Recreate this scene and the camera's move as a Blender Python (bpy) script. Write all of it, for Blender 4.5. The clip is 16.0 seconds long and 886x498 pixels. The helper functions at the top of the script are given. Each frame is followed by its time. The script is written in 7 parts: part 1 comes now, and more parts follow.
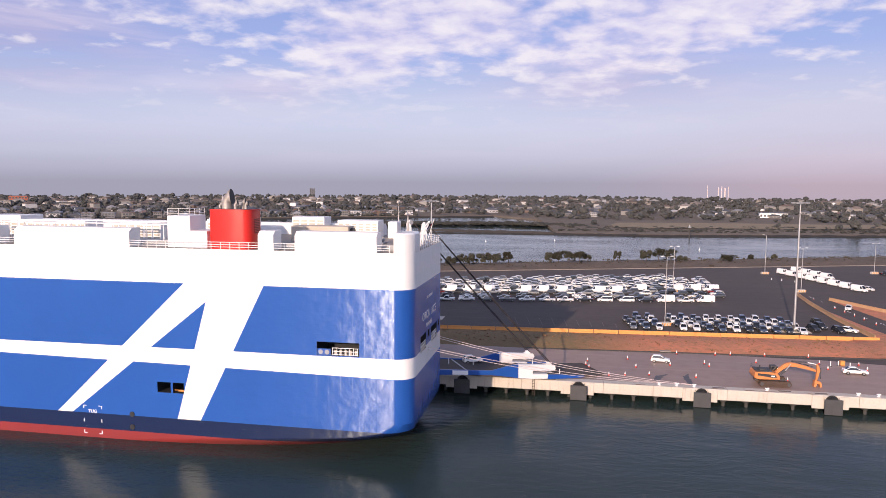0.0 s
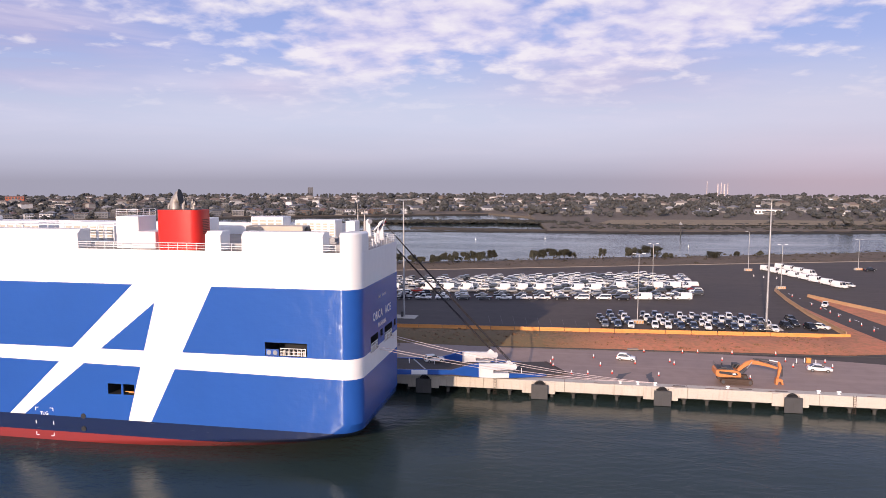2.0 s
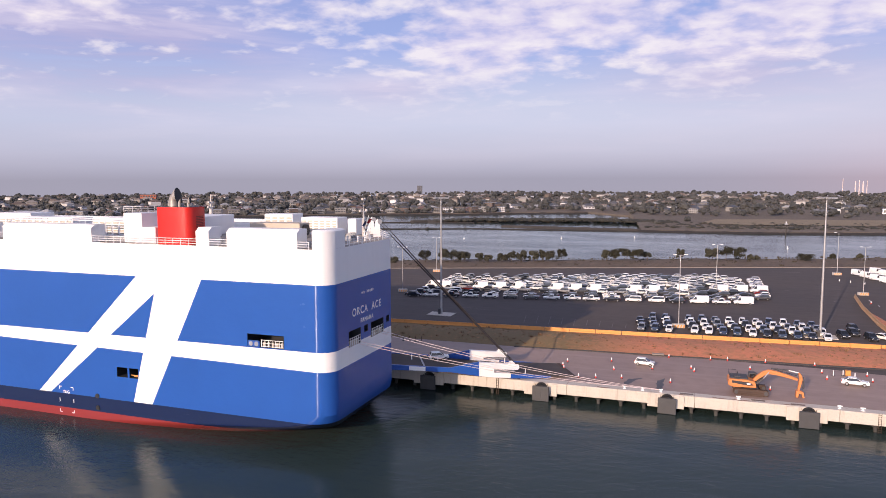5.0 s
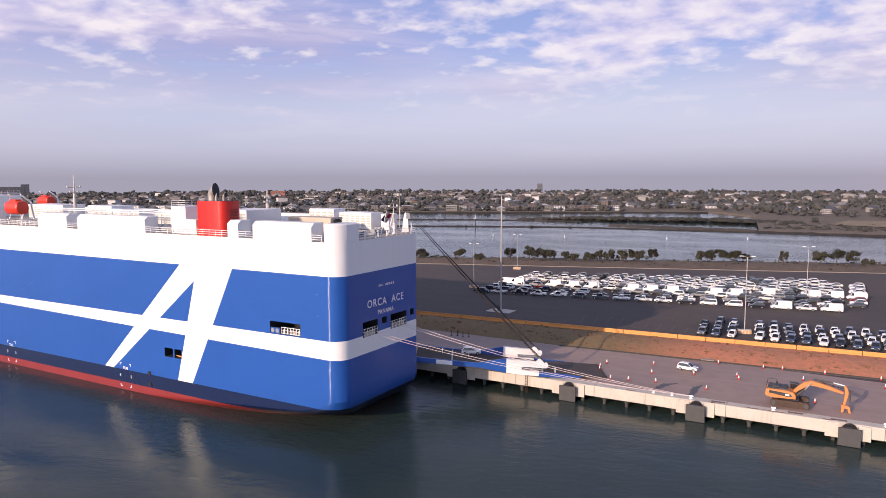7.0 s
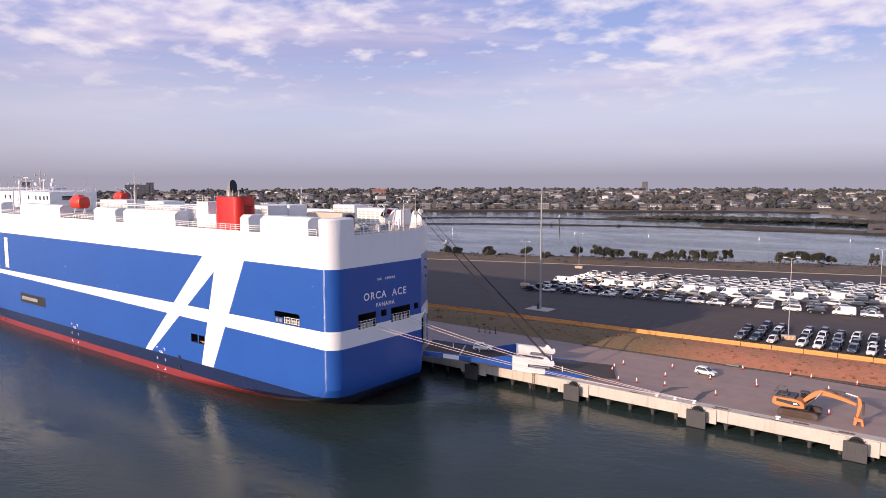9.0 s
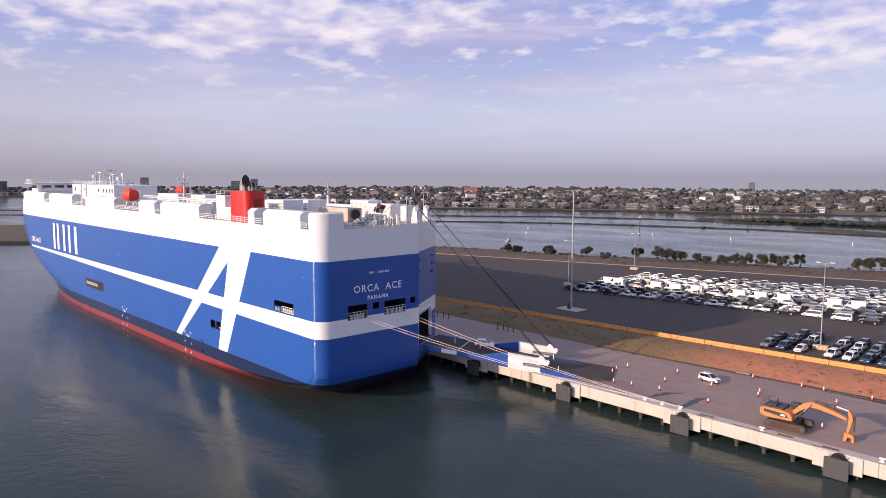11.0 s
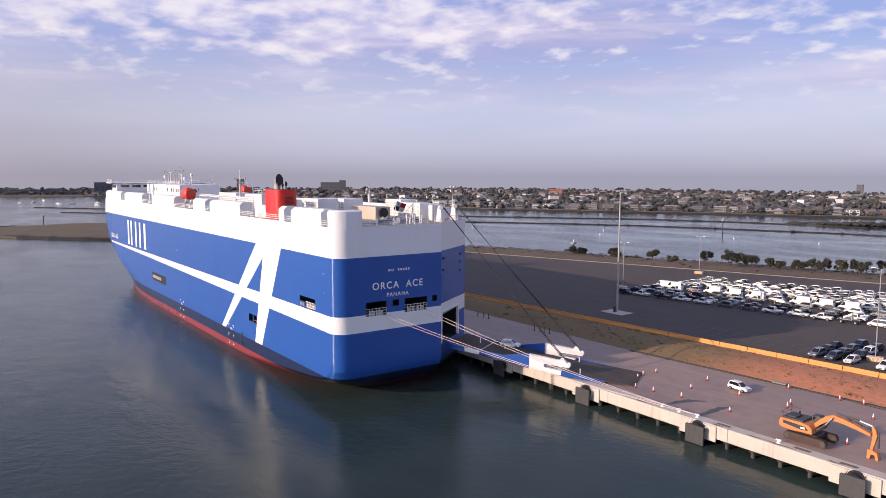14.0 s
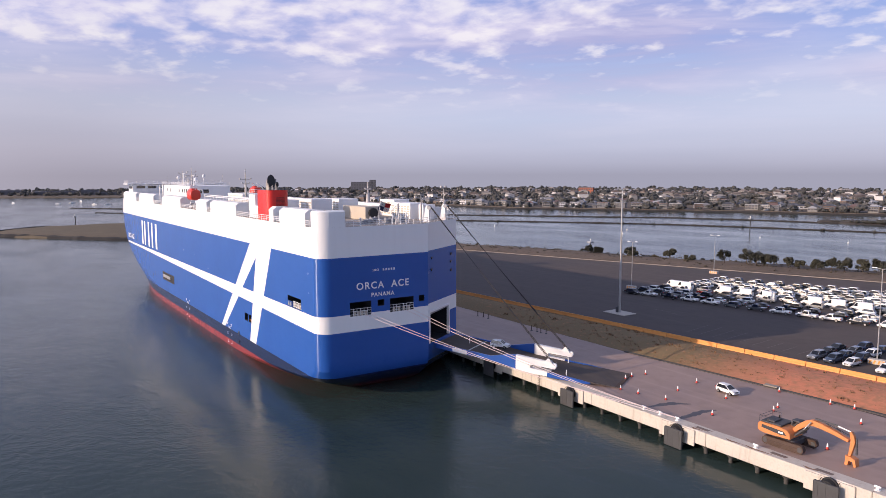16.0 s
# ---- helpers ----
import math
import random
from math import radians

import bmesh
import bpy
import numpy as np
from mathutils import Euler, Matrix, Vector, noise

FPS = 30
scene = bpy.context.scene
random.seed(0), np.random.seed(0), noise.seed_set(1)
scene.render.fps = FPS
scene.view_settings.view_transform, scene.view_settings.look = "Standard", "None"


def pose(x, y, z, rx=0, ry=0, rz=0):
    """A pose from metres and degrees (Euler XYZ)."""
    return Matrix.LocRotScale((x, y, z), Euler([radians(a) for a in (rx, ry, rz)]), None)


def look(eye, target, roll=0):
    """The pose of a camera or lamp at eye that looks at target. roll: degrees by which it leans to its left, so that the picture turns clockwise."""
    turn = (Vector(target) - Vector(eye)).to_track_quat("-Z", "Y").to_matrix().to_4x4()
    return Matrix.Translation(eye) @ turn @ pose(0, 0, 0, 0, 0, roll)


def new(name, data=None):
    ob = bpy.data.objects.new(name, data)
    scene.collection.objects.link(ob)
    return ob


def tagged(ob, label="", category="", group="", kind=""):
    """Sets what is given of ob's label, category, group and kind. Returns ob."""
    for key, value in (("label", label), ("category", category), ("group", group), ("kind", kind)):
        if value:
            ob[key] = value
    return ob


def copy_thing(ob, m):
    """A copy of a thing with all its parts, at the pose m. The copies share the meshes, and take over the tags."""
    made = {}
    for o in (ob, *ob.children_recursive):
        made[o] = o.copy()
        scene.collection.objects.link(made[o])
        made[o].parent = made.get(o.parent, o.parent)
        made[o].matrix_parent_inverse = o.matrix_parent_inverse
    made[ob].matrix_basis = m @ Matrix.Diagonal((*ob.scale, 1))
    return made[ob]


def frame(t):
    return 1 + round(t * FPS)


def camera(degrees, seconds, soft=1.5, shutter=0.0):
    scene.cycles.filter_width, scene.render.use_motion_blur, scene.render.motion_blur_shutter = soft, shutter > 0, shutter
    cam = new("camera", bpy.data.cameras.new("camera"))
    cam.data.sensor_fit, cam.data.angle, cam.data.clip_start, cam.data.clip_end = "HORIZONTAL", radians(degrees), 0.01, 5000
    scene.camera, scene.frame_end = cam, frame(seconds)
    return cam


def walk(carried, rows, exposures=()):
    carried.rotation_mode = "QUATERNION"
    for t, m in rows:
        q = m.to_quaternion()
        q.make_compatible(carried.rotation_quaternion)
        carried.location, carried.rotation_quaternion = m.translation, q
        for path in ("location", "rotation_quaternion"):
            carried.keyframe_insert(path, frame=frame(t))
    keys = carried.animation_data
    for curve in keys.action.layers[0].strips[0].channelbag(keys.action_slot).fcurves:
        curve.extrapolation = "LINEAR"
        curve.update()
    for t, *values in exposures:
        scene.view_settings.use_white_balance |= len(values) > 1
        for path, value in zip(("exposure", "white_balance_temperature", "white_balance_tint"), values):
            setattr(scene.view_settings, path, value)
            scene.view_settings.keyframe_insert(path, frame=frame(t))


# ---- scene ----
cam = camera(64.0, 16.0, 0.72)
METRES, EYE, TILT, LEAN, TURN = 108.0, 41.7, 0.0, 0.0, 10.3
ROWS = [
    (0.0, 0.0, 0.0, 0.0, 0.03, -5.35, -0.35),
    (0.5, 0.0126, 0.001, 0.0004, -0.01, -5.38, -0.27),
    (1.0, 0.0298, 0.0021, 0.0008, -0.02, -5.44, -0.18),
    (1.5, 0.051, 0.0034, 0.0012, -0.02, -5.48, -0.09),
    (2.0, 0.074, 0.0056, 0.0015, 0.1, -5.51, -0.01),
    (2.5, 0.1004, 0.0071, 0.0019, 0.64, -5.54, 0.04),
    (3.0, 0.131, 0.0078, 0.0023, 1.37, -5.56, 0.08),
    (3.5, 0.1634, 0.009, 0.0023, 2.24, -5.58, 0.14),
    (4.0, 0.1976, 0.011, 0.0021, 4.34, -5.59, 0.16),
    (6.5, 0.3987, 0.0357, -0.001, 17.11, -5.75, 0.16),
    (7.0, 0.4403, 0.0458, -0.002, 19.55, -5.78, 0.13),
    (7.5, 0.4825, 0.0568, -0.0026, 21.8, -5.8, 0.18),
    (8.0, 0.5241, 0.0702, -0.0033, 23.73, -5.84, 0.2),
    (8.5, 0.5652, 0.0846, -0.0044, 25.83, -5.86, 0.2),
    (9.0, 0.6059, 0.1012, -0.0052, 28.18, -5.89, 0.21),
    (9.5, 0.6465, 0.1193, -0.0064, 30.6, -5.92, 0.22),
    (12.0, 0.817, 0.2158, -0.0092, 38.1, -5.99, -0.51),
    (12.5, 0.8274, 0.2256, -0.0101, 38.59, -5.94, -0.51),
    (13.0, 0.8366, 0.2349, -0.0112, 40.38, -5.91, -0.44),
    (13.5, 0.8467, 0.2447, -0.0122, 42.36, -5.89, -0.34),
    (14.0, 0.8589, 0.2558, -0.0128, 43.61, -5.89, -0.23),
    (14.5, 0.8703, 0.2674, -0.0127, 44.22, -5.9, -0.13),
    (15.0, 0.8841, 0.2817, -0.0123, 44.8, -5.92, -0.04),
    (15.5, 0.8986, 0.2978, -0.0117, 45.41, -5.94, 0.04),
    (16.0, 0.9154, 0.3168, -0.0115, 46.31, -5.97, 0.11),
]
walk(cam, [(t, pose(0, 0, EYE, TILT, LEAN, TURN) @ pose(METRES * x, METRES * y, METRES * z, 90 + pitch, roll, yaw)) for t, x, y, z, yaw, pitch, roll in ROWS], [(0.0, 0.0, 6750, 13.0), (4.0, 0.0, 6850, 14.0), (8.0, 0.0, 6850, 14.0), (12.0, 0.0, 6800, 13.0), (16.0, 0.0, 6650, 11.0)])

# ---- light ----
SUN_AZ, SUN_EL = math.atan2(-0.226, -0.974), radians(15.6)   # the sun stands low over the water behind the first eye
sun_dir = Vector((math.sin(SUN_AZ) * math.cos(SUN_EL), math.cos(SUN_AZ) * math.cos(SUN_EL), math.sin(SUN_EL)))
sun = new("sun", bpy.data.lights.new("sun", "SUN"))
sun.data.energy, sun.data.angle, sun.data.color = 5.0, radians(0.6), (1.0, 0.765, 0.59)
sun.matrix_world = look(sun_dir * 100, (0, 0, 0))

world = bpy.data.worlds.new("world")
scene.world = world
world.use_nodes = True


class G:
    """A small builder for node trees."""

    def __init__(self, tree):
        self.t = tree

    def n(self, kind, **kw):
        node = self.t.nodes.new(kind)
        for k, v in kw.items():
            if k == "op":
                node.operation = v
            elif k == "blend":
                node.blend_type = v
        return node

    def put(self, sock, v):
        if isinstance(v, (int, float)):
            sock.default_value = v
        elif isinstance(v, (tuple, list)):
            sock.default_value = (*v, 1.0)[:len(sock.default_value)] if len(v) == 3 else v
        else:
            self.t.links.new(v, sock)

    def math(self, op, a, b=0.0, c=None, clamp=False):
        m = self.n("ShaderNodeMath", op=op)
        m.use_clamp = clamp
        self.put(m.inputs[0], a)
        self.put(m.inputs[1], b)
        if c is not None:
            self.put(m.inputs[2], c)
        return m.outputs[0]

    def mix(self, f, a, b, blend="MIX"):
        m = self.t.nodes.new("ShaderNodeMix")
        m.data_type, m.blend_type = "RGBA", blend
        self.put(m.inputs[0], f)
        self.put(m.inputs[6], a)
        self.put(m.inputs[7], b)
        return m.outputs[2]

    def noise(self, vec, scale, detail=4.0, rough=0.55, dist=0.0):
        m = self.t.nodes.new("ShaderNodeTexNoise")
        if vec is not None:
            self.put(m.inputs["Vector"], vec)
        m.inputs["Scale"].default_value = scale
        m.inputs["Detail"].default_value = detail
        m.inputs["Roughness"].default_value = rough
        m.inputs["Distortion"].default_value = dist
        return m.outputs[0]

    def ramp(self, f, stops):
        m = self.t.nodes.new("ShaderNodeValToRGB")
        self.put(m.inputs[0], f)
        e = m.color_ramp.elements
        while len(e) < len(stops):
            e.new(0.5)
        for el, (p, c) in zip(e, stops):
            el.position = p
            el.color = (c, c, c, 1) if isinstance(c, (int, float)) else (*c, 1)
        return m.outputs[0]

    def coords(self, name="Object"):
        return self.t.nodes.new("ShaderNodeTexCoord").outputs[name]

    def xyz(self, vec):
        m = self.t.nodes.new("ShaderNodeSeparateXYZ")
        self.put(m.inputs[0], vec)
        return m.outputs

    def vec(self, x, y, z):
        m = self.t.nodes.new("ShaderNodeCombineXYZ")
        for i, v in enumerate((x, y, z)):
            self.put(m.inputs[i], v)
        return m.outputs[0]

    def scale(self, vec, s):
        m = self.t.nodes.new("ShaderNodeMapping")
        self.put(m.inputs[0], vec)
        m.inputs["Scale"].default_value = s
        return m.outputs[0]


def build_sky():
    tree = world.node_tree
    tree.nodes.clear()
    g = G(tree)
    sky = tree.nodes.new("ShaderNodeTexSky")
    sky.sky_type, sky.sun_disc = "NISHITA", False
    sky.sun_elevation, sky.sun_rotation = SUN_EL, SUN_AZ
    sky.air_density, sky.dust_density, sky.ozone_density = 1.0, 1.5, 1.5
    d = g.coords("Generated")
    x, y, z = g.xyz(d)
    up = g.math("MAXIMUM", z, 0.0)
    lift = g.math("ADD", up, 0.20)
    flat = g.vec(g.math("DIVIDE", x, lift), g.math("DIVIDE", y, lift), 0.0)
    az = g.math("MULTIPLY", g.math("ARCTAN2", g.math("MULTIPLY", x, -1.0), y), 57.2958)
    el = g.math("MULTIPLY", g.math("ARCSINE", z), 57.2958)

    def lobes(rows):
        """Soft elliptic fields of cloud: bearing, height and half-widths in degrees, weight."""
        total = 0.0
        for a0, e0, sa, se, k in rows:
            u = g.math("MULTIPLY_ADD", az, 1 / sa, -a0 / sa)
            v = g.math("MULTIPLY_ADD", el, 1 / se, -e0 / se)
            r2 = g.math("ADD", g.math("MULTIPLY", u, u), g.math("MULTIPLY", v, v))
            total = g.math("MULTIPLY_ADD", g.math("EXPONENT", g.math("MULTIPLY", r2, -1.0)), k, total)
        return total
    base = g.mix(1.0, sky.outputs[0], (SKY_GAIN, SKY_GAIN, SKY_GAIN), "MULTIPLY")
    # thin milky veil over the clear sky, deeper blue overhead
    base = g.mix(0.80, base, g.ramp(up, [(0.0, (0.56, 0.62, 0.88)), (0.10, (0.54, 0.64, 0.92)), (0.17, (0.38, 0.49, 0.93)), (0.26, (0.28, 0.39, 0.84)), (0.45, (0.30, 0.38, 0.68)), (1.0, (0.17, 0.23, 0.46))]))
    # lavender sheets, drawn out level
    streak = g.noise(g.vec(g.math("MULTIPLY", az, 0.055), g.math("MULTIPLY", el, 0.42), 0.0), 1.0, 5.0, 0.58, 0.3)
    puff = g.noise(flat, 7.0, 5.0, 0.52, 0.15)
    wisp = g.noise(flat, 2.4, 3.0, 0.5)
    big = g.noise(flat, 1.1, 2.0, 0.5)
    sheet_f = lobes([(42, 9.5, 11, 4.2, 1.25), (24, 7.0, 5, 1.3, 0.9), (-3, 7.6, 10, 2.4, 1.2), (60, 9.5, 16, 3.6, 0.95), (78, 6.6, 16, 1.1, 0.6), (92, 9.5, 14, 2.5, 0.7)])
    sheet_c = g.math("MULTIPLY", sheet_f, g.ramp(streak, [(0.30, 0.15), (0.62, 1.0)]), None, True)
    tone = g.ramp(streak, [(0.35, (0.39, 0.41, 0.68)), (0.50, (0.49, 0.475, 0.73)), (0.66, (0.69, 0.65, 0.85))])
    base = g.mix(g.math("MULTIPLY", sheet_c, 0.80), base, tone)
    # broken puffs, white where they are thick
    puff_f = lobes([(17, 10.5, 6, 4.5, 1.0), (8, 12.5, 6, 2.6, 0.9), (-9, 12.5, 11, 3.0, 1.15), (0, 9.0, 6, 2.2, 0.6), (30, 13.0, 5, 1.8, 0.45), (42, 12.5, 8, 2.0, 0.35), (62, 12.2, 13, 3.0, 0.9), (86, 12.0, 13, 3.0, 0.9)])
    field = g.math("ADD", g.math("MULTIPLY", puff, 0.62), g.math("ADD", g.math("MULTIPLY", wisp, 0.26), g.math("MULTIPLY", big, 0.12)))
    dense = g.math("MULTIPLY_ADD", puff_f, 0.23, g.math("ADD", field, g.ramp(up, [(0.22, 0.0), (0.34, 0.09)])))
    dense = g.math("ADD", dense, -0.12)
    cover = g.ramp(dense, [(0.43, 0.0), (0.51, 0.6), (0.60, 0.95)])
    shade = g.ramp(g.math("MULTIPLY_ADD", puff, 0.75, g.math("MULTIPLY", wisp, 0.25)), [(0.38, (0.58, 0.57, 0.86)), (0.50, (0.78, 0.74, 0.92)), (0.62, (0.96, 0.92, 0.97))])
    base = g.mix(g.math("MULTIPLY", cover, g.ramp(up, [(0.07, 0.0), (0.15, 0.85), (0.26, 0.85), (0.40, 0.55), (1.0, 0.4)])), base, shade)
    # pale band, then the violet-grey haze that lies on the horizon, rosier at both ends of the bay
    pale = g.math("MULTIPLY", g.ramp(up, [(0.03, 1.0), (0.09, 0.75), (0.17, 0.0)]), g.ramp(streak, [(0.34, 0.66), (0.62, 1.0)]))
    base = g.mix(g.math("MULTIPLY", pale, g.math("MULTIPLY_ADD", lobes([(46, 6.0, 15, 7.0, 1.0)]), -0.30, 0.66)), base, (0.73, 0.72, 0.89))
    rose = lobes([(-20, 2.0, 13, 6.0, 1.0)])
    haze = g.ramp(up, [(0.0, 0.88), (0.016, 0.56), (0.038, 0.24), (0.075, 0.0)])
    base = g.mix(haze, base, g.mix(rose, (0.335, 0.335, 0.435), (0.46, 0.365, 0.44)))
    base = g.mix(g.math("MULTIPLY", rose, 0.22), base, (0.66, 0.50, 0.60))
    # smokier air over the docks at the head of the bay
    base = g.mix(lobes([(94, 1.0, 24, 7.0, 0.62)]), base, (0.36, 0.32, 0.375))
    # the wide white glow that thin cloud spreads round the low sun
    near = g.math("MULTIPLY_ADD", x, math.sin(SUN_AZ), g.math("MULTIPLY", y, math.cos(SUN_AZ)))
    glow = g.math("MULTIPLY", g.math("POWER", g.math("MAXIMUM", near, 0.0), 2.6), g.math("POWER", g.math("SUBTRACT", 1.0, up), 2.0))
    base = g.mix(glow, base, GLOW, "ADD")
    bg = tree.nodes.new("ShaderNodeBackground")
    g.put(bg.inputs[0], base)
    bg.inputs[1].default_value = SKY_STRENGTH
    out = tree.nodes.new("ShaderNodeOutputWorld")
    tree.links.new(bg.outputs[0], out.inputs[0])


SKY_GAIN, SKY_STRENGTH, GLOW = 0.10, 1.0, (2.25, 2.45, 3.1)
build_sky()

# ---- materials ----
MATS = {}


def material(name, build):
    if name not in MATS:
        m = bpy.data.materials.new(name)
        m.use_nodes = True
        g = G(m.node_tree)
        bsdf = m.node_tree.nodes["Principled BSDF"]
        build(g, bsdf)
        MATS[name] = m
    return MATS[name]


def bump(g, bsdf, height, strength, distance=0.05):
    b = g.t.nodes.new("ShaderNodeBump")
    b.inputs["Strength"].default_value, b.inputs["Distance"].default_value = strength, distance
    g.put(b.inputs["Height"], height)
    g.t.links.new(b.outputs[0], bsdf.inputs["Normal"])


def worn(name, colour, rough=0.5, vary=0.12, grain=6.0, patch=0.6, metal=0.0, relief=0.15, dirt=None):
    """A painted or plain surface with fine grain, larger patches and slight relief."""
    def build(g, b):
        p = g.coords()
        fine, large = g.noise(p, grain, 5.0), g.noise(p, patch, 3.0)
        lo = tuple(c * (1 - vary) for c in colour)
        hi = tuple(min(1, c * (1 + vary)) for c in colour)
        c = g.mix(large, lo, hi)
        c = g.mix(g.math("MULTIPLY", fine, vary), c, dirt or tuple(v * 0.45 for v in colour))
        g.put(b.inputs["Base Color"], c)
        g.put(b.inputs["Roughness"], g.math("MULTIPLY_ADD", fine, 0.2, rough - 0.1))
        b.inputs["Metallic"].default_value = metal
        bump(g, b, fine, relief, 0.02)
    return material(name, build)


def paint_random(name, stops, rough=0.22):
    """Car paint whose colour is drawn per object."""
    def build(g, b):
        info = g.t.nodes.new("ShaderNodeObjectInfo")
        r = g.t.nodes.new("ShaderNodeValToRGB")
        r.color_ramp.interpolation = "CONSTANT"
        e = r.color_ramp.elements
        while len(e) < len(stops):
            e.new(0.5)
        for el, (p, c) in zip(e, stops):
            el.position, el.color = p, (*c, 1)
        g.put(r.inputs[0], info.outputs["Random"])
        g.put(b.inputs["Base Color"], r.outputs[0])
        b.inputs["Roughness"].default_value = rough
        b.inputs["Coat Weight"].default_value = 0.5
    return material(name, build)


WHITE, BLUE, NAVY, RED = (0.80, 0.80, 0.80), (0.014, 0.081, 0.345), (0.006, 0.013, 0.055), (0.23, 0.030, 0.028)


def hull_paint(g, b):
    """The livery: white top, white belt, a slanting white mark, navy boot top and red below, on plates with slight dents."""
    p = g.coords()
    x, y, z = g.xyz(p)

    def gt(a, c):
        return g.math("GREATER_THAN", a, c)

    def lt(a, c):
        return g.math("LESS_THAN", a, c)

    def both(*s):
        r = s[0]
        for q in s[1:]:
            r = g.math("MULTIPLY", r, q)
        return r
    top = gt(z, 25.85)
    low = g.math("MULTIPLY_ADD", x, -0.0140, 12.02)
    belt = both(gt(z, low), lt(z, 15.45), gt(x, -206.0))
    outer_l = g.math("MULTIPLY_ADD", z, 1.0593, -86.64)
    inner_l = g.math("MULTIPLY_ADD", z, 1.2618, -84.75)
    inner_r = g.math("MULTIPLY_ADD", z, 0.279, -62.04)
    outer_r = g.math("MULTIPLY_ADD", z, 0.502, -59.0)
    gap = both(gt(x, inner_l), lt(x, inner_r))
    mark = both(gt(x, outer_l), lt(x, outer_r), g.math("SUBTRACT", 1.0, gap), gt(z, 4.05), lt(y, 101.0))
    white = g.math("MAXIMUM", g.math("MAXIMUM", top, belt), mark)
    streak = g.noise(g.scale(p, (1.2, 1.2, 0.06)), 1.0, 5.0, 0.6)
    patch = g.noise(p, 0.09, 3.0)
    blue = g.mix(patch, tuple(c * 0.88 for c in BLUE), tuple(c * 1.12 for c in BLUE))
    scuff = g.ramp(g.noise(g.scale(p, (0.25, 0.25, 2.5)), 1.0, 6.0, 0.7), [(0.66, 0.0), (0.72, 1.0)])
    navy = g.mix(g.math("MULTIPLY", scuff, 0.35), NAVY, (0.20, 0.21, 0.24))
    red = g.mix(patch, tuple(c * 0.8 for c in RED), tuple(c * 1.2 for c in RED))
    c = g.mix(gt(z, 4.05), navy, blue)
    c = g.mix(lt(z, 1.5), c, red)
    chalk = g.mix(g.ramp(streak, [(0.45, 0.0), (0.75, 0.10)]), WHITE, (0.58, 0.57, 0.56))
    c = g.mix(white, c, chalk)
    g.put(b.inputs["Base Color"], c)
    b.inputs["Specular IOR Level"].default_value = 0.5
    b.inputs["Specular Tint"].default_value = (0.80, 0.93, 1.0, 1.0)
    # plates: weld seams every few metres, the panes between them slightly sunk
    brick = g.t.nodes.new("ShaderNodeTexBrick")
    g.put(brick.inputs["Vector"], g.vec(g.math("ADD", x, y), z, 0.0))
    brick.offset = 0.0
    brick.inputs["Scale"].default_value = 1.0
    brick.inputs["Mortar Size"].default_value = 0.07
    brick.inputs["Mortar Smooth"].default_value = 1.0
    brick.inputs["Brick Width"].default_value = 1.9
    brick.inputs["Row Height"].default_value = 1.45
    brick.inputs["Color1"].default_value = (0, 0, 0, 1)
    brick.inputs["Color2"].default_value = (0, 0, 0, 1)
    brick.inputs["Mortar"].default_value = (1, 1, 1, 1)
    wave = g.noise(g.scale(p, (0.35, 0.35, 0.30)), 1.0, 1.0)
    dent = g.noise(g.scale(p, (0.75, 0.75, 1.0)), 1.0, 2.0, 0.5)
    h = g.math("ADD", g.math("MULTIPLY", brick.outputs[0], 0.028), g.math("MULTIPLY_ADD", dent, 0.52, wave))
    bump(g, b, h, 0.34, 0.15)
    # rolled and faired upright, so that the gloss smears up and down
    plate = g.noise(g.scale(p, (0.35, 0.35, 0.5)), 1.0, 3.0, 0.6)
    g.put(b.inputs["Tangent"], g.vec(0.0, 0.0, 1.0))
    b.inputs["Anisotropic"].default_value = 1.0
    b.inputs["Anisotropic Rotation"].default_value = 0.0
    g.put(b.inputs["Roughness"], g.math("MULTIPLY_ADD", plate, 0.06, 0.23))


M_HULL = material("hull_paint", hull_paint)
M_WHITE = worn("white_ship_paint", WHITE, 0.42, 0.06, 3.0, 0.25, relief=0.05)
M_MAST = worn("weathered_mast_paint", (0.52, 0.49, 0.46), 0.5, 0.15, 3.0, 0.5)
M_DECK = worn("deck_paint", (0.33, 0.30, 0.27), 0.75, 0.15, 2.0, 0.2)
M_RED = worn("red_funnel_paint", (0.62, 0.02, 0.012), 0.35, 0.08, 3.0, 0.3, relief=0.05)
M_BLACK = worn("black_paint", (0.015, 0.015, 0.016), 0.5, 0.2)
# near-black colour stands in for the shade inside rooms and recesses
M_SHADE_BLACK = worn("shade_near_black", (0.02, 0.021, 0.024), 0.8, 0.3)
M_GREY = worn("grey_steel", (0.30, 0.31, 0.33), 0.5, 0.15, metal=0.2)
M_GALV = worn("galvanised_steel", (0.42, 0.42, 0.42), 0.45, 0.12, metal=0.5)
M_BEIGE = worn("beige_paint", (0.50, 0.44, 0.36), 0.6, 0.1)
M_GREEN = worn("green_paint", (0.03, 0.30, 0.14), 0.5, 0.12)
M_BLUE = worn("blue_ship_paint", BLUE, 0.35, 0.1, relief=0.05)
M_ORANGE_BOAT = worn("orange_red_boat", (0.65, 0.045, 0.02), 0.35, 0.08)
M_ROPE = worn("pale_rope", (0.80, 0.66, 0.63), 0.8, 0.12, 20.0)
M_CABLE = worn("dark_cable", (0.035, 0.03, 0.03), 0.6, 0.2)
M_RUBBER = worn("black_rubber", (0.012, 0.012, 0.013), 0.75, 0.3)
M_FENDER = worn("fender_panel", (0.055, 0.056, 0.06), 0.55, 0.25, 3.0, 0.8)
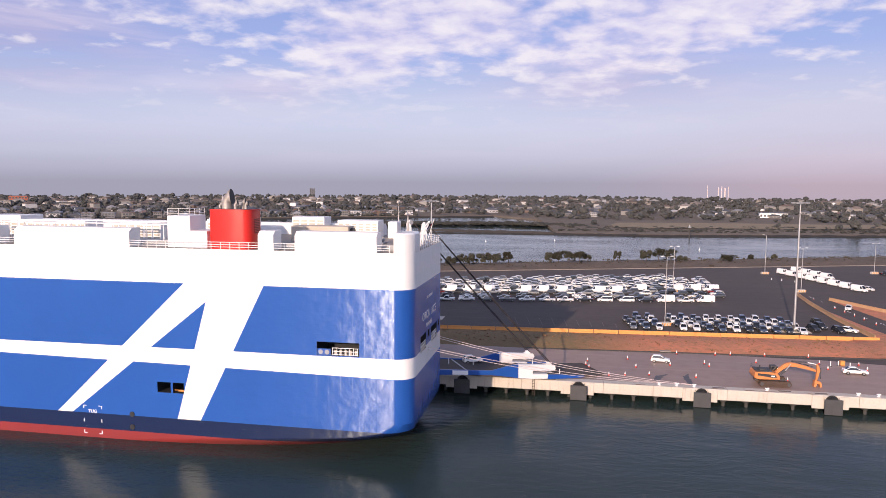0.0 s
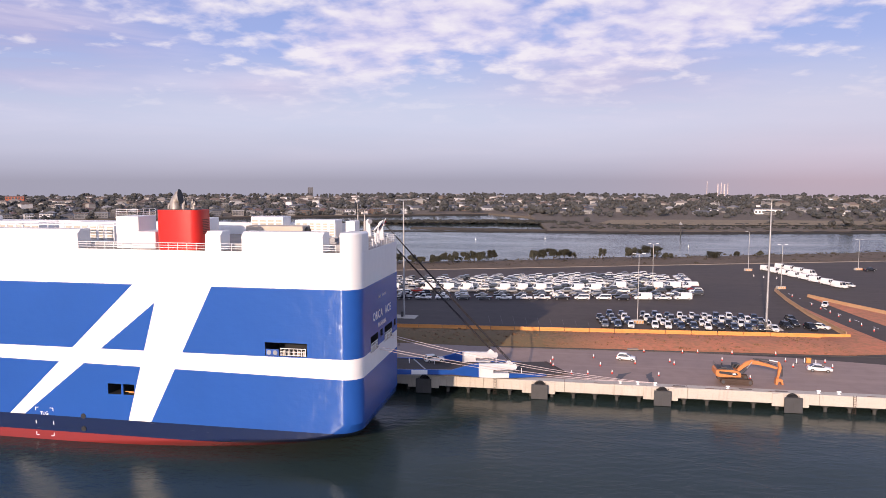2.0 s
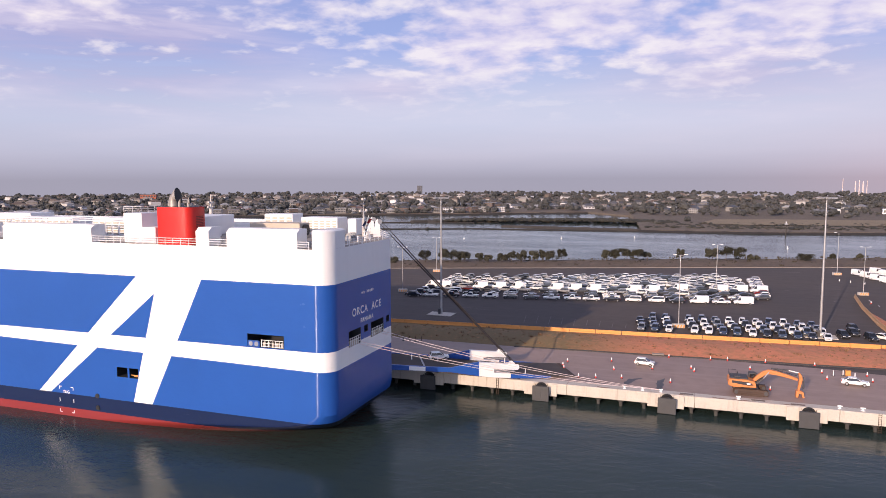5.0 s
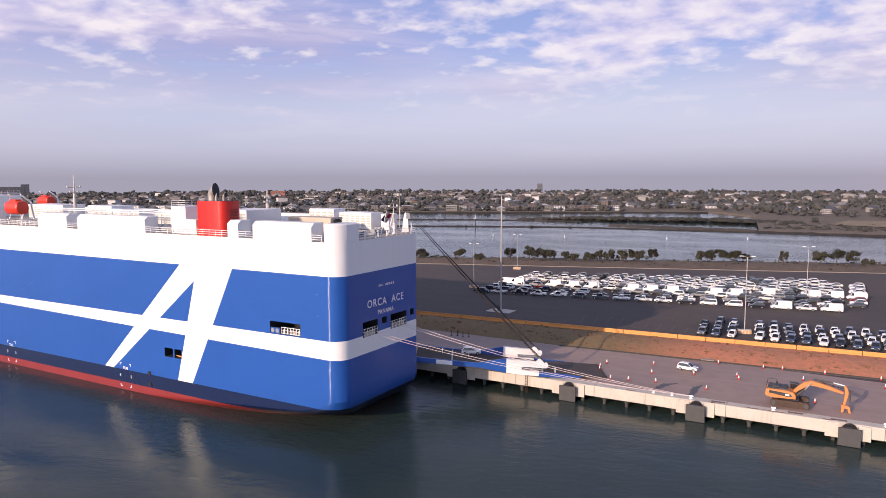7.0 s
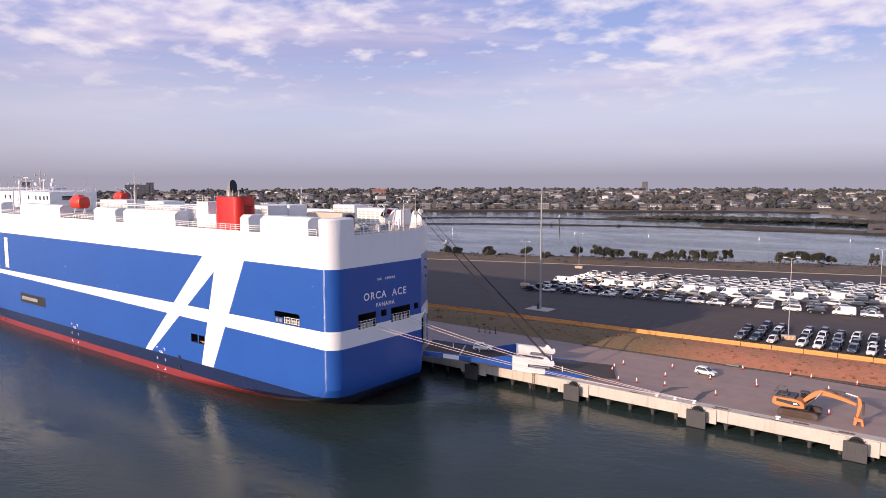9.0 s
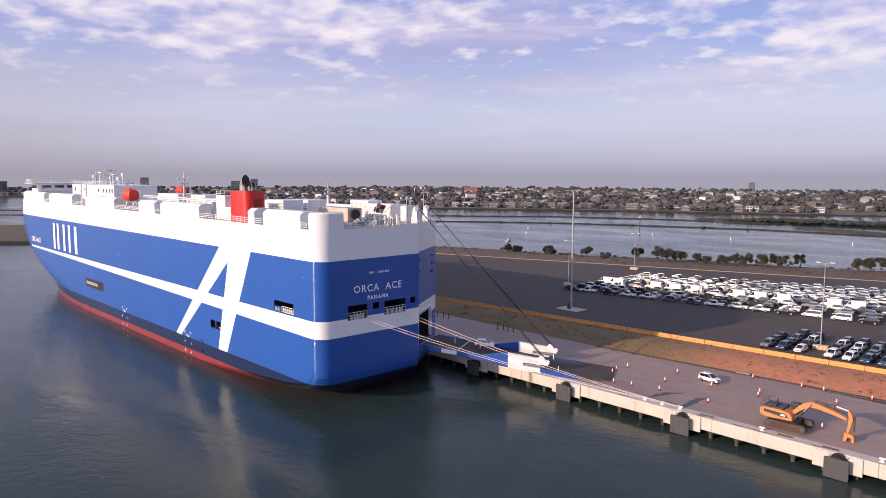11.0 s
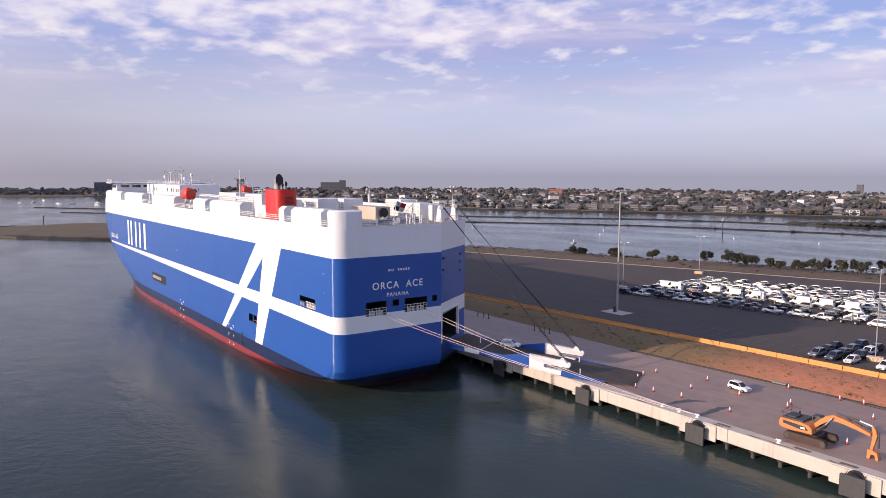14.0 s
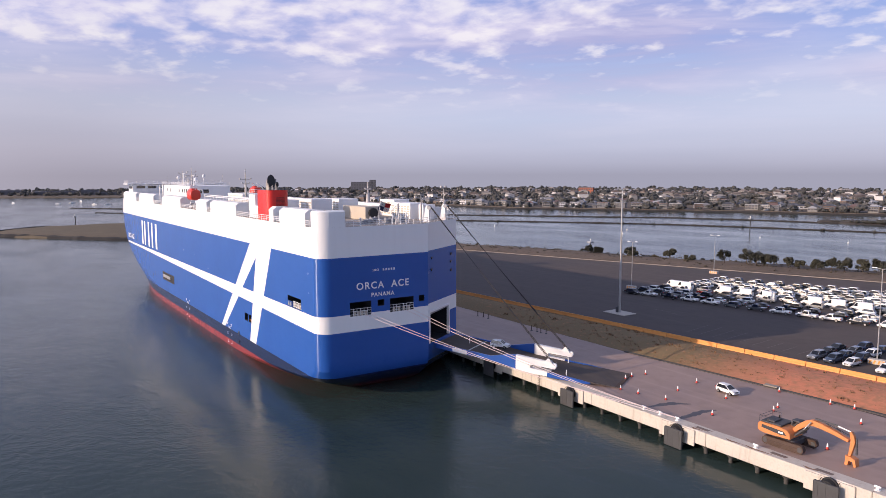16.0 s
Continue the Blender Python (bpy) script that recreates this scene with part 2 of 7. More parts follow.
M_TYRE = worn("tyre", (0.013, 0.013, 0.014), 0.8, 0.2)
M_RIM = worn("rim", (0.35, 0.35, 0.36), 0.35, 0.1, metal=0.7)
M_YELLOW = worn("barrier_orange", (0.70, 0.30, 0.075), 0.6, 0.14, 2.0, 0.25, dirt=(0.30, 0.13, 0.05))
M_CAT = worn("excavator_orange", (0.60, 0.215, 0.070), 0.45, 0.12, 3.0, 0.7, dirt=(0.2, 0.09, 0.03))
M_TRACK = worn("track_steel", (0.075, 0.047, 0.035), 0.8, 0.35, 6.0, metal=0.1)
M_CONE = worn("cone_red", (0.62, 0.055, 0.04), 0.55, 0.12)
M_CONEW = worn("cone_white", (0.85, 0.85, 0.84), 0.5, 0.06)
M_TRIM = worn("grey_plastic", (0.06, 0.06, 0.065), 0.6, 0.2)
M_LAMP_RED = worn("tail_light", (0.35, 0.01, 0.01), 0.25, 0.1)
M_LAMP_W = worn("head_light", (0.75, 0.76, 0.78), 0.15, 0.05)
M_BLACK_MARK = worn("dark_marking", (0.03, 0.03, 0.035), 0.6, 0.1)
M_CAR = paint_random("car_paint", [(0.0, (0.80, 0.80, 0.79)), (0.50, (0.10, 0.11, 0.12)), (0.64, (0.025, 0.03, 0.038)), (0.80, (0.32, 0.33, 0.34)), (0.90, (0.025, 0.05, 0.09))])
M_FADED = worn("faded_line_paint", (0.155, 0.138, 0.128), 0.8, 0.3, 3.0, 0.5)
M_CAR_WHITE = worn("white_car_paint", (0.82, 0.82, 0.81), 0.22, 0.03, relief=0.02)
M_CAR_MIX = paint_random("mixed_car_paint", [(0.0, (0.80, 0.80, 0.79)), (0.36, (0.035, 0.055, 0.10)), (0.58, (0.02, 0.024, 0.03)), (0.74, (0.15, 0.17, 0.20)), (0.88, (0.05, 0.075, 0.12))])


def glass_dark(g, b):
    b.inputs["Base Color"].default_value = (0.012, 0.014, 0.018, 1)
    b.inputs["Roughness"].default_value = 0.08
    b.inputs["Coat Weight"].default_value = 0.4


M_GLASS = material("tinted_glass", glass_dark)
# far panes in grey-blue, with the haze of distance put into the colour
M_HAZED_GLASS = worn("hazed_far_glass", (0.075, 0.078, 0.09), 0.4, 0.2)


def water_mat(g, b):
    p = g.coords()
    swell = g.noise(g.scale(p, (0.05, 0.09, 1)), 1.0, 3.0, 0.5)
    chop = g.noise(g.scale(p, (0.55, 0.8, 1)), 1.0, 4.0, 0.6)
    fine = g.noise(g.scale(p, (2.2, 2.8, 1)), 1.0, 3.0, 0.6)
    calm = g.ramp(g.noise(g.scale(p, (0.012, 0.03, 1)), 1.0, 3.0, 0.55, 0.6), [(0.35, 0.25), (0.65, 1.0)])
    h = g.math("ADD", g.math("MULTIPLY", chop, 0.45), g.math("MULTIPLY", fine, 0.14))
    h = g.math("ADD", g.math("MULTIPLY", h, calm), g.math("MULTIPLY", swell, 0.9))
    g.put(b.inputs["Base Color"], g.mix(swell, (0.020, 0.036, 0.034), (0.035, 0.053, 0.050)))
    g.put(b.inputs["Roughness"], g.math("MULTIPLY_ADD", calm, 0.10, 0.05))
    b.inputs["IOR"].default_value = 1.333
    b.inputs["Specular IOR Level"].default_value = 0.23
    bump(g, b, h, 0.48, 0.50)


M_WATER = material("harbour_water", water_mat)


def asphalt(name, colour, tint, gloss=0.7):
    def build(g, b):
        p = g.coords()
        big, mid, fine = g.noise(p, 0.03, 4.0), g.noise(p, 0.35, 5.0, 0.6), g.noise(p, 9.0, 3.0)
        c = g.mix(g.ramp(big, [(0.3, 0.0), (0.7, 1.0)]), colour, tint)
        c = g.mix(g.math("MULTIPLY", g.ramp(mid, [(0.45, 0.0), (0.75, 1.0)]), 0.35), c, tuple(v * 0.55 for v in colour))
        lane = g.noise(g.scale(p, (0.02, 0.5, 1.0)), 1.0, 4.0, 0.6)
        c = g.mix(g.math("MULTIPLY", g.ramp(lane, [(0.5, 0.0), (0.7, 1.0)]), 0.3), c, tuple(min(1, v * 1.35) for v in tint))
        g.put(b.inputs["Base Color"], c)
        g.put(b.inputs["Roughness"], g.math("MULTIPLY_ADD", big, 0.3, gloss))
        bump(g, b, fine, 0.2, 0.02)
    return material(name, build)


M_YARD = asphalt("yard_asphalt", (0.061, 0.049, 0.046), (0.086, 0.069, 0.063))
M_QUAY = asphalt("quay_pavement", (0.275, 0.195, 0.165), (0.345, 0.248, 0.205), 0.42)
M_ROAD = asphalt("road_asphalt", (0.062, 0.050, 0.045), (0.085, 0.068, 0.060))


def concrete(g, b):
    p = g.coords()
    x, y, z = g.xyz(p)
    fine, big = g.noise(p, 3.0, 6.0, 0.65), g.noise(p, 0.25, 4.0)
    drip = g.noise(g.scale(p, (1.4, 1.4, 0.10)), 1.0, 5.0, 0.65)
    c = g.mix(big, (0.46, 0.42, 0.37), (0.60, 0.555, 0.49))
    c = g.mix(g.math("MULTIPLY", g.ramp(fine, [(0.5, 0.0), (0.8, 1.0)]), 0.4), c, (0.27, 0.23, 0.19))
    c = g.mix(g.math("MULTIPLY", g.ramp(drip, [(0.56, 0.0), (0.74, 1.0)]), 0.55), c, (0.25, 0.19, 0.14))
    g.put(b.inputs["Base Color"], c)
    b.inputs["Roughness"].default_value = 0.85
    bump(g, b, fine, 0.35, 0.03)


M_CONC = material("quay_concrete", concrete)
M_PILE = worn("pile_concrete", (0.065, 0.062, 0.058), 0.9, 0.3, 2.0)


def dry_grass(name, a, b2, c2, olive=None):
    def build(g, b):
        p = g.coords()
        big, mid, fine = g.noise(p, 0.08, 4.0, 0.6), g.noise(p, 0.6, 6.0, 0.65), g.noise(p, 7.0, 4.0, 0.7)
        c = g.mix(g.ramp(big, [(0.35, 0.0), (0.65, 1.0)]), a, b2)
        c = g.mix(g.ramp(mid, [(0.44, 0.0), (0.66, 0.8)]), c, c2)
        if olive:   # olive and darker towards the seaward end of the bank
            x, y, z = g.xyz(p)
            along = g.math("MULTIPLY_ADD", x, 0.03, g.math("MULTIPLY_ADD", mid, 1.0, -0.50))
            c = g.mix(g.ramp(along, [(0.0, 0.9), (0.55, 0.0)]), c, olive)
        tuft = g.noise(p, 1.1, 7.0, 0.74)
        c = g.mix(g.ramp(tuft, [(0.50, 0.0), (0.68, 0.4)]), c, tuple(v * 0.8 for v in c2))
        c = g.mix(g.ramp(tuft, [(0.34, 0.35), (0.46, 0.0)]), c, tuple(min(1, v * 1.25) for v in b2))
        c = g.mix(g.math("MULTIPLY", fine, 0.28), c, tuple(v * 0.5 for v in a))
        g.put(b.inputs["Base Color"], c)
        b.inputs["Roughness"].default_value = 0.95
        bump(g, b, g.math("ADD", mid, fine), 0.45, 0.10)
    return material(name, build)


M_GRASS = dry_grass("dry_grass", (0.64, 0.225, 0.125), (0.55, 0.225, 0.125), (0.33, 0.185, 0.095), (0.125, 0.130, 0.058))
M_SCRUB = dry_grass("shore_scrub", (0.125, 0.090, 0.064), (0.18, 0.128, 0.088), (0.075, 0.062, 0.044))
M_FARLAND = dry_grass("far_land", (0.14, 0.112, 0.085), (0.19, 0.15, 0.11), (0.085, 0.073, 0.056))
M_FIELD = dry_grass("dry_field", (0.26, 0.20, 0.125), (0.32, 0.25, 0.16), (0.17, 0.14, 0.085))
M_BRUSH = worn("dry_brush", (0.055, 0.046, 0.032), 0.95, 0.35, 2.0)
M_DARK_PATCH = worn("wet_stain", (0.060, 0.052, 0.050), 0.45, 0.3, 2.0, 0.5)
M_RUST = worn("rust_stain", (0.26, 0.145, 0.085), 0.85, 0.4, 3.0, 0.7)
M_POINT = dry_grass("point_grass", (0.125, 0.098, 0.060), (0.17, 0.13, 0.078), (0.075, 0.066, 0.042))
M_MARSH = dry_grass("marsh_growth", (0.062, 0.052, 0.042), (0.085, 0.070, 0.052), (0.036, 0.033, 0.027))
M_ROCK = worn("rock", (0.026, 0.024, 0.024), 0.9, 0.35, 1.5, 0.2)


def foliage(name, lo, hi):
    def build(g, b):
        geo = g.t.nodes.new("ShaderNodeNewGeometry")
        c = g.mix(geo.outputs["Random Per Island"], lo, hi)
        g.put(b.inputs["Base Color"], g.mix(g.math("MULTIPLY", g.noise(g.coords(), 1.3, 4.0), 0.5), c, lo))
        b.inputs["Roughness"].default_value = 0.8
    return material(name, build)


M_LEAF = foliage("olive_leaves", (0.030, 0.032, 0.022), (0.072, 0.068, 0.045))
# distance haze is mixed into this leaf colour: paler and bluer than the near leaves
M_HAZED_LEAF = foliage("hazed_far_leaves", (0.036, 0.040, 0.041), (0.088, 0.086, 0.080))
M_BARK = worn("bark", (0.08, 0.06, 0.045), 0.9, 0.3, 5.0)
M_WALLS = paint_random("house_walls", [(0.0, (0.62, 0.62, 0.64)), (0.16, (0.24, 0.23, 0.22)), (0.44, (0.15, 0.105, 0.085)), (0.64, (0.17, 0.17, 0.18)), (0.88, (0.33, 0.33, 0.33))], 0.8)
M_ROOFS = paint_random("house_roofs", [(0.0, (0.10, 0.098, 0.10)), (0.35, (0.14, 0.085, 0.07)), (0.52, (0.18, 0.18, 0.185)), (0.72, (0.06, 0.06, 0.066)), (0.92, (0.34, 0.34, 0.34))], 0.7)
# bluish grey of distant buildings and cranes, haze included in the colour
M_TOWER = worn("hazed_tower_grey", (0.125, 0.128, 0.145), 0.8, 0.15, 0.3, 0.05)
M_BRICKRED = worn("red_brick", (0.40, 0.13, 0.08), 0.85, 0.15, 0.5)
M_BARRIER = worn("faded_barrier", (0.50, 0.30, 0.16), 0.7, 0.2, 2.0, 0.25)
M_STACK = worn("pale_stack", (0.58, 0.50, 0.50), 0.8, 0.1)
M_STONEW = worn("pale_stone", (0.30, 0.26, 0.22), 0.85, 0.15)

# ---- building blocks ----


def finish(bm, name, mats, smooth=None):
    me = bpy.data.meshes.new(name)
    bm.to_mesh(me)
    bm.free()
    for m in mats if isinstance(mats, (list, tuple)) else [mats]:
        me.materials.append(m)
    if smooth:
        me.polygons.foreach_set("use_smooth", [True] * len(me.polygons))
        me.set_sharp_from_angle(angle=radians(smooth))
    return me


def part(name, bm, mat, parent=None, label="", smooth=None):
    ob = new(name, finish(bm, name, mat, smooth))
    ob.parent = parent
    if label:
        tagged(ob, label)
    return ob


def thing(name, at=(0, 0, 0), rz=0.0, label="", category="", group="", kind=""):
    e = new(name)
    e.empty_display_size = 0.5
    e.matrix_basis = pose(*at, 0, 0, rz)
    return tagged(e, label, category, group, kind)


def structure(name, bm, mat, label="", category="", smooth=None):
    ob = new(name, finish(bm, name, mat, smooth))
    return tagged(ob, label, category, "", "structure")


def box(bm, x0, x1, y0, y1, z0, z1, bevel=0.0, m=None, mat=0):
    made = bmesh.ops.create_cube(bm, size=1.0, matrix=Matrix.LocRotScale(((x0 + x1) / 2, (y0 + y1) / 2, (z0 + z1) / 2), None, (x1 - x0, y1 - y0, z1 - z0)))
    vs = made["verts"]
    fs = {f for v in vs for f in v.link_faces}
    if bevel:
        es = {e for v in vs for e in v.link_edges}
        r = bmesh.ops.bevel(bm, geom=list(es), offset=bevel, segments=1, affect="EDGES")
        vs = list({v for f in r["faces"] for v in f.verts})
        fs = {f for v in vs for f in v.link_faces}
    for f in fs:
        f.material_index = mat
    if m is not None:
        bmesh.ops.transform(bm, matrix=m, verts=vs)
    return vs


def rod(bm, a, b, r, n=8, r2=None, mat=0):
    a, b = Vector(a), Vector(b)
    d = b - a
    m = Matrix.Translation((a + b) / 2) @ d.to_track_quat("Z", "Y").to_matrix().to_4x4()
    made = bmesh.ops.create_cone(bm, cap_ends=True, segments=n, radius1=r, radius2=r if r2 is None else r2, depth=d.length, matrix=m)
    for v in made["verts"]:
        for f in v.link_faces:
            f.material_index = mat
    return made["verts"]


def prism(bm, outline, axis, lo, hi, mat=0):
    """A closed outline of 2D points, pushed along an axis from lo to hi."""
    def at(p, t):
        return {"x": (t, p[0], p[1]), "y": (p[0], t, p[1]), "z": (p[0], p[1], t)}[axis]
    a = [bm.verts.new(at(p, lo)) for p in outline]
    b = [bm.verts.new(at(p, hi)) for p in outline]
    fs = [bm.faces.new(a), bm.faces.new(b[::-1])]
    n = len(a)
    for i in range(n):
        fs.append(bm.faces.new((a[i], b[i], b[(i + 1) % n], a[(i + 1) % n])))
    for f in fs:
        f.material_index = mat
    bmesh.ops.recalc_face_normals(bm, faces=fs)
    return a + b


def sheet(bm, pts, z=None):
    """One flat polygon."""
    vs = [bm.verts.new((*p, z) if z is not None else p) for p in pts]
    f = bm.faces.new(vs)
    bmesh.ops.recalc_face_normals(bm, faces=[f])
    if f.normal.z < 0:
        f.normal_flip()
    return f


def lettering(text, size, m, mat, parent, label, spacing=1.0):
    """Words in the built-in font, as a thin mesh."""
    cu = bpy.data.curves.new("lettering", "FONT")
    cu.body, cu.size, cu.extrude, cu.offset = text, size, 0.01, 0.015 * size
    cu.align_x, cu.space_character = "CENTER", spacing
    tmp = new("lettering_source", cu)
    bpy.context.view_layer.update()
    me = bpy.data.meshes.new_from_object(tmp.evaluated_get(bpy.context.evaluated_depsgraph_get()))
    bpy.data.objects.remove(tmp)
    bpy.data.curves.remove(cu)
    me.materials.clear()
    me.materials.append(mat)
    src = bmesh.new()
    src.from_mesh(me)
    todo = set(src.verts)
    while todo:
        seed = todo.pop()
        island, stack = {seed}, [seed]
        while stack:
            for e in stack.pop().link_edges:
                for v in e.verts:
                    if v in todo:
                        todo.discard(v)
                        island.add(v)
                        stack.append(v)
        bm = bmesh.new()
        twin = {v: bm.verts.new(v.co) for v in island}
        for f in src.faces:
            if f.verts[0] in island:
                bm.faces.new([twin[v] for v in f.verts])
        part("letter", bm, mat, parent, label).matrix_basis = m
    src.free()
    bpy.data.meshes.remove(me)


# ---- water and ground ----
bm = bmesh.new()
sheet(bm, [(-1650, -2500), (3200, -2500), (3200, 1500), (420, 900), (-60, 960), (-1000, 700), (-1650, 560)], 0.0)
structure("water", bm, M_WATER, "dark green harbour water with low ripples", "water")


def bank(x):
    """Where the pavement of the quay ends and the dry bank begins."""
    return 164.6 + 0.062 * max(x, -10) if x > -10 else 164.0


def barrier_y(x):
    return 181.3 + 0.066 * x


def yard_far(x):
    return 316.0 + 0.345 * x


def shore(x):
    return 377.0 + 0.385 * x


QUAY_Y, QUAY_Z, YARD_Z = 137.3, 3.3, 3.8
XS = [-330 + 10 * i for i in range(59)]

bm = bmesh.new()
for i in range(len(XS) - 1):
    a, b = XS[i], XS[i + 1]
    bm.faces.new([bm.verts.new(p) for p in ((a, QUAY_Y + 0.1, QUAY_Z), (b, QUAY_Y + 0.1, QUAY_Z), (b, bank(b), QUAY_Z), (a, bank(a), QUAY_Z))])
bmesh.ops.remove_doubles(bm, verts=bm.verts, dist=0.01)
structure("pavement", bm, M_QUAY, "worn grey-brown concrete pavement of the quay", "pavement")

# dry grass bank between the quay and the yard
bm = bmesh.new()
cols = 9
gx = [-330 + 2.5 * i for i in range(165)]
grid = []
for x in gx:
    row = []
    y0, y1 = bank(x), barrier_y(x) + 0.6
    for j in range(cols):
        t = j / (cols - 1)
        z = QUAY_Z + 0.02 + (YARD_Z - QUAY_Z) * t + 0.75 * math.sin(math.pi * min(1, t * 1.05)) * (1 if x < 62 else max(0.4, 1 - (x - 62) / 12)) + 0.10 * noise.noise((x * 0.3, t * 6, 0)) * math.sin(math.pi * t)
        row.append(bm.verts.new((x, y0 + (y1 - y0) * t, z)))
    grid.append(row)
    if x >= 70:
        break
for i in range(len(grid) - 1):
    for j in range(cols - 1):
        bm.faces.new((grid[i][j], grid[i + 1][j], grid[i + 1][j + 1], grid[i][j + 1]))
structure("grass_bank", bm, M_GRASS, "bank of dry rust-brown grass beside the quay", "grass", 60)

# the yard, its shore and the road that climbs into it
bm = bmesh.new()
for i in range(len(XS) - 1):
    a, b = XS[i], XS[i + 1]
    if b <= 250:
        bm.faces.new([bm.verts.new(p) for p in ((a, barrier_y(a) - 0.2 if a < 75 else 192, YARD_Z), (b, barrier_y(b) - 0.2 if b < 75 else 192, YARD_Z), (b, yard_far(b), YARD_Z), (a, yard_far(a), YARD_Z))])
bmesh.ops.remove_doubles(bm, verts=bm.verts, dist=0.01)
structure("ground_yard", bm, M_YARD, "dark asphalt of the vehicle storage yard", "yard")

bm = bmesh.new()
rows = []
for i in range(117):
    x = -330 + 5 * i
    y0, y1 = yard_far(x), shore(x) + 6 * noise.noise((x * 0.02, 3, 0))
    row = []
    for j, (t, z) in enumerate(((0.0, 3.82), (0.15, 4.3), (0.45, 3.9), (0.75, 2.6), (0.92, 1.2), (1.0, -0.6))):
        row.append(bm.verts.new((x, y0 + (y1 - y0) * t, z + (0.5 * noise.noise((x * 0.12, t * 9, 1)) if 0 < j < 5 else 0))))
    rows.append(row)
for i in range(len(rows) - 1):
    for j in range(5):
        bm.faces.new((rows[i][j], rows[i + 1][j], rows[i + 1][j + 1], rows[i][j + 1]))
structure("ground_shore", bm, M_SCRUB, "brown scrubby shore beyond the yard", "shore", 60)

bm = bmesh.new()
for i in range(len(XS) - 1):
    a, b = XS[i], XS[i + 1]
    if b <= 250:
        vs = [bm.verts.new(p) for p in ((a, yard_far(a) - 0.35, YARD_Z), (b, yard_far(b) - 0.35, YARD_Z), (b, yard_far(b) + 0.2, YARD_Z), (a, yard_far(a) + 0.2, YARD_Z))]
        up = [bm.verts.new(v.co + Vector((0, 0, 0.2))) for v in vs]
        bm.faces.new(up)
        for k in range(4):
            bm.faces.new((vs[k], vs[(k + 1) % 4], up[(k + 1) % 4], up[k]))
bmesh.ops.recalc_face_normals(bm, faces=bm.faces)
structure("kerb_yard", bm, M_STONEW, "pale kerb along the far side of the yard", "kerb")

# kerb of the quay pavement, and the black slot beside it
bm = bmesh.new()
for i in range(len(XS) - 1):
    a, b = XS[i], XS[i + 1]
    if a < -10:
        continue
    vs = [bm.verts.new((x, bank(x) + d, QUAY_Z + h)) for x, d, h in ((a, -0.5, 0.0), (b, -0.5, 0.0), (b, 0.15, 0.0), (a, 0.15, 0.0))]
    up = [bm.verts.new(v.co + Vector((0, 0, 0.16))) for v in vs]
    bm.faces.new(up)
    for k in range(4):
        bm.faces.new((vs[k], vs[(k + 1) % 4], up[(k + 1) % 4], up[k]))
bmesh.ops.recalc_face_normals(bm, faces=bm.faces)
structure("kerb_quay", bm, M_PILE, "dark kerb between the quay and the grass", "kerb")

bm = bmesh.new()
sheet(bm, [(34, 166.0), (55, 165.3), (67, 163.4), (84, 160.5), (84, 172.0), (70, 169.6), (55, 167.4)], QUAY_Z + 0.012)
structure("road_quay", bm, M_ROAD, "dark asphalt lane beside the kerb", "road")
bm = bmesh.new()
low, high = [(68, 166.5), (84, 160.5), (130, 158.5), (250, 157.5)], [(70, 193), (84, 193), (130, 193), (250, 193)]
for (a0, a1), (b0, b1) in zip(zip(low, low[1:]), zip(high, high[1:])):
    bm.faces.new([bm.verts.new(p) for p in ((*a0, QUAY_Z + 0.02), (*a1, QUAY_Z + 0.02), (*b1, YARD_Z + 0.01), (*b0, YARD_Z + 0.01))])
bmesh.ops.remove_doubles(bm, verts=bm.verts, dist=0.01)
bmesh.ops.recalc_face_normals(bm, faces=bm.faces)
structure("road", bm, M_ROAD, "dark asphalt road climbing from quay to yard", "road")


def patch(name, ring, centre, height, label):
    """A low grassy island with a soft crown."""
    bm = bmesh.new()

    def base(y):
        return QUAY_Z + (YARD_Z - QUAY_Z) * min(1, max(0, (y - 162) / 31)) + 0.03
    outer = [bm.verts.new((x, y, base(y))) for x, y in ring]
    inner = [bm.verts.new((centre[0] + (x - centre[0]) * 0.75, centre[1] + (y - centre[1]) * 0.75, base(y) + height * 0.7)) for x, y in ring]
    core = [bm.verts.new((centre[0] + (x - centre[0]) * 0.35, centre[1] + (y - centre[1]) * 0.35, base(y) + height)) for x, y in ring]
    n = len(ring)
    for p, q in ((outer, inner), (inner, core)):
        for k in range(n):
            bm.faces.new((p[k], p[(k + 1) % n], q[(k + 1) % n], q[k]))
    bm.faces.new(core)
    bmesh.ops.recalc_face_normals(bm, faces=bm.faces)
    if sum(f.normal.z * f.calc_area() for f in bm.faces) < 0:
        bmesh.ops.reverse_faces(bm, faces=bm.faces)
    structure(name, bm, M_GRASS, label, "grass", 60)


patch("grass_point", [(66, 168.9), (72, 170.0), (77, 171.6), (80.5, 174.5), (82, 178.5), (81.6, 183), (80.3, 190), (79, 200), (77.7, 212), (76.6, 226), (75.4, 238), (74.4, 226), (74.0, 205), (74.6, 189), (70, 186.4), (66, 186)], (76, 185), 0.45, "rounded end of the dry grass bank beside the road")
patch("grass_verge", [(84.3, 249), (90.3, 234), (96.8, 220), (113, 203), (150, 192), (220, 189), (150, 184), (108, 184), (94, 189), (89.6, 200), (87, 218), (85, 238)], (95, 205), 0.2, "patch of dry brown grass beside the road")
for k in range(9):
    bm = bmesh.new()
    box(bm, -0.09, 0.09, -1.4, 1.4, 0, 0.006)
    o = structure("lane_line", bm, M_CONEW, "white dashed line on the road", "road marking")
    t = k / 8
    o.matrix_basis = pose(80.0 + 4.5 * t + 4 * t * t, 256 - 74 * t, YARD_Z + 0.018 - 0.1 * max(0, t - 0.85), 0, 0, -4 + 13 * t)

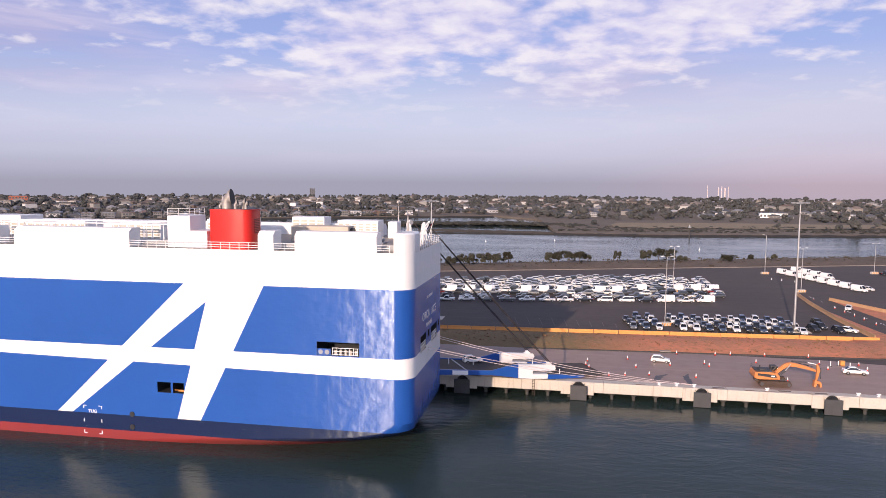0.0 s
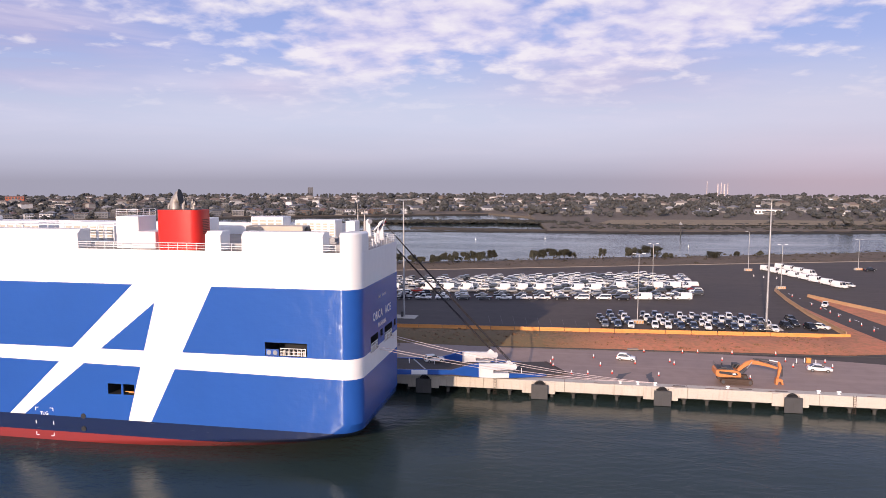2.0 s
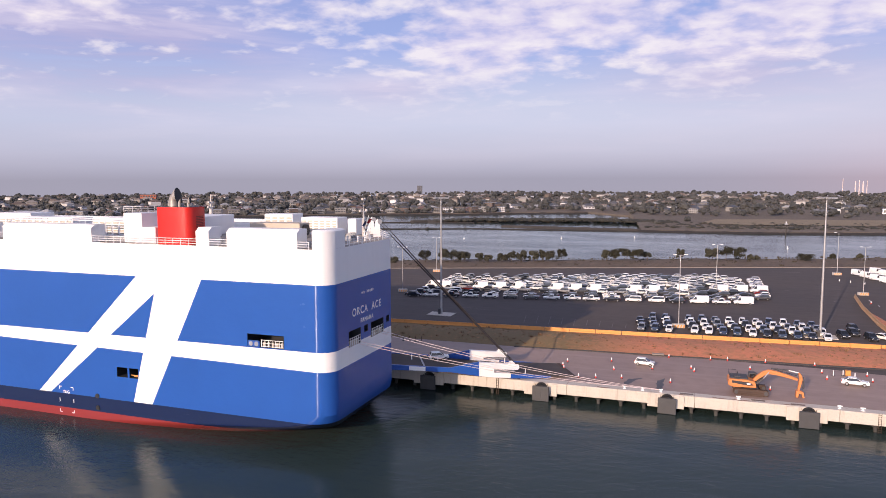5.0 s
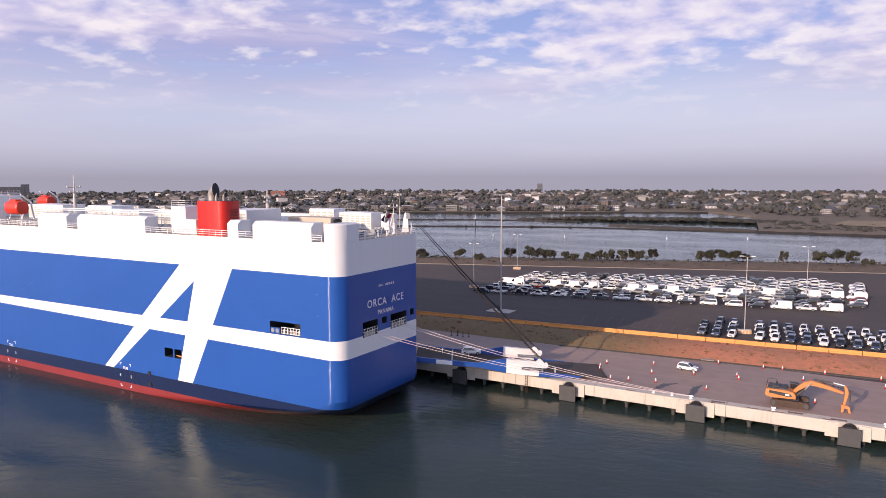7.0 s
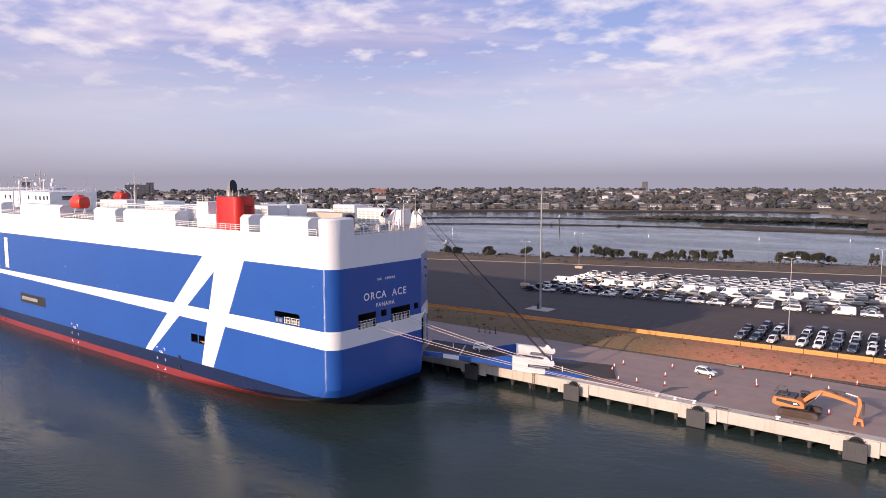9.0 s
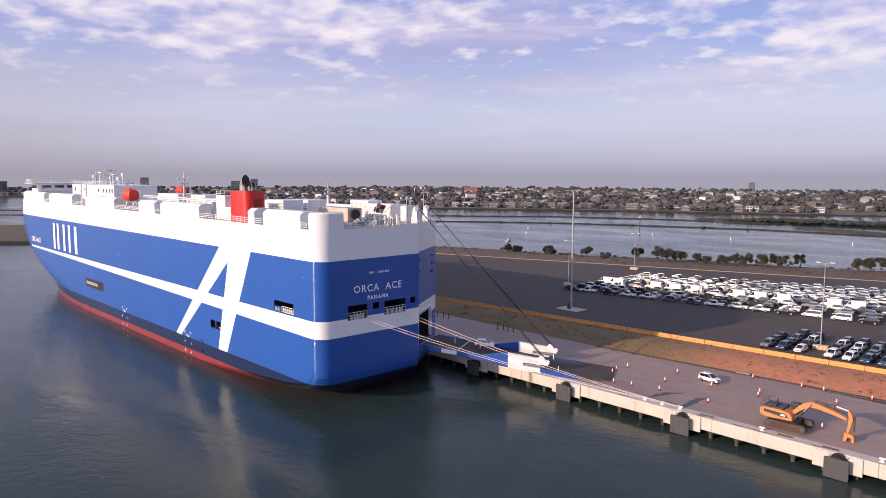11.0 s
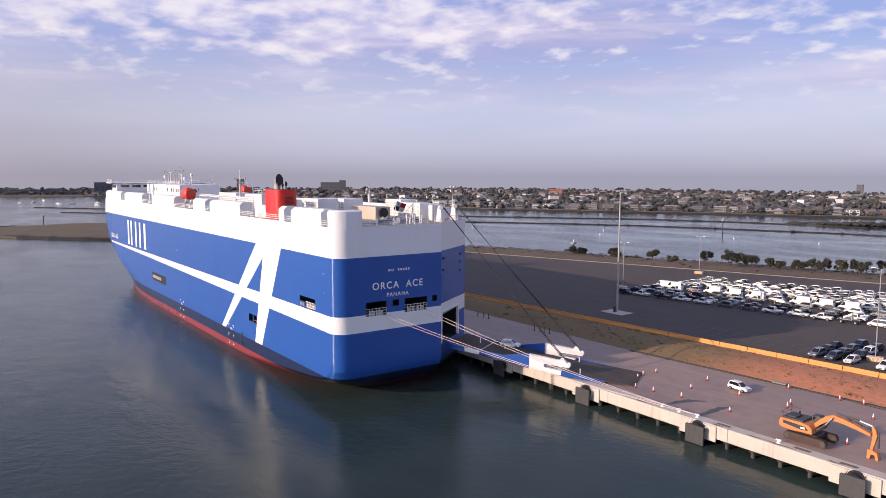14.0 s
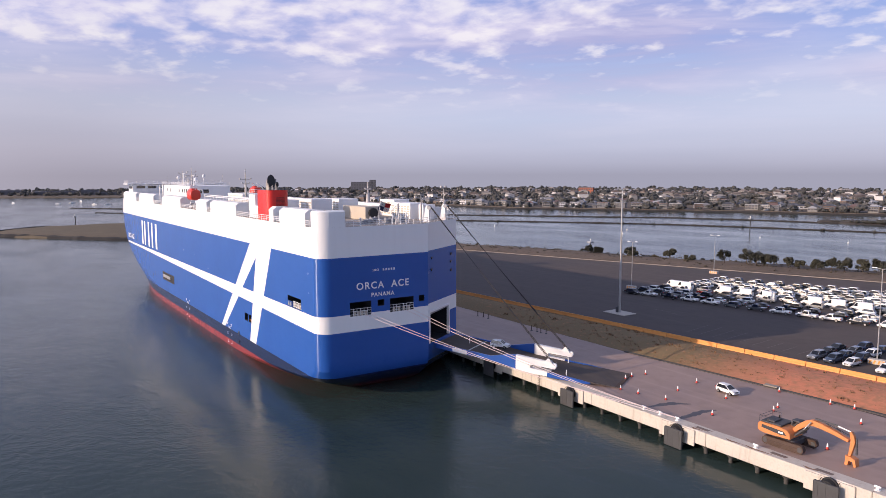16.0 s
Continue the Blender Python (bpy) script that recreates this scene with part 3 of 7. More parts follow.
# far shore: low land under the suburb, from the bay round to the marsh
SHORE = [(-3000, -700), (-1420, 60), (-1330, 280), (-1220, 437), (-900, 510), (-652, 574), (-560, 590), (-522, 628), (-466, 662), (-371, 732), (-275, 776), (-182, 828), (-95, 872), (-40, 800), (-20, 660), (-12, 580), (70, 582), (235, 619), (420, 690), (900, 830), (2600, 1250)]


def shore_y(x):
    for (x0, y0), (x1, y1) in zip(SHORE, SHORE[1:]):
        if x0 <= x <= x1:
            return y0 + (y1 - y0) * (x - x0) / (x1 - x0)
    return 600.0


bm = bmesh.new()
near = [bm.verts.new((x, y, -0.5)) for x, y in SHORE]
rim = [bm.verts.new((x, y + 5, 1.6)) for x, y in SHORE]
def outward(x, y, r, z):
    """A place r metres further from the eye's part of the harbour."""
    d = Vector((x - 60, y + 40)).normalized()
    return bm.verts.new((x + d.x * r, y + d.y * r, z))


mid = [outward(x, y, 60, 2.4) for x, y in SHORE]
back = [outward(x, y, max(250, 1750 - math.hypot(x - 60, y + 40)), 3.0) for x, y in SHORE]
rim_far = [outward(x, y, 3900 - math.hypot(x - 60, y + 40) * 0.6, -75.0) for x, y in SHORE]
for i in range(len(SHORE) - 1):
    for a, b in ((near, rim), (rim, mid), (mid, back), (back, rim_far)):
        bm.faces.new((a[i], a[i + 1], b[i + 1], b[i]))
bmesh.ops.recalc_face_normals(bm, faces=bm.faces)
structure("ground_far", bm, M_FARLAND, "low far shore with dry grass and streets", "land")


def rubble(name, pts, width, height, label, step=3.0, mat=None):
    """A low uneven mound along a line of points."""
    bm = bmesh.new()
    line = []
    for (x0, y0), (x1, y1) in zip(pts, pts[1:]):
        n = max(1, int(math.hypot(x1 - x0, y1 - y0) / step))
        line += [(x0 + (x1 - x0) * k / n, y0 + (y1 - y0) * k / n) for k in range(n)]
    line.append(pts[-1])
    prev = None
    for i, (x, y) in enumerate(line):
        a, b = line[max(0, i - 1)], line[min(len(line) - 1, i + 1)]
        d = Vector((b[0] - a[0], b[1] - a[1])).normalized()
        k = 0.7 + 0.6 * abs(noise.noise((x * 0.11, y * 0.11, 5)))
        ring = []
        for u, h in ((-1, -0.4), (-0.5, 0.7), (0, 1.0), (0.5, 0.7), (1, -0.4)):
            w = width * k * u
            ring.append(bm.verts.new((x - d.y * w, y + d.x * w, height * k * h)))
        if prev:
            for j in range(4):
                bm.faces.new((prev[j], ring[j], ring[j + 1], prev[j + 1]))
        prev = ring
    bmesh.ops.recalc_face_normals(bm, faces=bm.faces)
    return structure(name, bm, mat or M_ROCK, label, "breakwater")


rubble("breakwater_outer", [(-900, 150), (-500, 455), (-415, 526), (-346, 590), (-272, 626), (-208, 643), (-170, 650)], 1.3, 1.1, "low line of dark rocks across the bay")
rubble("breakwater_inner", [(-760, 160), (-426, 407), (-355, 469), (-286, 519), (-204, 554), (-149, 574), (-60, 579), (-10, 582)], 1.2, 1.0, "low inner line of dark rocks across the bay")
rubble("breakwater_channel", [(-14, 583), (70, 585), (235, 622), (420, 693), (900, 834)], 4, 1.7, "dark rocky bank along the far side of the channel")
rubble("breakwater_marsh", [(-235, 652), (-200, 660), (-150, 690), (-90, 715), (-40, 720), (0, 700)], 26, 2.6, "low dark marsh bank in the bay", mat=M_MARSH)
rubble("breakwater_marsh_near", [(-130, 612), (-90, 604), (-40, 600), (0, 598)], 12, 1.8, "low marsh strip behind the rocks", mat=M_MARSH)

rubble("breakwater_front", [(-1330, 276), (-1220, 432), (-900, 505), (-652, 569), (-560, 585), (-522, 623), (-466, 657), (-371, 727), (-275, 771), (-182, 823), (-95, 866)], 3.0, 1.9, "dark stone sea wall below the far houses", 6.0)

# the grassy point ahead of the bow
bm = bmesh.new()
tip = [(-470, 62), (-446, 74), (-425, 93), (-406, 110), (-391, 128), (-379, 150), (-370, 170), (-358, 210), (-350, 250), (-420, 300), (-500, 260), (-525, 210), (-540, 160), (-546, 132), (-545, 110), (-540, 94), (-530, 80), (-516, 68), (-500, 60), (-485, 58)]
rings = []
for grow, z in ((1.0, -0.5), (0.975, 0.9), (0.93, 1.5), (0.75, 2.0), (0.45, 2.3)):
    rings.append([bm.verts.new((-455 + (x + 455) * grow, 165 + (y - 165) * grow, z + (0.4 * noise.noise((x * 0.05, y * 0.05, z)) if z > 0 else 0))) for x, y in tip])
for p, q in zip(rings, rings[1:]):
    for k in range(len(tip)):
        n = (k + 1) % len(tip)
        bm.faces.new((p[k], p[n], q[n], q[k]))
bm.faces.new(rings[-1])
bmesh.ops.recalc_face_normals(bm, faces=bm.faces)
rubble("breakwater_point", [(-468, 62), (-447, 81), (-427, 96), (-408, 110), (-391, 127), (-378, 150), (-369, 172), (-357, 212)], 5.0, 2.1, "dark stone edge of the grassy point", 2.5)
rubble("breakwater_point_end", [(-468, 62), (-487, 59), (-505, 61), (-520, 70), (-533, 82), (-543, 98)], 2.6, 1.8, "dark stone end of the grassy point", 2.5)
structure("ground_point", bm, M_POINT, "low grassy point reaching into the bay", "land", 50)

# ---- quay wall ----
quay = thing("quay_wall", label="pale weathered concrete quay beam on dark piles", category="quay", kind="structure")
cuts = [-330, -250, -180, -110, -60, -32, -9, 6.7, 29.4, 52.2, 75, 97.7, 130, 190, 250]
for a, b in zip(cuts, cuts[1:]):
    bm = bmesh.new()
    box(bm, a + 0.02, b - 0.02, QUAY_Y, QUAY_Y + 2.2, 1.3, QUAY_Z + 0.02, 0.06)
    part("beam", bm, M_CONC, quay)
FENDERS = [2.0 + 22.75 * k for k in range(-3, 6)]
for fx in FENDERS:
    bm = bmesh.new()
    box(bm, fx - 3.4, fx + 2.9, QUAY_Y - 0.25, QUAY_Y - 0.004, 0.85, QUAY_Z - 0.1, 0.05)
    part("fender_block", bm, M_CONC, quay)
pile = None
for k in range(52):
    x = -90 + 4.1 * k
    bm = bmesh.new()
    if pile is None:
        rod(bm, (0, 0, -3), (0, 0, 0.95), 0.30, 12)
        rod(bm, (0, 0.1, 0.8), (0, 0.1, 1.4), 0.5, 14, 0.8)
        pile = part("pile", bm, M_PILE, quay)
        pile.matrix_basis = pose(x, QUAY_Y + 0.9, 0)
    else:
        bm.free()
        o = new("pile", pile.data)
        o.parent, o.matrix_basis = quay, pose(x, QUAY_Y + 0.9, 0)
bm = bmesh.new()
box(bm, -330, 250, QUAY_Y + 10.0, QUAY_Y + 10.4, -3, QUAY_Z - 0.1)
part("back_wall", bm, M_PILE, quay)


def fender(fx):
    f = thing("fender", (fx, QUAY_Y, 0), 0, "dark fender panel with a black rubber cone on the quay", "fender", "fenders along the quay")
    bm = bmesh.new()
    box(bm, -1.55, 1.55, -1.35, -1.05, 0.05, 2.9, 0.05)
    box(bm, -1.57, -1.50, -1.38, -1.30, 0.1, 2.85)
    part("panel", bm, M_FENDER, f)
    for sx in (-0.52, 0.0, 0.52):
        bm = bmesh.new()
        box(bm, sx * 1.9 - 0.03, sx * 1.9 + 0.03, -1.38, -1.351, 0.1, 2.85)
        part("joint", bm, M_TRIM, f)
    bm = bmesh.new()
    rod(bm, (0, -1.05, 2.35), (0, -0.25, 2.35), 0.75, 20, 1.0)
    rod(bm, (0, -0.5, 2.35), (0, -0.3, 2.35), 1.12, 20)
    part("rubber_cone", bm, M_RUBBER, f, "black rubber cone")
    for sx in (-1.1, 1.1):
        bm = bmesh.new()
        rod(bm, (sx, -1.05, 2.7), (sx, -0.05, 3.15), 0.04, 6)
        part("chain", bm, M_CABLE, f)
    return f


for fx in FENDERS:
    fender(fx)

for lx in (-6.7, 58.0):
    lad = thing("ladder", (lx, QUAY_Y - 0.08, 0), 0, "rusty steel ladder on the quay face", "ladder")
    for sx in (-0.22, 0.22):
        bm = bmesh.new()
        rod(bm, (sx, -0.08, 0.1), (sx, -0.08, 3.5), 0.04, 6)
        part("rail", bm, M_TRACK, lad)
    for k in range(10):
        bm = bmesh.new()
        rod(bm, (-0.22, -0.08, 0.3 + 0.32 * k), (0.22, -0.08, 0.3 + 0.32 * k), 0.03, 6)
        part("rung", bm, M_TRACK, lad)


def bollard(x, y):
    b = thing("bollard", (x, y, QUAY_Z), 0, "white painted steel mooring bollard on the quay", "bollard", "bollards along the quay")
    bm = bmesh.new()
    rod(bm, (0, 0, 0), (0, 0, 0.08), 0.34, 14)
    part("base", bm, M_CONEW, b)
    bm = bmesh.new()
    rod(bm, (0, 0, 0.08), (0, 0, 0.42), 0.19, 14, 0.16)
    part("post", bm, M_CONEW, b)
    bm = bmesh.new()
    rod(bm, (-0.36, 0, 0.45), (0.36, 0, 0.45), 0.13, 12)
    part("head", bm, M_CONEW, b)


for bx in (-60, -34, 17.2, 20.4, 23.6, 36.6, 52.3, 55.7, 75, 98):
    bollard(bx, QUAY_Y + 1.0)

# ---- ship ----
ship = thing("car_carrier_ship", (0, 0, 0), 0, "large blue and white car carrier moored at the quay", "ship")
PORT, STBD, MIDY, STERN, DECK = 100.4, 135.8, 118.1, -22.8, 31.3


def lerp_table(z, table):
    for (z0, v0), (z1, v1) in zip(table, table[1:]):
        if z <= z1:
            return v0 + (v1 - v0) * max(0.0, (z - z0)) / (z1 - z0)
    return table[-1][1]


ENTRY = [(-2, -130), (0, -136), (1.5, -140), (3, -147), (5.5, -164), (8.2, -182), (12, -197), (16, -206), (20, -210), (25.8, -212), (31.3, -210), (34.3, -208)]
STEM = [(-2, -206), (0, -212), (3, -214), (8.2, -216), (12, -219), (16, -224), (20, -228), (25.8, -231), (31.3, -231), (34.3, -229)]
ROUND = [(-2, 14), (0, 12), (1.5, 8.5), (3, 5.5), (4, 4), (5.5, 2.8), (34.3, 2.8)]
RUN = [(-2, 55), (0, 44), (1.5, 26), (3, 9), (4, 4.4), (5.5, 2.8), (34.3, 2.8)]
AFT = [(-2, -34), (0, -29), (1.5, -26), (3, -24), (4, -23.2), (5.5, STERN), (34.3, STERN)]
SIDE_X = [-26.2, -30.9, -37.6, -48, -59.7, -61.6, -62.0, -64.3, -80, -100, -120, -131.6]
STERN_Y = [106.4, 110.7, 112.0, 113.4, 114.6, 119.7, 120.9, 122.1]
QU = radians(33)
FACE0 = (STERN - 1.3, 123.7)
FACE_L = (STBD - FACE0[1]) / math.cos(QU)
FACE_U = [0.5, 10.6]


def face_point(u, dx=0.0):
    return (FACE0[0] - u * math.sin(QU) + dx, FACE0[1] + u * math.cos(QU))


def outline(z):
    """The plan of the hull at a height: stern, port corner, port side, bow, starboard side, quarter with the ramp."""
    s, e, r, aft, run = (lerp_table(z, t) for t in (ENTRY, STEM, ROUND, AFT, RUN))
    sh = aft - STERN
    pts = [(aft, 123.0)]
    for y in STERN_Y[::-1]:
        pts.append((aft, max(y, PORT + r)))
    for k in range(21):
        a = math.pi / 2 * k / 20
        pts.append((aft - run + run * math.cos(a), PORT + r - r * math.sin(a)))
    for x in SIDE_X:
        pts.append((min(x, aft - run - 0.02 * (SIDE_X.index(x) + 1)), PORT))
    for k in range(1, 6):
        pts.append((min(-131.6 + (s + 131.6) * k / 5, -131.61 - 0.02 * k), PORT))
    n = 16
    for k in range(1, n + 1):
        a = math.pi / 2 * k / n
        ex = 0.86
        pts.append((s + (e - s) * math.sin(a) ** ex, MIDY - (MIDY - PORT) * math.cos(a) ** ex if k < n else MIDY))
    bowpts = pts[-n:-1]
    pts += [(x, 2 * MIDY - y) for x, y in bowpts[::-1]]
    for x in (s, -130, -80, -50):
        pts.append((x if x != -130 else min(-129, max(x, s + 1)), STBD))
    pts.append((face_point(FACE_L)[0] + sh, STBD))
    for u in FACE_U[::-1]:
        pts.append(face_point(u, sh))
    pts.append((FACE0[0] + sh, FACE0[1]))
    pts.append((FACE0[0] + sh, 123.0))
    return pts


LEVELS = [-2, 0, 1.5, 3, 4, 5.5, 7.5, 8.2, 9.9, 12, 14, 15.1, 15.6, 16.5, 17.65, 20, 23, 25.85, 28.5, DECK]
HOLES_SIDE = [(-37.6, -30.9, 15.6, 17.65), (-64.3, -62.0, 8.2, 9.9), (-61.6, -59.7, 8.2, 9.9)]
HOLES_STERN = [(106.4, 110.7, 15.1, 17.65), (112.0, 113.4, 16.5, 17.65), (114.6, 119.7, 15.1, 17.65), (120.9, 122.1, 16.5, 17.65)]
bm = bmesh.new()
rings = [[bm.verts.new((x, y, z)) for x, y in outline(z)] for z in LEVELS]
count = len(rings[0])
for a, b in zip(rings, rings[1:]):
    for i in range(count):
        j = (i + 1) % count
        q = [a[i], a[j], b[j], b[i]]
        c = sum((v.co for v in q), Vector()) / 4
        if abs(c.y - PORT) < 0.05 and any(x0 < c.x < x1 and z0 < c.z < z1 for x0, x1, z0, z1 in HOLES_SIDE):
            continue
        if abs(c.x - STERN) < 0.05 and any(y0 < c.y < y1 and z0 < c.z < z1 for y0, y1, z0, z1 in HOLES_STERN):
            continue
        u = (c.y - FACE0[1]) / math.cos(QU)
        if abs(c.x - face_point(u)[0]) < 0.05 and FACE_U[0] < u < FACE_U[1] and 7.5 < c.z < 14:
            continue
        if len({tuple(round(k, 4) for k in v.co) for v in q}) > 2:
            bm.faces.new(q)
bm.faces.new(rings[0][::-1])
bmesh.ops.remove_doubles(bm, verts=bm.verts, dist=0.003)
bmesh.ops.recalc_face_normals(bm, faces=bm.faces)
hull = part("hull", bm, M_HULL, ship, "steel hull with white top, blue sides and red boot topping", 25)

bm = bmesh.new()
sheet(bm, outline(DECK), DECK - 0.02)
part("weather_deck", bm, M_DECK, ship, "grey-brown weather deck")


def recess(axis, at, a0, a1, z0, z1, deep, name="opening"):
    """The room behind an opening, its shade put into a near-black colour."""
    bm = bmesh.new()
    if axis == "y":
        vs = box(bm, a0 + 0.005, a1 - 0.005, at + 0.02, at + deep, z0 + 0.005, z1 - 0.005)
        cut = [f for f in bm.faces if f.normal.y < -0.5]
    else:
        vs = box(bm, at - deep, at - 0.02, a0 + 0.005, a1 - 0.005, z0 + 0.005, z1 - 0.005)
        cut = [f for f in bm.faces if f.normal.x > 0.5]
    bmesh.ops.delete(bm, geom=cut, context="FACES")
    return part(name, bm, M_SHADE_BLACK, ship, "mooring deck opening with its shade painted near-black")


for x0, x1, z0, z1 in HOLES_SIDE:
    recess("y", PORT, x0, x1, z0, z1, 5.0)
for y0, y1, z0, z1 in HOLES_STERN:
    recess("x", STERN, y0, y1, z0, z1, 5.0)

# fairlead frames, rollers and rails in the openings
o = part("fairlead_plate", (lambda b: (box(b, -37.5, -35.4, PORT + 0.02, PORT + 0.2, 15.62, 16.6, 0.03), b)[1])(bmesh.new()), M_BLUE, ship)
for cx in (-36.95, -35.95):
    bm = bmesh.new()
    rod(bm, (cx, PORT - 0.06, 16.1), (cx, PORT + 0.15, 16.1), 0.36, 14)
    part("panama_lead", bm, M_GREY, ship, "round steel fairlead")
bm = bmesh.new()
for z in (15.75, 16.25, 16.75):
    rod(bm, (-35.2, PORT + 0.15, z), (-31.1, PORT + 0.15, z), 0.05, 6)
for k in range(7):
    rod(bm, (-35.1 + 0.65 * k, PORT + 0.15, 15.65), (-35.1 + 0.65 * k, PORT + 0.15, 16.8), 0.05, 6)
part("roller_rail", bm, M_WHITE, ship)
for k in range(5):
    bm = bmesh.new()
    rod(bm, (-34.7 + 0.8 * k, PORT + 0.35, 15.65), (-34.7 + 0.8 * k, PORT + 0.35, 16.4), 0.2, 10)
    part("roller", bm, M_BEIGE, ship)
for y0, y1, z0, z1 in (HOLES_STERN[0], HOLES_STERN[2]):
    bm = bmesh.new()
    for z in (15.4, 15.95, 16.4):
        rod(bm, (STERN - 0.1, y0, z), (STERN - 0.1, y1, z), 0.045, 6)
    n = int((y1 - y0) / 0.7)
    for k in range(n + 1):
        rod(bm, (STERN - 0.1, y0 + (y1 - y0) * k / n, 15.1), (STERN - 0.1, y0 + (y1 - y0) * k / n, 16.45), 0.045, 6)
    part("roller_rail", bm, M_WHITE, ship)
    for k in range(4):
        yy = y0 + 1.0 + (y1 - y0 - 2.0) * k / 3
        bm = bmesh.new()
        rod(bm, (STERN - 0.25, yy, 15.1), (STERN - 0.25, yy, 15.9), 0.25, 10)
        part("roller", bm, M_BEIGE, ship)
bm = bmesh.new()
rod(bm, (-60.8, PORT + 0.3, 8.5), (-59.9, PORT + 0.3, 8.5), 0.07, 8)
box(bm, -61.4, -59.8, PORT + 0.2, PORT + 0.3, 8.62, 8.72)
part("pilot_rail", bm, M_YELLOW, ship)
# accommodation station forward: a flat near-black panel stands for its shaded recess
bm = bmesh.new()
box(bm, -147.0, -131.6, PORT - 0.05, PORT + 0.05, 7.45, 9.95, 0.02)
part("bunker_recess", bm, M_SHADE_BLACK, ship, "flat near-black panel for the shade of the bunker station")
bm = bmesh.new()
box(bm, -145.6, -136.2, PORT - 0.22, PORT - 0.06, 8.3, 9.2, 0.05)
for k in range(6):
    box(bm, -145.5 + 1.7 * k, -144.2 + 1.7 * k, PORT - 0.27, PORT - 0.22, 8.42, 9.1, 0.02)
part("bunker_hatch", bm, M_GALV, ship, "grey bunker hatch")

# quarter door: white coaming, hold behind with its shade painted near-black
fm = pose(FACE0[0], FACE0[1], 0, 0, 0, 90 + 33)
bm = bmesh.new()
for x0, x1, z0, z1 in ((0.5, 0.95, 7.5, 14), (10.15, 10.6, 7.5, 14), (0.95, 10.15, 13.55, 14)):
    box(bm, x0, x1, -0.15, 0.4, z0, z1, 0.04, fm)
part("door_coaming", bm, M_WHITE, ship, "white coaming of the stern door")
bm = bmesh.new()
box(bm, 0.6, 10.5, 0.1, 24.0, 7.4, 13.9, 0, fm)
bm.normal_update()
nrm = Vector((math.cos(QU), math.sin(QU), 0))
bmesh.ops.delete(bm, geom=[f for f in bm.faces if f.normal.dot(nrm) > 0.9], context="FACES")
part("vehicle_deck", bm, M_SHADE_BLACK, ship, "vehicle deck inside the stern door, its shade painted near-black")
bm = bmesh.new()
for k in range(10):
    box(bm, 1.0 + 0.92 * k, 1.7 + 0.92 * k, -0.1, 0.1, 13.2 + 0.02 * k, 13.6, 0.02, fm)
part("door_seal", bm, M_GREY, ship)
# small dark fittings on the quarter
for u, z in ((1.3, 24.3), (1.2, 22.0), (10.9, 24.2), (10.8, 22.6), (10.9, 20.8)):
    bm = bmesh.new()
    box(bm, u, u + 0.8, -0.16, -0.02, z, z + 0.25, 0.03, fm)
    box(bm, u + 0.25, u + 0.5, -0.22, -0.02, z - 0.25, z + 0.05, 0.03, fm)
    part("bracket", bm, M_BLACK, ship, "dark steel fitting")

# paint marks and words
TXT = pose(0, 0, 0, 90, 0, 90)
lettering("ORCA  ACE", 1.8, Matrix.Translation((STERN + 0.02, 113.2, 19.85)) @ TXT, M_WHITE, ship, "white ship name on the stern", 1.22)
lettering("PANAMA", 1.05, Matrix.Translation((STERN + 0.02, 113.1, 18.35)) @ TXT, M_WHITE, ship, "white home port lettering on the stern", 1.2)
lettering("IMO", 0.62, Matrix.Translation((STERN + 0.02, 111.7, 23.0)) @ TXT, M_WHITE, ship, "small white lettering on the stern", 1.2)
for k in range(4, 9):
    bm = bmesh.new()
    box(bm, STERN + 0.005, STERN + 0.02, 110.9 + 0.56 * k, 111.2 + 0.56 * k, 23.0, 23.42)
    part("number_bar", bm, M_WHITE, ship)
SIDE = pose(0, 0, 0, 90, 0, 0)
lettering("ORCA ACE", 2.3, Matrix.Translation((-199.5, PORT - 0.03, 16.9)) @ SIDE, M_WHITE, ship, "white ship name near the bow")
for x0, x1 in ((-178.2, -176.2), (-173.9, -171.9), (-167.5, -165.6), (-162.0, -160.1), (-156.0, -153.6)):
    bm = bmesh.new()
    box(bm, x0, x1, PORT - 0.03, PORT - 0.006, 16.2, 24.6, 0)
    part("owner_mark", bm, M_WHITE, ship, "white upright bar painted on the hull")
for tx in (-76.0, -115.6):
    lettering("TUG", 0.75, Matrix.Translation((tx, PORT - 0.03, 4.1)) @ SIDE, M_WHITE, ship, "white tug mark on the hull")
    for sx in (-1, 1):
        for sz, z in ((1, 5.0), (-1, 0.9)):
            bm = bmesh.new()
            box(bm, tx + sx * 1.6 - 0.06, tx + sx * 1.6 + 0.06, PORT - 0.03, PORT - 0.008, z - 0.25, z + 0.25)
            box(bm, tx + sx * 1.35 - 0.28, tx + sx * 1.35 + 0.28, PORT - 0.032, PORT - 0.009, z + sz * 0.25 - 0.05, z + sz * 0.25 + 0.05)
            part("tug_mark", bm, M_WHITE, ship)
        bm = bmesh.new()
        box(bm, tx + sx * 1.6 - 0.07, tx + sx * 1.6 + 0.07, PORT - 0.03, PORT - 0.008, 2.5, 3.1)
        part("tug_mark", bm, M_WHITE, ship)
for z in (4.3, 2.2):
    bm = bmesh.new()
    rod(bm, (-68.9, PORT - 0.12, z), (-68.9, PORT + 0.1, z), 0.42, 16)
    part("hull_valve", bm, M_BLACK, ship, "round dark overboard discharge")

# bulwark blocks along the top, with gaps for the decks behind


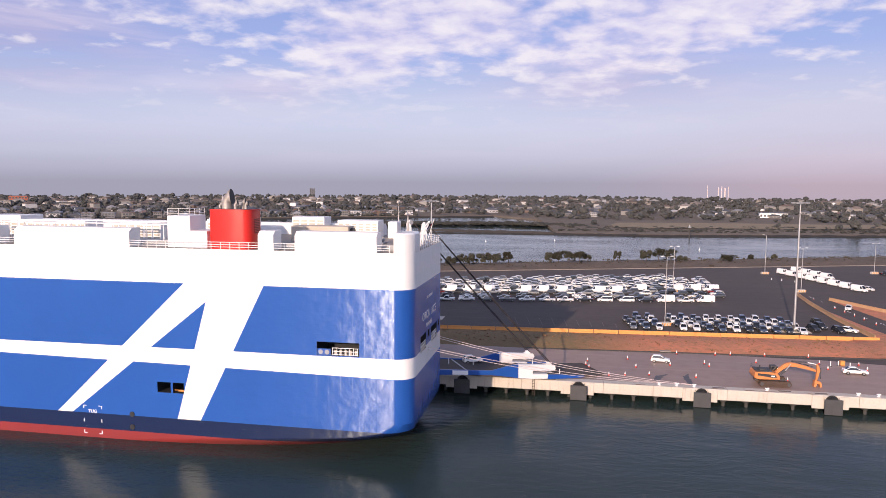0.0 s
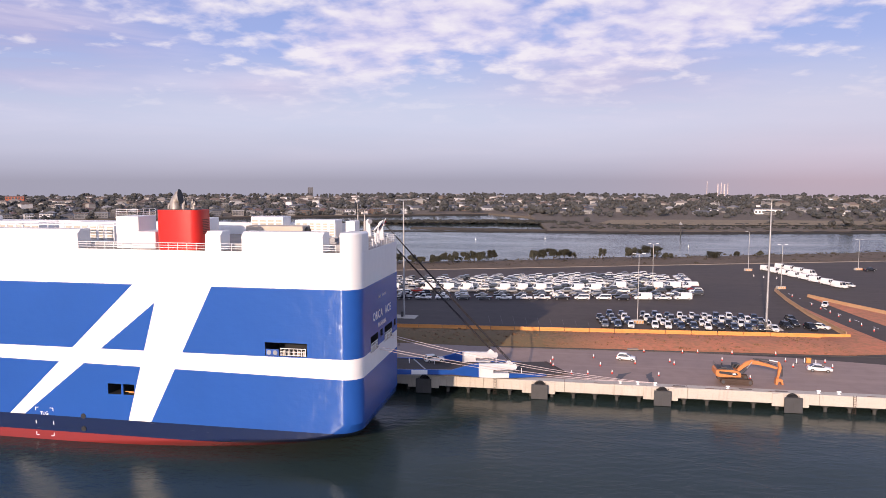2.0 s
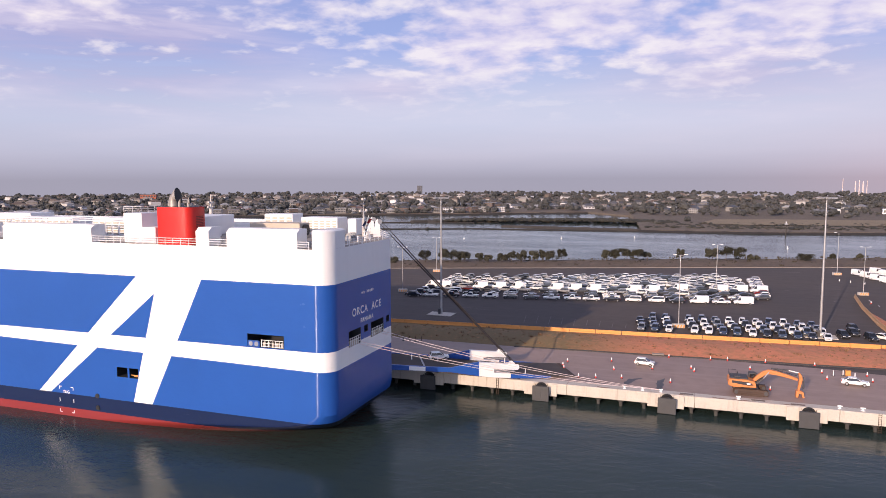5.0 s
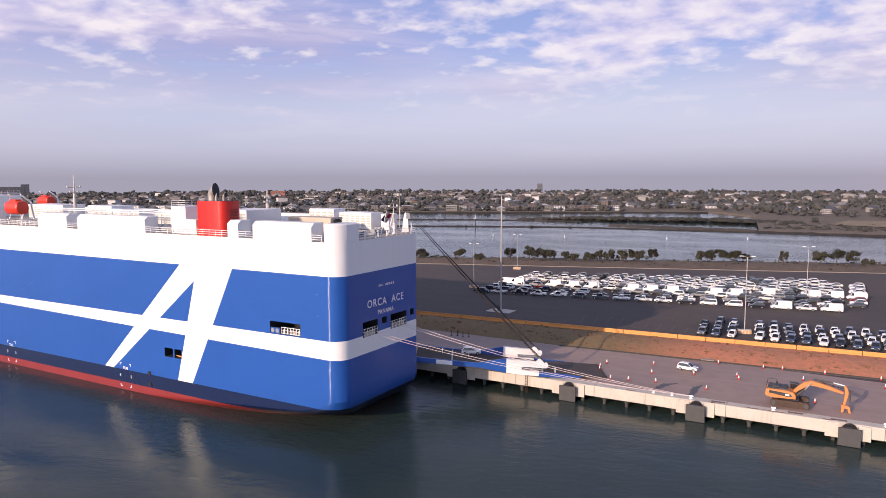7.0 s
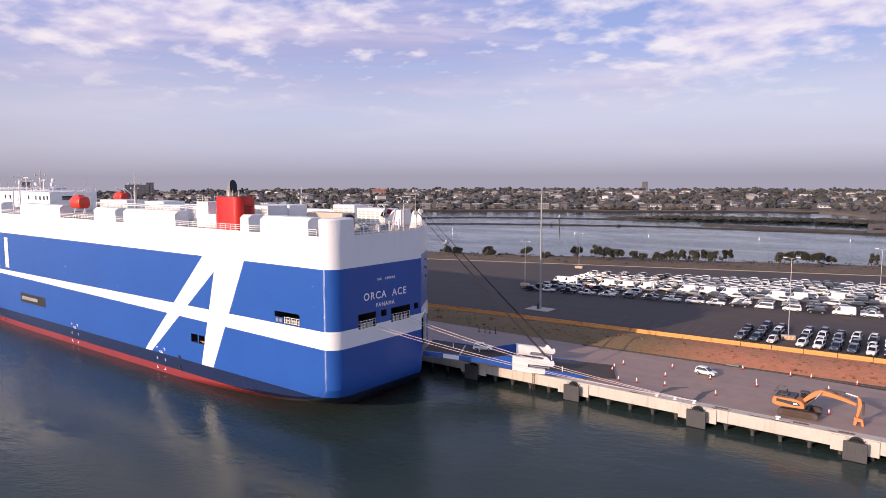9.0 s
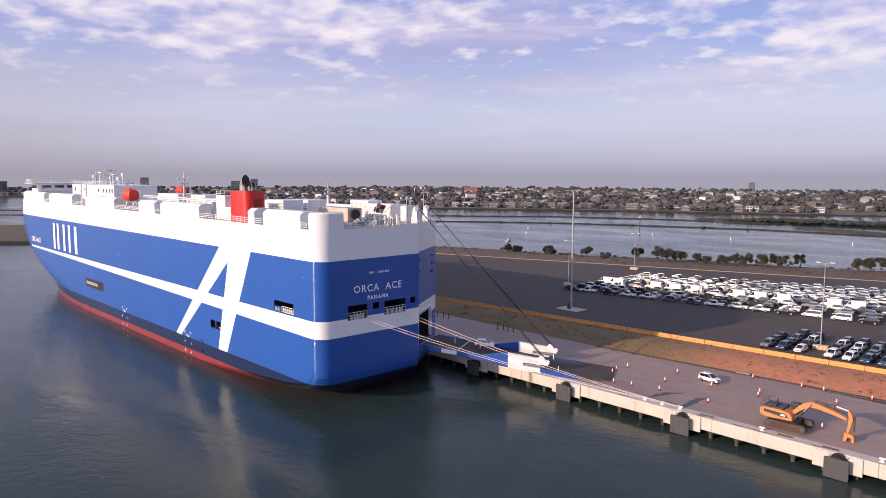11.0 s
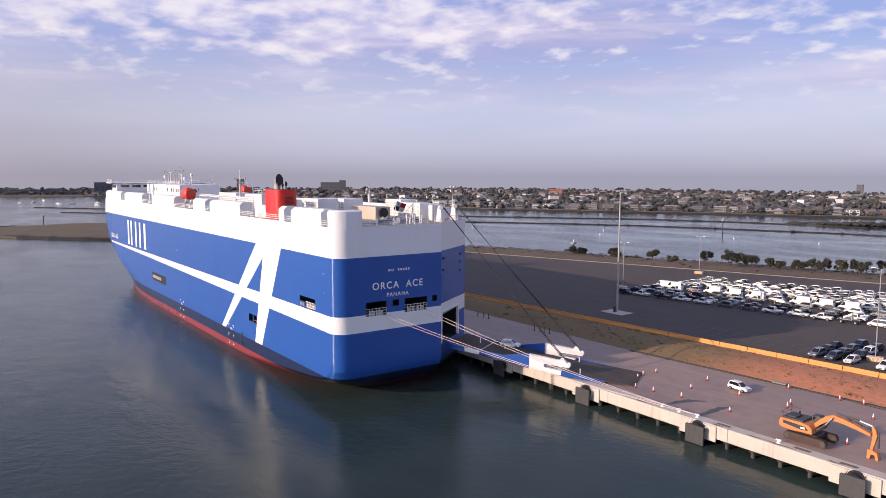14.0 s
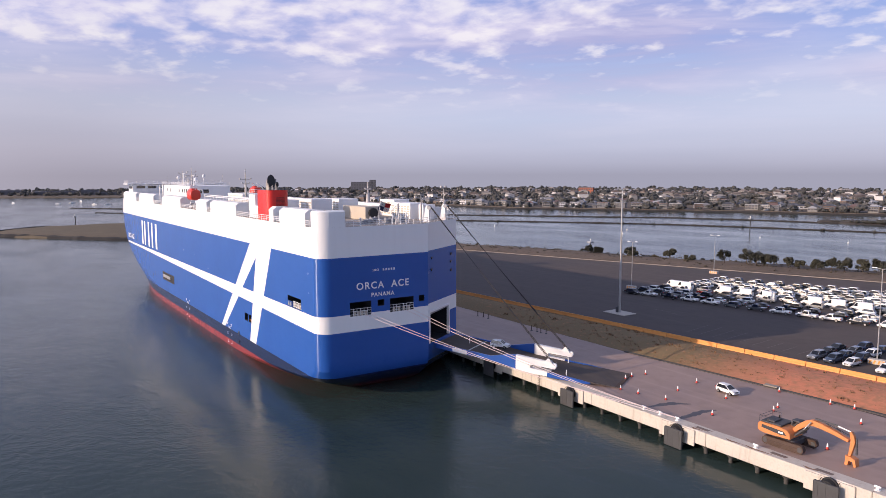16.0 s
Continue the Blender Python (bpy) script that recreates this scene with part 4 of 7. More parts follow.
def bulwark(path, thick=3.0, top=34.25, cut=0.6):
    """A hollow-looking white block that follows the side; path runs along the outer edge from aft to forward (sea on its right)."""
    bm = bmesh.new()
    prev = None
    for i, p in enumerate(path):
        a, b = Vector(path[max(0, i - 1)]), Vector(path[min(len(path) - 1, i + 1)])
        d = (b - a).normalized()
        inn = Vector((d.y, -d.x))
        p = Vector(p)
        prof = [(0.0, DECK), (0.0, top - cut), (cut * 1.3, top), (thick, top), (thick, DECK)]
        ring = [bm.verts.new((p.x + inn.x * w, p.y + inn.y * w, z)) for w, z in prof]
        if prev:
            for j in range(4):
                bm.faces.new((prev[j], ring[j], ring[j + 1], prev[j + 1]))
        else:
            bm.faces.new(ring[::-1])
        prev = ring
    bm.faces.new(prev)
    bmesh.ops.recalc_face_normals(bm, faces=bm.faces)
    return part("bulwark", bm, M_HULL, ship, "white steel bulwark block", 12)


GAPS = [(-28.2, -26.2), (-44.3, -40.9), (-68.4, -46.8), (-92.6, -89.0), (-120.0, -102.6), (-156.5, -143.8), (-187.0, -181.0)]
r0 = 2.8
aft_path = [(STERN, 105.7)] + [(STERN - r0 + r0 * math.cos(math.pi / 2 * k / 8), PORT + r0 - r0 * math.sin(math.pi / 2 * k / 8)) for k in range(1, 9)]
bulwark(aft_path, 2.6, cut=0.25)
for (a0, a1), (b0, b1) in zip(GAPS, GAPS[1:]):
    bulwark([(a0, PORT), (b1, PORT)], 3.0)
bow = [(-187.0, PORT), (-200.0, PORT)] + [(x, y) for x, y in outline(33.0) if x < -203]
bow = [p for i, p in enumerate(bow) if i == 0 or math.dist(p, bow[i - 1]) > 0.3]
half = [p for p in bow if p[1] <= MIDY + 0.1]
full = half + [(x, 2 * MIDY - y) for x, y in half[::-1][1:]]
bulwark(full, 2.0)
bulwark([(-160, STBD), (-36, STBD)], 3.0, 33.6)

# rails in the gaps and round the stern


def rail(pts, parent, height=1.1, mat=None, step=1.5, r=0.035, name="railing"):
    bm = bmesh.new()
    for a, b in zip(pts, pts[1:]):
        a, b = Vector(a), Vector(b)
        for h in (height, height * 0.66, height * 0.33):
            rod(bm, a + Vector((0, 0, h)), b + Vector((0, 0, h)), r, 5)
        n = max(1, int((b - a).length / step))
        for k in range(n + 1):
            p = a.lerp(b, k / n)
            rod(bm, p, p + Vector((0, 0, height)), r, 5)
    return part(name, bm, mat or M_WHITE, parent)


for g0, g1 in GAPS:
    rail([(g0, PORT + 0.08, DECK), (g1, PORT + 0.08, DECK)], ship, r=0.05)
    bm = bmesh.new()
    box(bm, g0, g1, PORT + 3.2, PORT + 3.3, DECK - 0.01, DECK + 0.9)
    part("kick_plate", bm, M_GREY, ship)
rail([(STERN - 0.1, 105.8, DECK), (STERN - 0.1, 123.0, DECK), (*face_point(0.0), DECK), (*face_point(FACE_L), DECK)], ship)

# funnel
fun = new("funnel")
fun.parent = ship
tagged(fun, "square red funnel with black exhaust pipes")
bm = bmesh.new()
prism(bm, [(-55.0, 101.2), (-54.6, 100.85), (-49.5, 100.85), (-48.9, 101.05), (-48.5, 101.5), (-48.3, 102.1), (-48.3, 104.7), (-48.8, 105.2), (-54.6, 105.2), (-55.0, 104.8)], "z", DECK, 37.4)
part("casing", bm, M_RED, fun, "red funnel casing", 50)
bm = bmesh.new()
prism(bm, [(-54.7, 101.4), (-48.8, 101.4), (-48.8, 104.9), (-54.7, 104.9)], "z", 37.4, 37.46)
part("casing_top", bm, M_BLACK, fun)


def exhaust(x, y, r, reach, top, tall, name="exhaust_pipe"):
    """A bent pipe whose black mouth stands almost upright and looks aft."""
    bm = bmesh.new()
    n, rings = 18, []
    zb = top - tall - reach
    for k in range(8):
        a = radians(82) * max(0, k - 1) / 6
        cx, cz = (x + reach * (1 - math.cos(a)), zb + reach * math.sin(a)) if k else (x, 37.4)
        grow = 1 + (tall / r - 1) * (max(0, k - 5) / 2) if k > 5 else 1
        ring = []
        for j in range(n):
            q = 2 * math.pi * j / n
            w, v = r * math.cos(q) * grow, r * math.sin(q)
            ring.append(bm.verts.new((cx + w * math.cos(a), y + v, cz - w * math.sin(a))))
        if rings:
            for j in range(n):
                f = bm.faces.new((rings[-1][j], rings[-1][(j + 1) % n], ring[(j + 1) % n], ring[j]))
                f.material_index = 0
        rings.append(ring)
    f = bm.faces.new(rings[-1])
    f.material_index = 1
    bmesh.ops.recalc_face_normals(bm, faces=bm.faces)
    part(name, bm, [M_SOOT, M_BLACK], fun, "exhaust pipe with a sooty black mouth", 40)


M_FUNNEL_VENT = worn("dark_red_vent", (0.20, 0.012, 0.010), 0.5, 0.1)
M_SOOT = worn("sooty_steel", (0.36, 0.33, 0.30), 0.4, 0.35, 1.5, 0.8, metal=0.35)
exhaust(-53.0, 103.0, 0.85, 1.0, 40.6, 1.35)
for px, py, r, top in ((-54.4, 103.4, 0.22, 38.6), (-51.2, 102.2, 0.26, 38.9), (-50.6, 103.6, 0.30, 39.1), (-49.6, 102.4, 0.24, 38.8)):
    exhaust(px, py, r, 0.45, top, r * 1.7)

bm = bmesh.new()
for k in range(9):
    box(bm, -48.29, -48.24, 102.5, 104.3, 33.7 + 0.26 * k, 33.86 + 0.26 * k)
part("vent_grille", bm, M_FUNNEL_VENT, fun, "dark red vent slats in the after side of the funnel")
for zz in (32.4,):
    bm = bmesh.new()
    rod(bm, (-55.1, 100.78, zz), (-48.2, 100.78, zz), 0.03, 5)
    part("hand_rail", bm, M_WHITE, fun)

# deck houses
M_LOUVRE = worn("louvre_paint", (0.50, 0.47, 0.40), 0.6, 0.1)


def house(x0, x1, y0, y1, z0, z1, mat, label, panels=0, name="deck_house"):
    bm = bmesh.new()
    box(bm, x0, x1, y0, y1, z0, z1, 0.08)
    o = part(name, bm, mat, ship, label)
    if panels:
        w = (x1 - x0) / panels
        for k in range(panels):
            bm = bmesh.new()
            for j in range(5):
                zz = z0 + 0.5 + (z1 - z0 - 0.9) * j / 5
                box(bm, x0 + w * k + 0.25, x0 + w * (k + 1) - 0.25, y0 - 0.05, y0 - 0.005, zz, zz + (z1 - z0 - 0.9) / 5 * 0.6)
            part("louvre", bm, M_LOUVRE, o)
    return o


house(-99, -84, 111, 116, DECK, 34.6, M_WHITE, "long white ventilation house with louvres", 9)
house(-79, -69.5, 111, 116, DECK, 34.6, M_WHITE, "long white ventilation house with louvres", 6)
house(-59.6, -55.6, 101.3, 106, DECK, 34.0, M_WHITE, "white machinery house")
house(-62.5, -58.6, 101.6, 106.5, DECK, 36.3, M_WHITE, "tall white stair house")
rail([(-62.4, 101.7, 36.3), (-58.7, 101.7, 36.3), (-58.7, 106.4, 36.3)], ship)
house(-62, -55, 113, 118, DECK, 35.2, M_WHITE, "white ventilation house with louvres", 4)
house(-66, -58, 121, 126, DECK, 35.0, M_WHITE, "white ventilation house with louvres", 5)
house(-43.0, -35.2, 126.4, 130.5, DECK, 34.6, M_WHITE, "white ventilation house with louvres", 6)
house(-53, -46.5, 129, 133, DECK, 35.0, M_WHITE, "white ventilation house", 4)
house(-48.5, -38.0, 117.5, 121.0, DECK, 34.0, M_BEIGE, "beige machinery casing")
house(-33.6, -31.8, 127.5, 130.5, DECK, 34.4, M_WHITE, "white deck locker")
bm = bmesh.new()
rod(bm, (-37.99, 119.2, 32.75), (-37.5, 119.2, 32.75), 1.0, 20)
part("fan_cowl", bm, M_BLACK, ship, "round black fan cowl")
house(-117.3, -111.5, 125, 128, DECK, 34.4, M_GREEN, "green deck container")
house(-140, -125, 120, 126, DECK, 34.8, M_WHITE, "white ventilation house", 8)
house(-112, -103, 118, 124, DECK, 35.0, M_WHITE, "white ventilation house", 5)

# pipe run and walkway along the port side of the deck
bm = bmesh.new()
for y, z in ((104.6, 34.7), (104.6, 35.1), (106.2, 34.7)):
    rod(bm, (-110, y, z), (-62, y, z), 0.09, 6)
for k in range(17):
    x = -110 + 3 * k
    rod(bm, (x, 104.6, DECK), (x, 104.6, 35.1), 0.08, 5)
    rod(bm, (x, 106.2, DECK), (x, 106.2, 34.7), 0.08, 5)
    rod(bm, (x, 104.6, 34.7), (x, 106.2, 34.7), 0.08, 5)
part("walkway_pipe", bm, M_WHITE, ship, "raised white walkway and pipes")

# masts


def mast(x, y, top, arms, name="mast", base=DECK, r=0.32):
    bm = bmesh.new()
    rod(bm, (x, y, base), (x, y, base + (top - base) * 0.62), r, 10, r * 0.8)
    rod(bm, (x, y, base + (top - base) * 0.62), (x, y, top), r * 0.45, 8, r * 0.2)
    o = part(name, bm, M_MAST, ship, "white steel mast with lamps")
    for h, w in arms:
        b2 = bmesh.new()
        rod(b2, (x, y - w, h), (x, y + w, h), 0.07, 6)
        rod(b2, (x - w * 0.5, y, h - 0.05), (x + w * 0.5, y, h - 0.05), 0.07, 6)
        for s in (-1, 1):
            box(b2, x - 0.2, x + 0.2, y + s * w - 0.2, y + s * w + 0.2, h, h + 0.4, 0.04)
        part("yard_arm", b2, M_MAST, o)
    return o


mast(-70.5, 135.0, 38.7, [(35.8, 0.9), (36.8, 0.7)], r=0.5)
mast(-118.4, 119.0, 42.4, [(39.2, 1.6), (38.0, 1.0)], r=0.42)
mast(-29.3, 125.5, 36.5, [(35.9, 1.3)], r=0.25)
mast(-33.0, 133.3, 37.9, [(37.8, 0.5)], r=0.12)

# wheelhouse, accommodation and bridge wings forward
house(-190, -149, 110.2, 123.5, DECK, 37.0, M_WHITE, "white accommodation block")
house(-206, -199, 101.5, 134.7, 34.2, 37.0, M_WHITE, "white wheelhouse across the full beam", name="wheelhouse")
for wx in (-186.6, -180.0, -176.3, -163.0, -158.0, -155.2, -152.6, -150.4):
    bm = bmesh.new()
    box(bm, wx - 0.42, wx + 0.42, 110.1, 110.19, 34.7, 35.9, 0.03)
    part("window", bm, M_GLASS, ship, "small dark upright window")
bm = bmesh.new()
box(bm, -148.99, -148.90, 113.6, 116.4, 34.6, 35.8, 0.03)
part("window", bm, M_GLASS, ship, "dark window")
for dx in (-188.0, -170.0, -160.5):
    bm = bmesh.new()
    box(bm, dx - 0.45, dx + 0.45, 110.12, 110.19, DECK, 33.4, 0.03)
    part("door", bm, M_GREY, ship, "grey steel door of the accommodation")
for k in range(8):
    bm = bmesh.new()
    box(bm, -198.98, -198.92, 103 + 4 * k, 106 + 4 * k, 35.6, 36.5)
    part("window", bm, M_GLASS, ship, "dark window")
for k in range(4):
    bm = bmesh.new()
    box(bm, -205.6 + 1.6 * k, -204.3 + 1.6 * k, 101.40, 101.49, 35.4, 36.5, 0.03)
    part("window", bm, M_GLASS, ship, "dark window")
bm = bmesh.new()
box(bm, -207.2, -198.4, 99.6, 136.6, 37.0, 37.35, 0.08)
part("wheelhouse_roof", bm, M_WHITE, ship, "white overhanging wheelhouse roof")
rail([(-189.8, 110.4, 37.0), (-149.2, 110.4, 37.0), (-149.2, 123.3, 37.0)], ship)
mast(-168.0, 115.8, 43.4, [(41.6, 1.4), (40.0, 2.0), (38.6, 1.0)], base=37, r=0.35)
mast(-190.0, 118.0, 42.3, [(41.2, 1.5), (39.5, 0.8)], base=37, r=0.28)
mast(-178.0, 117.0, 40.6, [(40.4, 2.6)], base=37, r=0.25)
for px, py, h in ((-176, 113, 39.6), (-172, 121, 40.2), (-156, 114, 39.0), (-187, 122, 39.0)):
    bm = bmesh.new()
    rod(bm, (px, py, 37), (px, py, h), 0.1, 6)
    bmesh.ops.create_icosphere(bm, subdivisions=2, radius=0.55, matrix=Matrix.Translation((px, py, h)) @ Matrix.Diagonal((1, 1, 1.25, 1)))
    part("radome", bm, M_WHITE, ship, "white antenna dome")


for rx, ry, rz, w in ((-176.5, 115.0, 40.9, 1.7), (-166.5, 116.0, 40.2, 1.2)):
    bm = bmesh.new()
    rod(bm, (rx, ry, 37.0), (rx, ry, rz), 0.14, 8)
    box(bm, rx - w, rx + w, ry - 0.12, ry + 0.12, rz, rz + 0.22, 0.05)
    part("radar_scanner", bm, M_WHITE, ship, "white radar scanner bar on a post")
for ax, ay, az_ in ((-188.5, 112, 40.4), (-181.5, 111.5, 39.8), (-160.0, 112, 40.6), (-152.0, 122, 41.0), (-205.0, 104, 39.4), (-200.5, 131, 39.0)):
    bm = bmesh.new()
    rod(bm, (ax, ay, 37.0), (ax, ay, az_), 0.05, 6, 0.025)
    part("whip_aerial", bm, M_GREY, ship, "slim grey whip aerial")
rail([(-206.8, 100.0, 37.35), (-198.8, 100.0, 37.35), (-198.8, 136.2, 37.35)], ship)


def lifeboat(x, y, z):
    b = new("lifeboat")
    b.parent, b.matrix_basis = ship, pose(x, y, z)
    tagged(b, "orange-red enclosed lifeboat hung in davits")
    bm = bmesh.new()
    for k, (px, s) in enumerate(((-2.9, 0.55), (-2.6, 0.86), (-1.9, 1.0), (2.1, 1.0), (2.45, 0.94), (2.55, 0.8))):
        ring = [bm.verts.new((px, 1.45 * s * math.copysign(abs(math.cos(a)) ** 0.6, math.cos(a)), 0.2 + 1.5 * s * math.copysign(abs(math.sin(a)) ** 0.75, math.sin(a)))) for a in [2 * math.pi * j / 12 for j in range(12)]]
        if k:
            for j in range(12):
                bm.faces.new((prev_ring[j], ring[j], ring[(j + 1) % 12], prev_ring[(j + 1) % 12]))
        else:
            bm.faces.new(ring[::-1])
        prev_ring = ring
    bm.faces.new(prev_ring)
    bmesh.ops.recalc_face_normals(bm, faces=bm.faces)
    part("boat_hull", bm, M_ORANGE_BOAT, b, "", 50)
    bm = bmesh.new()
    box(bm, -1.4, 1.2, -0.8, 0.8, 1.4, 2.0, 0.15)
    part("canopy", bm, M_ORANGE_BOAT, b)
    for sx in (-2.4, 2.4):
        bm = bmesh.new()
        rod(bm, (sx, 2.6, DECK - z), (sx, 1.9, 1.4), 0.22, 6)
        rod(bm, (sx, 1.9, 1.4), (sx, -0.3, 3.1), 0.2, 6)
        rod(bm, (sx, 2.2, DECK - z + 1.0), (sx, -0.8, DECK - z + 1.0), 0.14, 6)
        rod(bm, (sx, 0.0, 2.3), (sx, 0.0, 1.5), 0.05, 5)
        rod(bm, (sx, -0.6, DECK - z), (sx, 0.1, -1.1), 0.14, 6)
        part("davit", bm, M_WHITE, b, "white steel davit")


lifeboat(-114.6, 102.8, 34.8)
lifeboat(-156.2, 134.6, 34.6)
# davit cranes forward
for cx in (-150.5, -146.0):
    bm = bmesh.new()
    rod(bm, (cx, 101.4, DECK), (cx, 101.4, 37.5), 0.22, 8)
    rod(bm, (cx, 101.4, 36.2), (cx - 2.5, 101.6, 34.8), 0.15, 6)
    part("davit_crane", bm, M_WHITE, ship)

# aft deck clutter: winches, sheave posts for the ramp cables, vents


def sheave_post(u, name="ramp_post"):
    x, y = face_point(u, -1.3)
    bm = bmesh.new()
    m = pose(x, y, DECK, 0, 0, 33)
    prism_pts = [(-0.75, 0.0), (0.55, 0.0), (0.4, 2.9), (0.05, 3.3), (-0.3, 2.9)]
    vs = prism(bm, prism_pts, "y", -0.28, 0.28)
    bmesh.ops.transform(bm, matrix=m, verts=vs)
    o = part(name, bm, M_WHITE, ship, "white steel post with cable sheaves")
    b2 = bmesh.new()
    p = Vector((x, y, DECK + 2.8))
    s = Vector((-math.sin(QU), math.cos(QU), 0))
    n = Vector((math.cos(QU), math.sin(QU), 0))
    rod(b2, p + n * 0.45 - s * 0.3, p + n * 0.45 + s * 0.3, 0.42, 14)
    part("sheave", b2, M_GREY, o)
    return p + n * 0.87


P1, P2 = sheave_post(1.6), sheave_post(9.6)
for wx, wy in ((-27.5, 112.5), (-27.8, 117.5), (-29.5, 121.0), (-32, 116.5)):
    bm = bmesh.new()
    rod(bm, (wx, wy - 0.9, DECK + 0.6), (wx, wy + 0.9, DECK + 0.6), 0.3, 12)
    for s in (-0.95, 0.0, 0.95):
        rod(bm, (wx, wy + s - 0.06, DECK + 0.6), (wx, wy + s + 0.06, DECK + 0.6), 0.5, 14)
    box(bm, wx - 0.8, wx + 0.8, wy - 1.2, wy + 1.2, DECK - 0.02, DECK + 0.25, 0.04)
    part("winch", bm, M_GREY, ship, "grey mooring winch")
for wx, wy, h in ((-24.3, 109.5, 1.3), (-24.6, 116.3, 1.7), (-24.5, 118.0, 1.5), (-25.2, 119.6, 1.9), (-24.4, 113.4, 1.0), (-26, 120.6, 1.4)):
    bm = bmesh.new()
    rod(bm, (wx, wy, DECK - 0.02), (wx, wy, DECK + h), 0.11, 8)
    rod(bm, (wx, wy, DECK + h - 0.08), (wx, wy, DECK + h + 0.12), 0.26, 10, 0.12)
    part("vent_cowl", bm, M_WHITE, ship, "white mushroom vent")
bm = bmesh.new()
for a, b in (((-25.0, 117.2, DECK), (-23.6, 117.0, DECK + 3.9)), ((-23.6, 117.0, DECK + 3.9), (-24.8, 116.0, DECK + 2.4)), ((-23.6, 117.0, DECK + 3.9), (-25.4, 118.2, DECK + 0.3))):
    rod(bm, a, b, 0.12, 6)
part("stores_davit", bm, M_WHITE, ship, "white stores davit")
# ensign
M_FLAG_RED = worn("flag_red", (0.50, 0.02, 0.025), 0.8, 0.15, 4.0, 2.0)
M_FLAG_BLUE = worn("flag_navy", (0.02, 0.03, 0.11), 0.8, 0.15, 4.0, 2.0)
M_FLAG_WHITE = worn("flag_white", (0.74, 0.73, 0.72), 0.8, 0.08, 4.0, 2.0)
bm = bmesh.new()
rod(bm, (STERN - 0.5, 112.4, DECK), (STERN + 0.9, 112.4, DECK + 4.6), 0.05, 6)
part("flag_staff", bm, M_WHITE, ship)
bm = bmesh.new()
vs = [[bm.verts.new((STERN + 0.85 - 0.20 * j - 0.05 * i + 0.10 * math.sin(i * 0.9), 112.45 + 0.24 * i + 0.03 * math.sin(j + i), DECK + 4.5 - 0.26 * j - 0.10 * i + 0.004 * i * i)) for i in range(11)] for j in range(7)]
for j in range(6):
    for i in range(10):
        f = bm.faces.new((vs[j][i], vs[j][i + 1], vs[j + 1][i + 1], vs[j + 1][i]))
        f.material_index = (0 if i >= 5 else 1) if j < 3 else (2 if i < 5 else 1)
for cx, cz, m in ((2, 1, 2), (7, 4, 0)):
    a, b, c, d = (vs[cz + q][cx + p].co + Vector((0.012, 0, 0)) for p, q in ((0, 0), (1, 0), (1, 1), (0, 1)))
    f = bm.faces.new([bm.verts.new(a.lerp(c, 0.15)), bm.verts.new(b.lerp(d, 0.15)), bm.verts.new(c.lerp(a, 0.15)), bm.verts.new(d.lerp(b, 0.15))])
    f.material_index = m
part("ensign", bm, [M_FLAG_RED, M_FLAG_WHITE, M_FLAG_BLUE], ship, "quartered red, white and navy flag")

# ---- stern ramp ----
RA = 28.5
ramp = thing("stern_ramp", (-26.6, 130.3, 0), RA, "lowered steel stern ramp with blue sides and white blocks", "ramp")


def ramp_z(s):
    return lerp_table(s, [(-0.5, 7.3), (4.5, 6.75), (9.7, 6.05), (16.8, 5.1), (25, 4.2), (36, 3.42)])


bm = bmesh.new()
sta = [(-0.5, 4.3), (4.5, 4.35), (9.7, 4.5), (16.8, 4.7), (25, 4.7)]
prev = None
for s, w in sta:
    z = ramp_z(s)
    ring = [bm.verts.new((s, y, zz)) for y, zz in ((-w, z), (w, z), (w, z - 0.9), (-w, z - 0.9))]
    if prev:
        for j in range(4):
            bm.faces.new((prev[j], ring[j], ring[(j + 1) % 4], prev[(j + 1) % 4]))
    else:
        bm.faces.new(ring)
    prev = ring
bm.faces.new(prev[::-1])
bmesh.ops.recalc_face_normals(bm, faces=bm.faces)
part("ramp_deck", bm, M_ROAD, ramp, "dark non-slip ramp deck")
bm = bmesh.new()
prev = None
for s, w in ((25, 4.7), (30, 5.0), (36, 4.9)):
    z = ramp_z(s) + 0.015
    ring = [bm.verts.new((s, y, zz)) for y, zz in ((-w, z), (w, z), (w, z - 0.25 if s < 36 else z - 0.06), (-w, z - 0.25 if s < 36 else z - 0.06))]
    if prev:
        for j in range(4):
            bm.faces.new((prev[j], ring[j], ring[(j + 1) % 4], prev[(j + 1) % 4]))
    else:
        bm.faces.new(ring)
    prev = ring
bm.faces.new(prev[::-1])
bmesh.ops.recalc_face_normals(bm, faces=bm.faces)
part("ramp_flap", bm, M_ROAD, ramp, "dark end flap lying on the quay")
bm = bmesh.new()
box(bm, 35.3, 36.05, -4.9, 4.9, 3.42, 3.50, 0.02)
part("flap_edge", bm, M_TRACK, ramp, "bare steel edge of the flap")
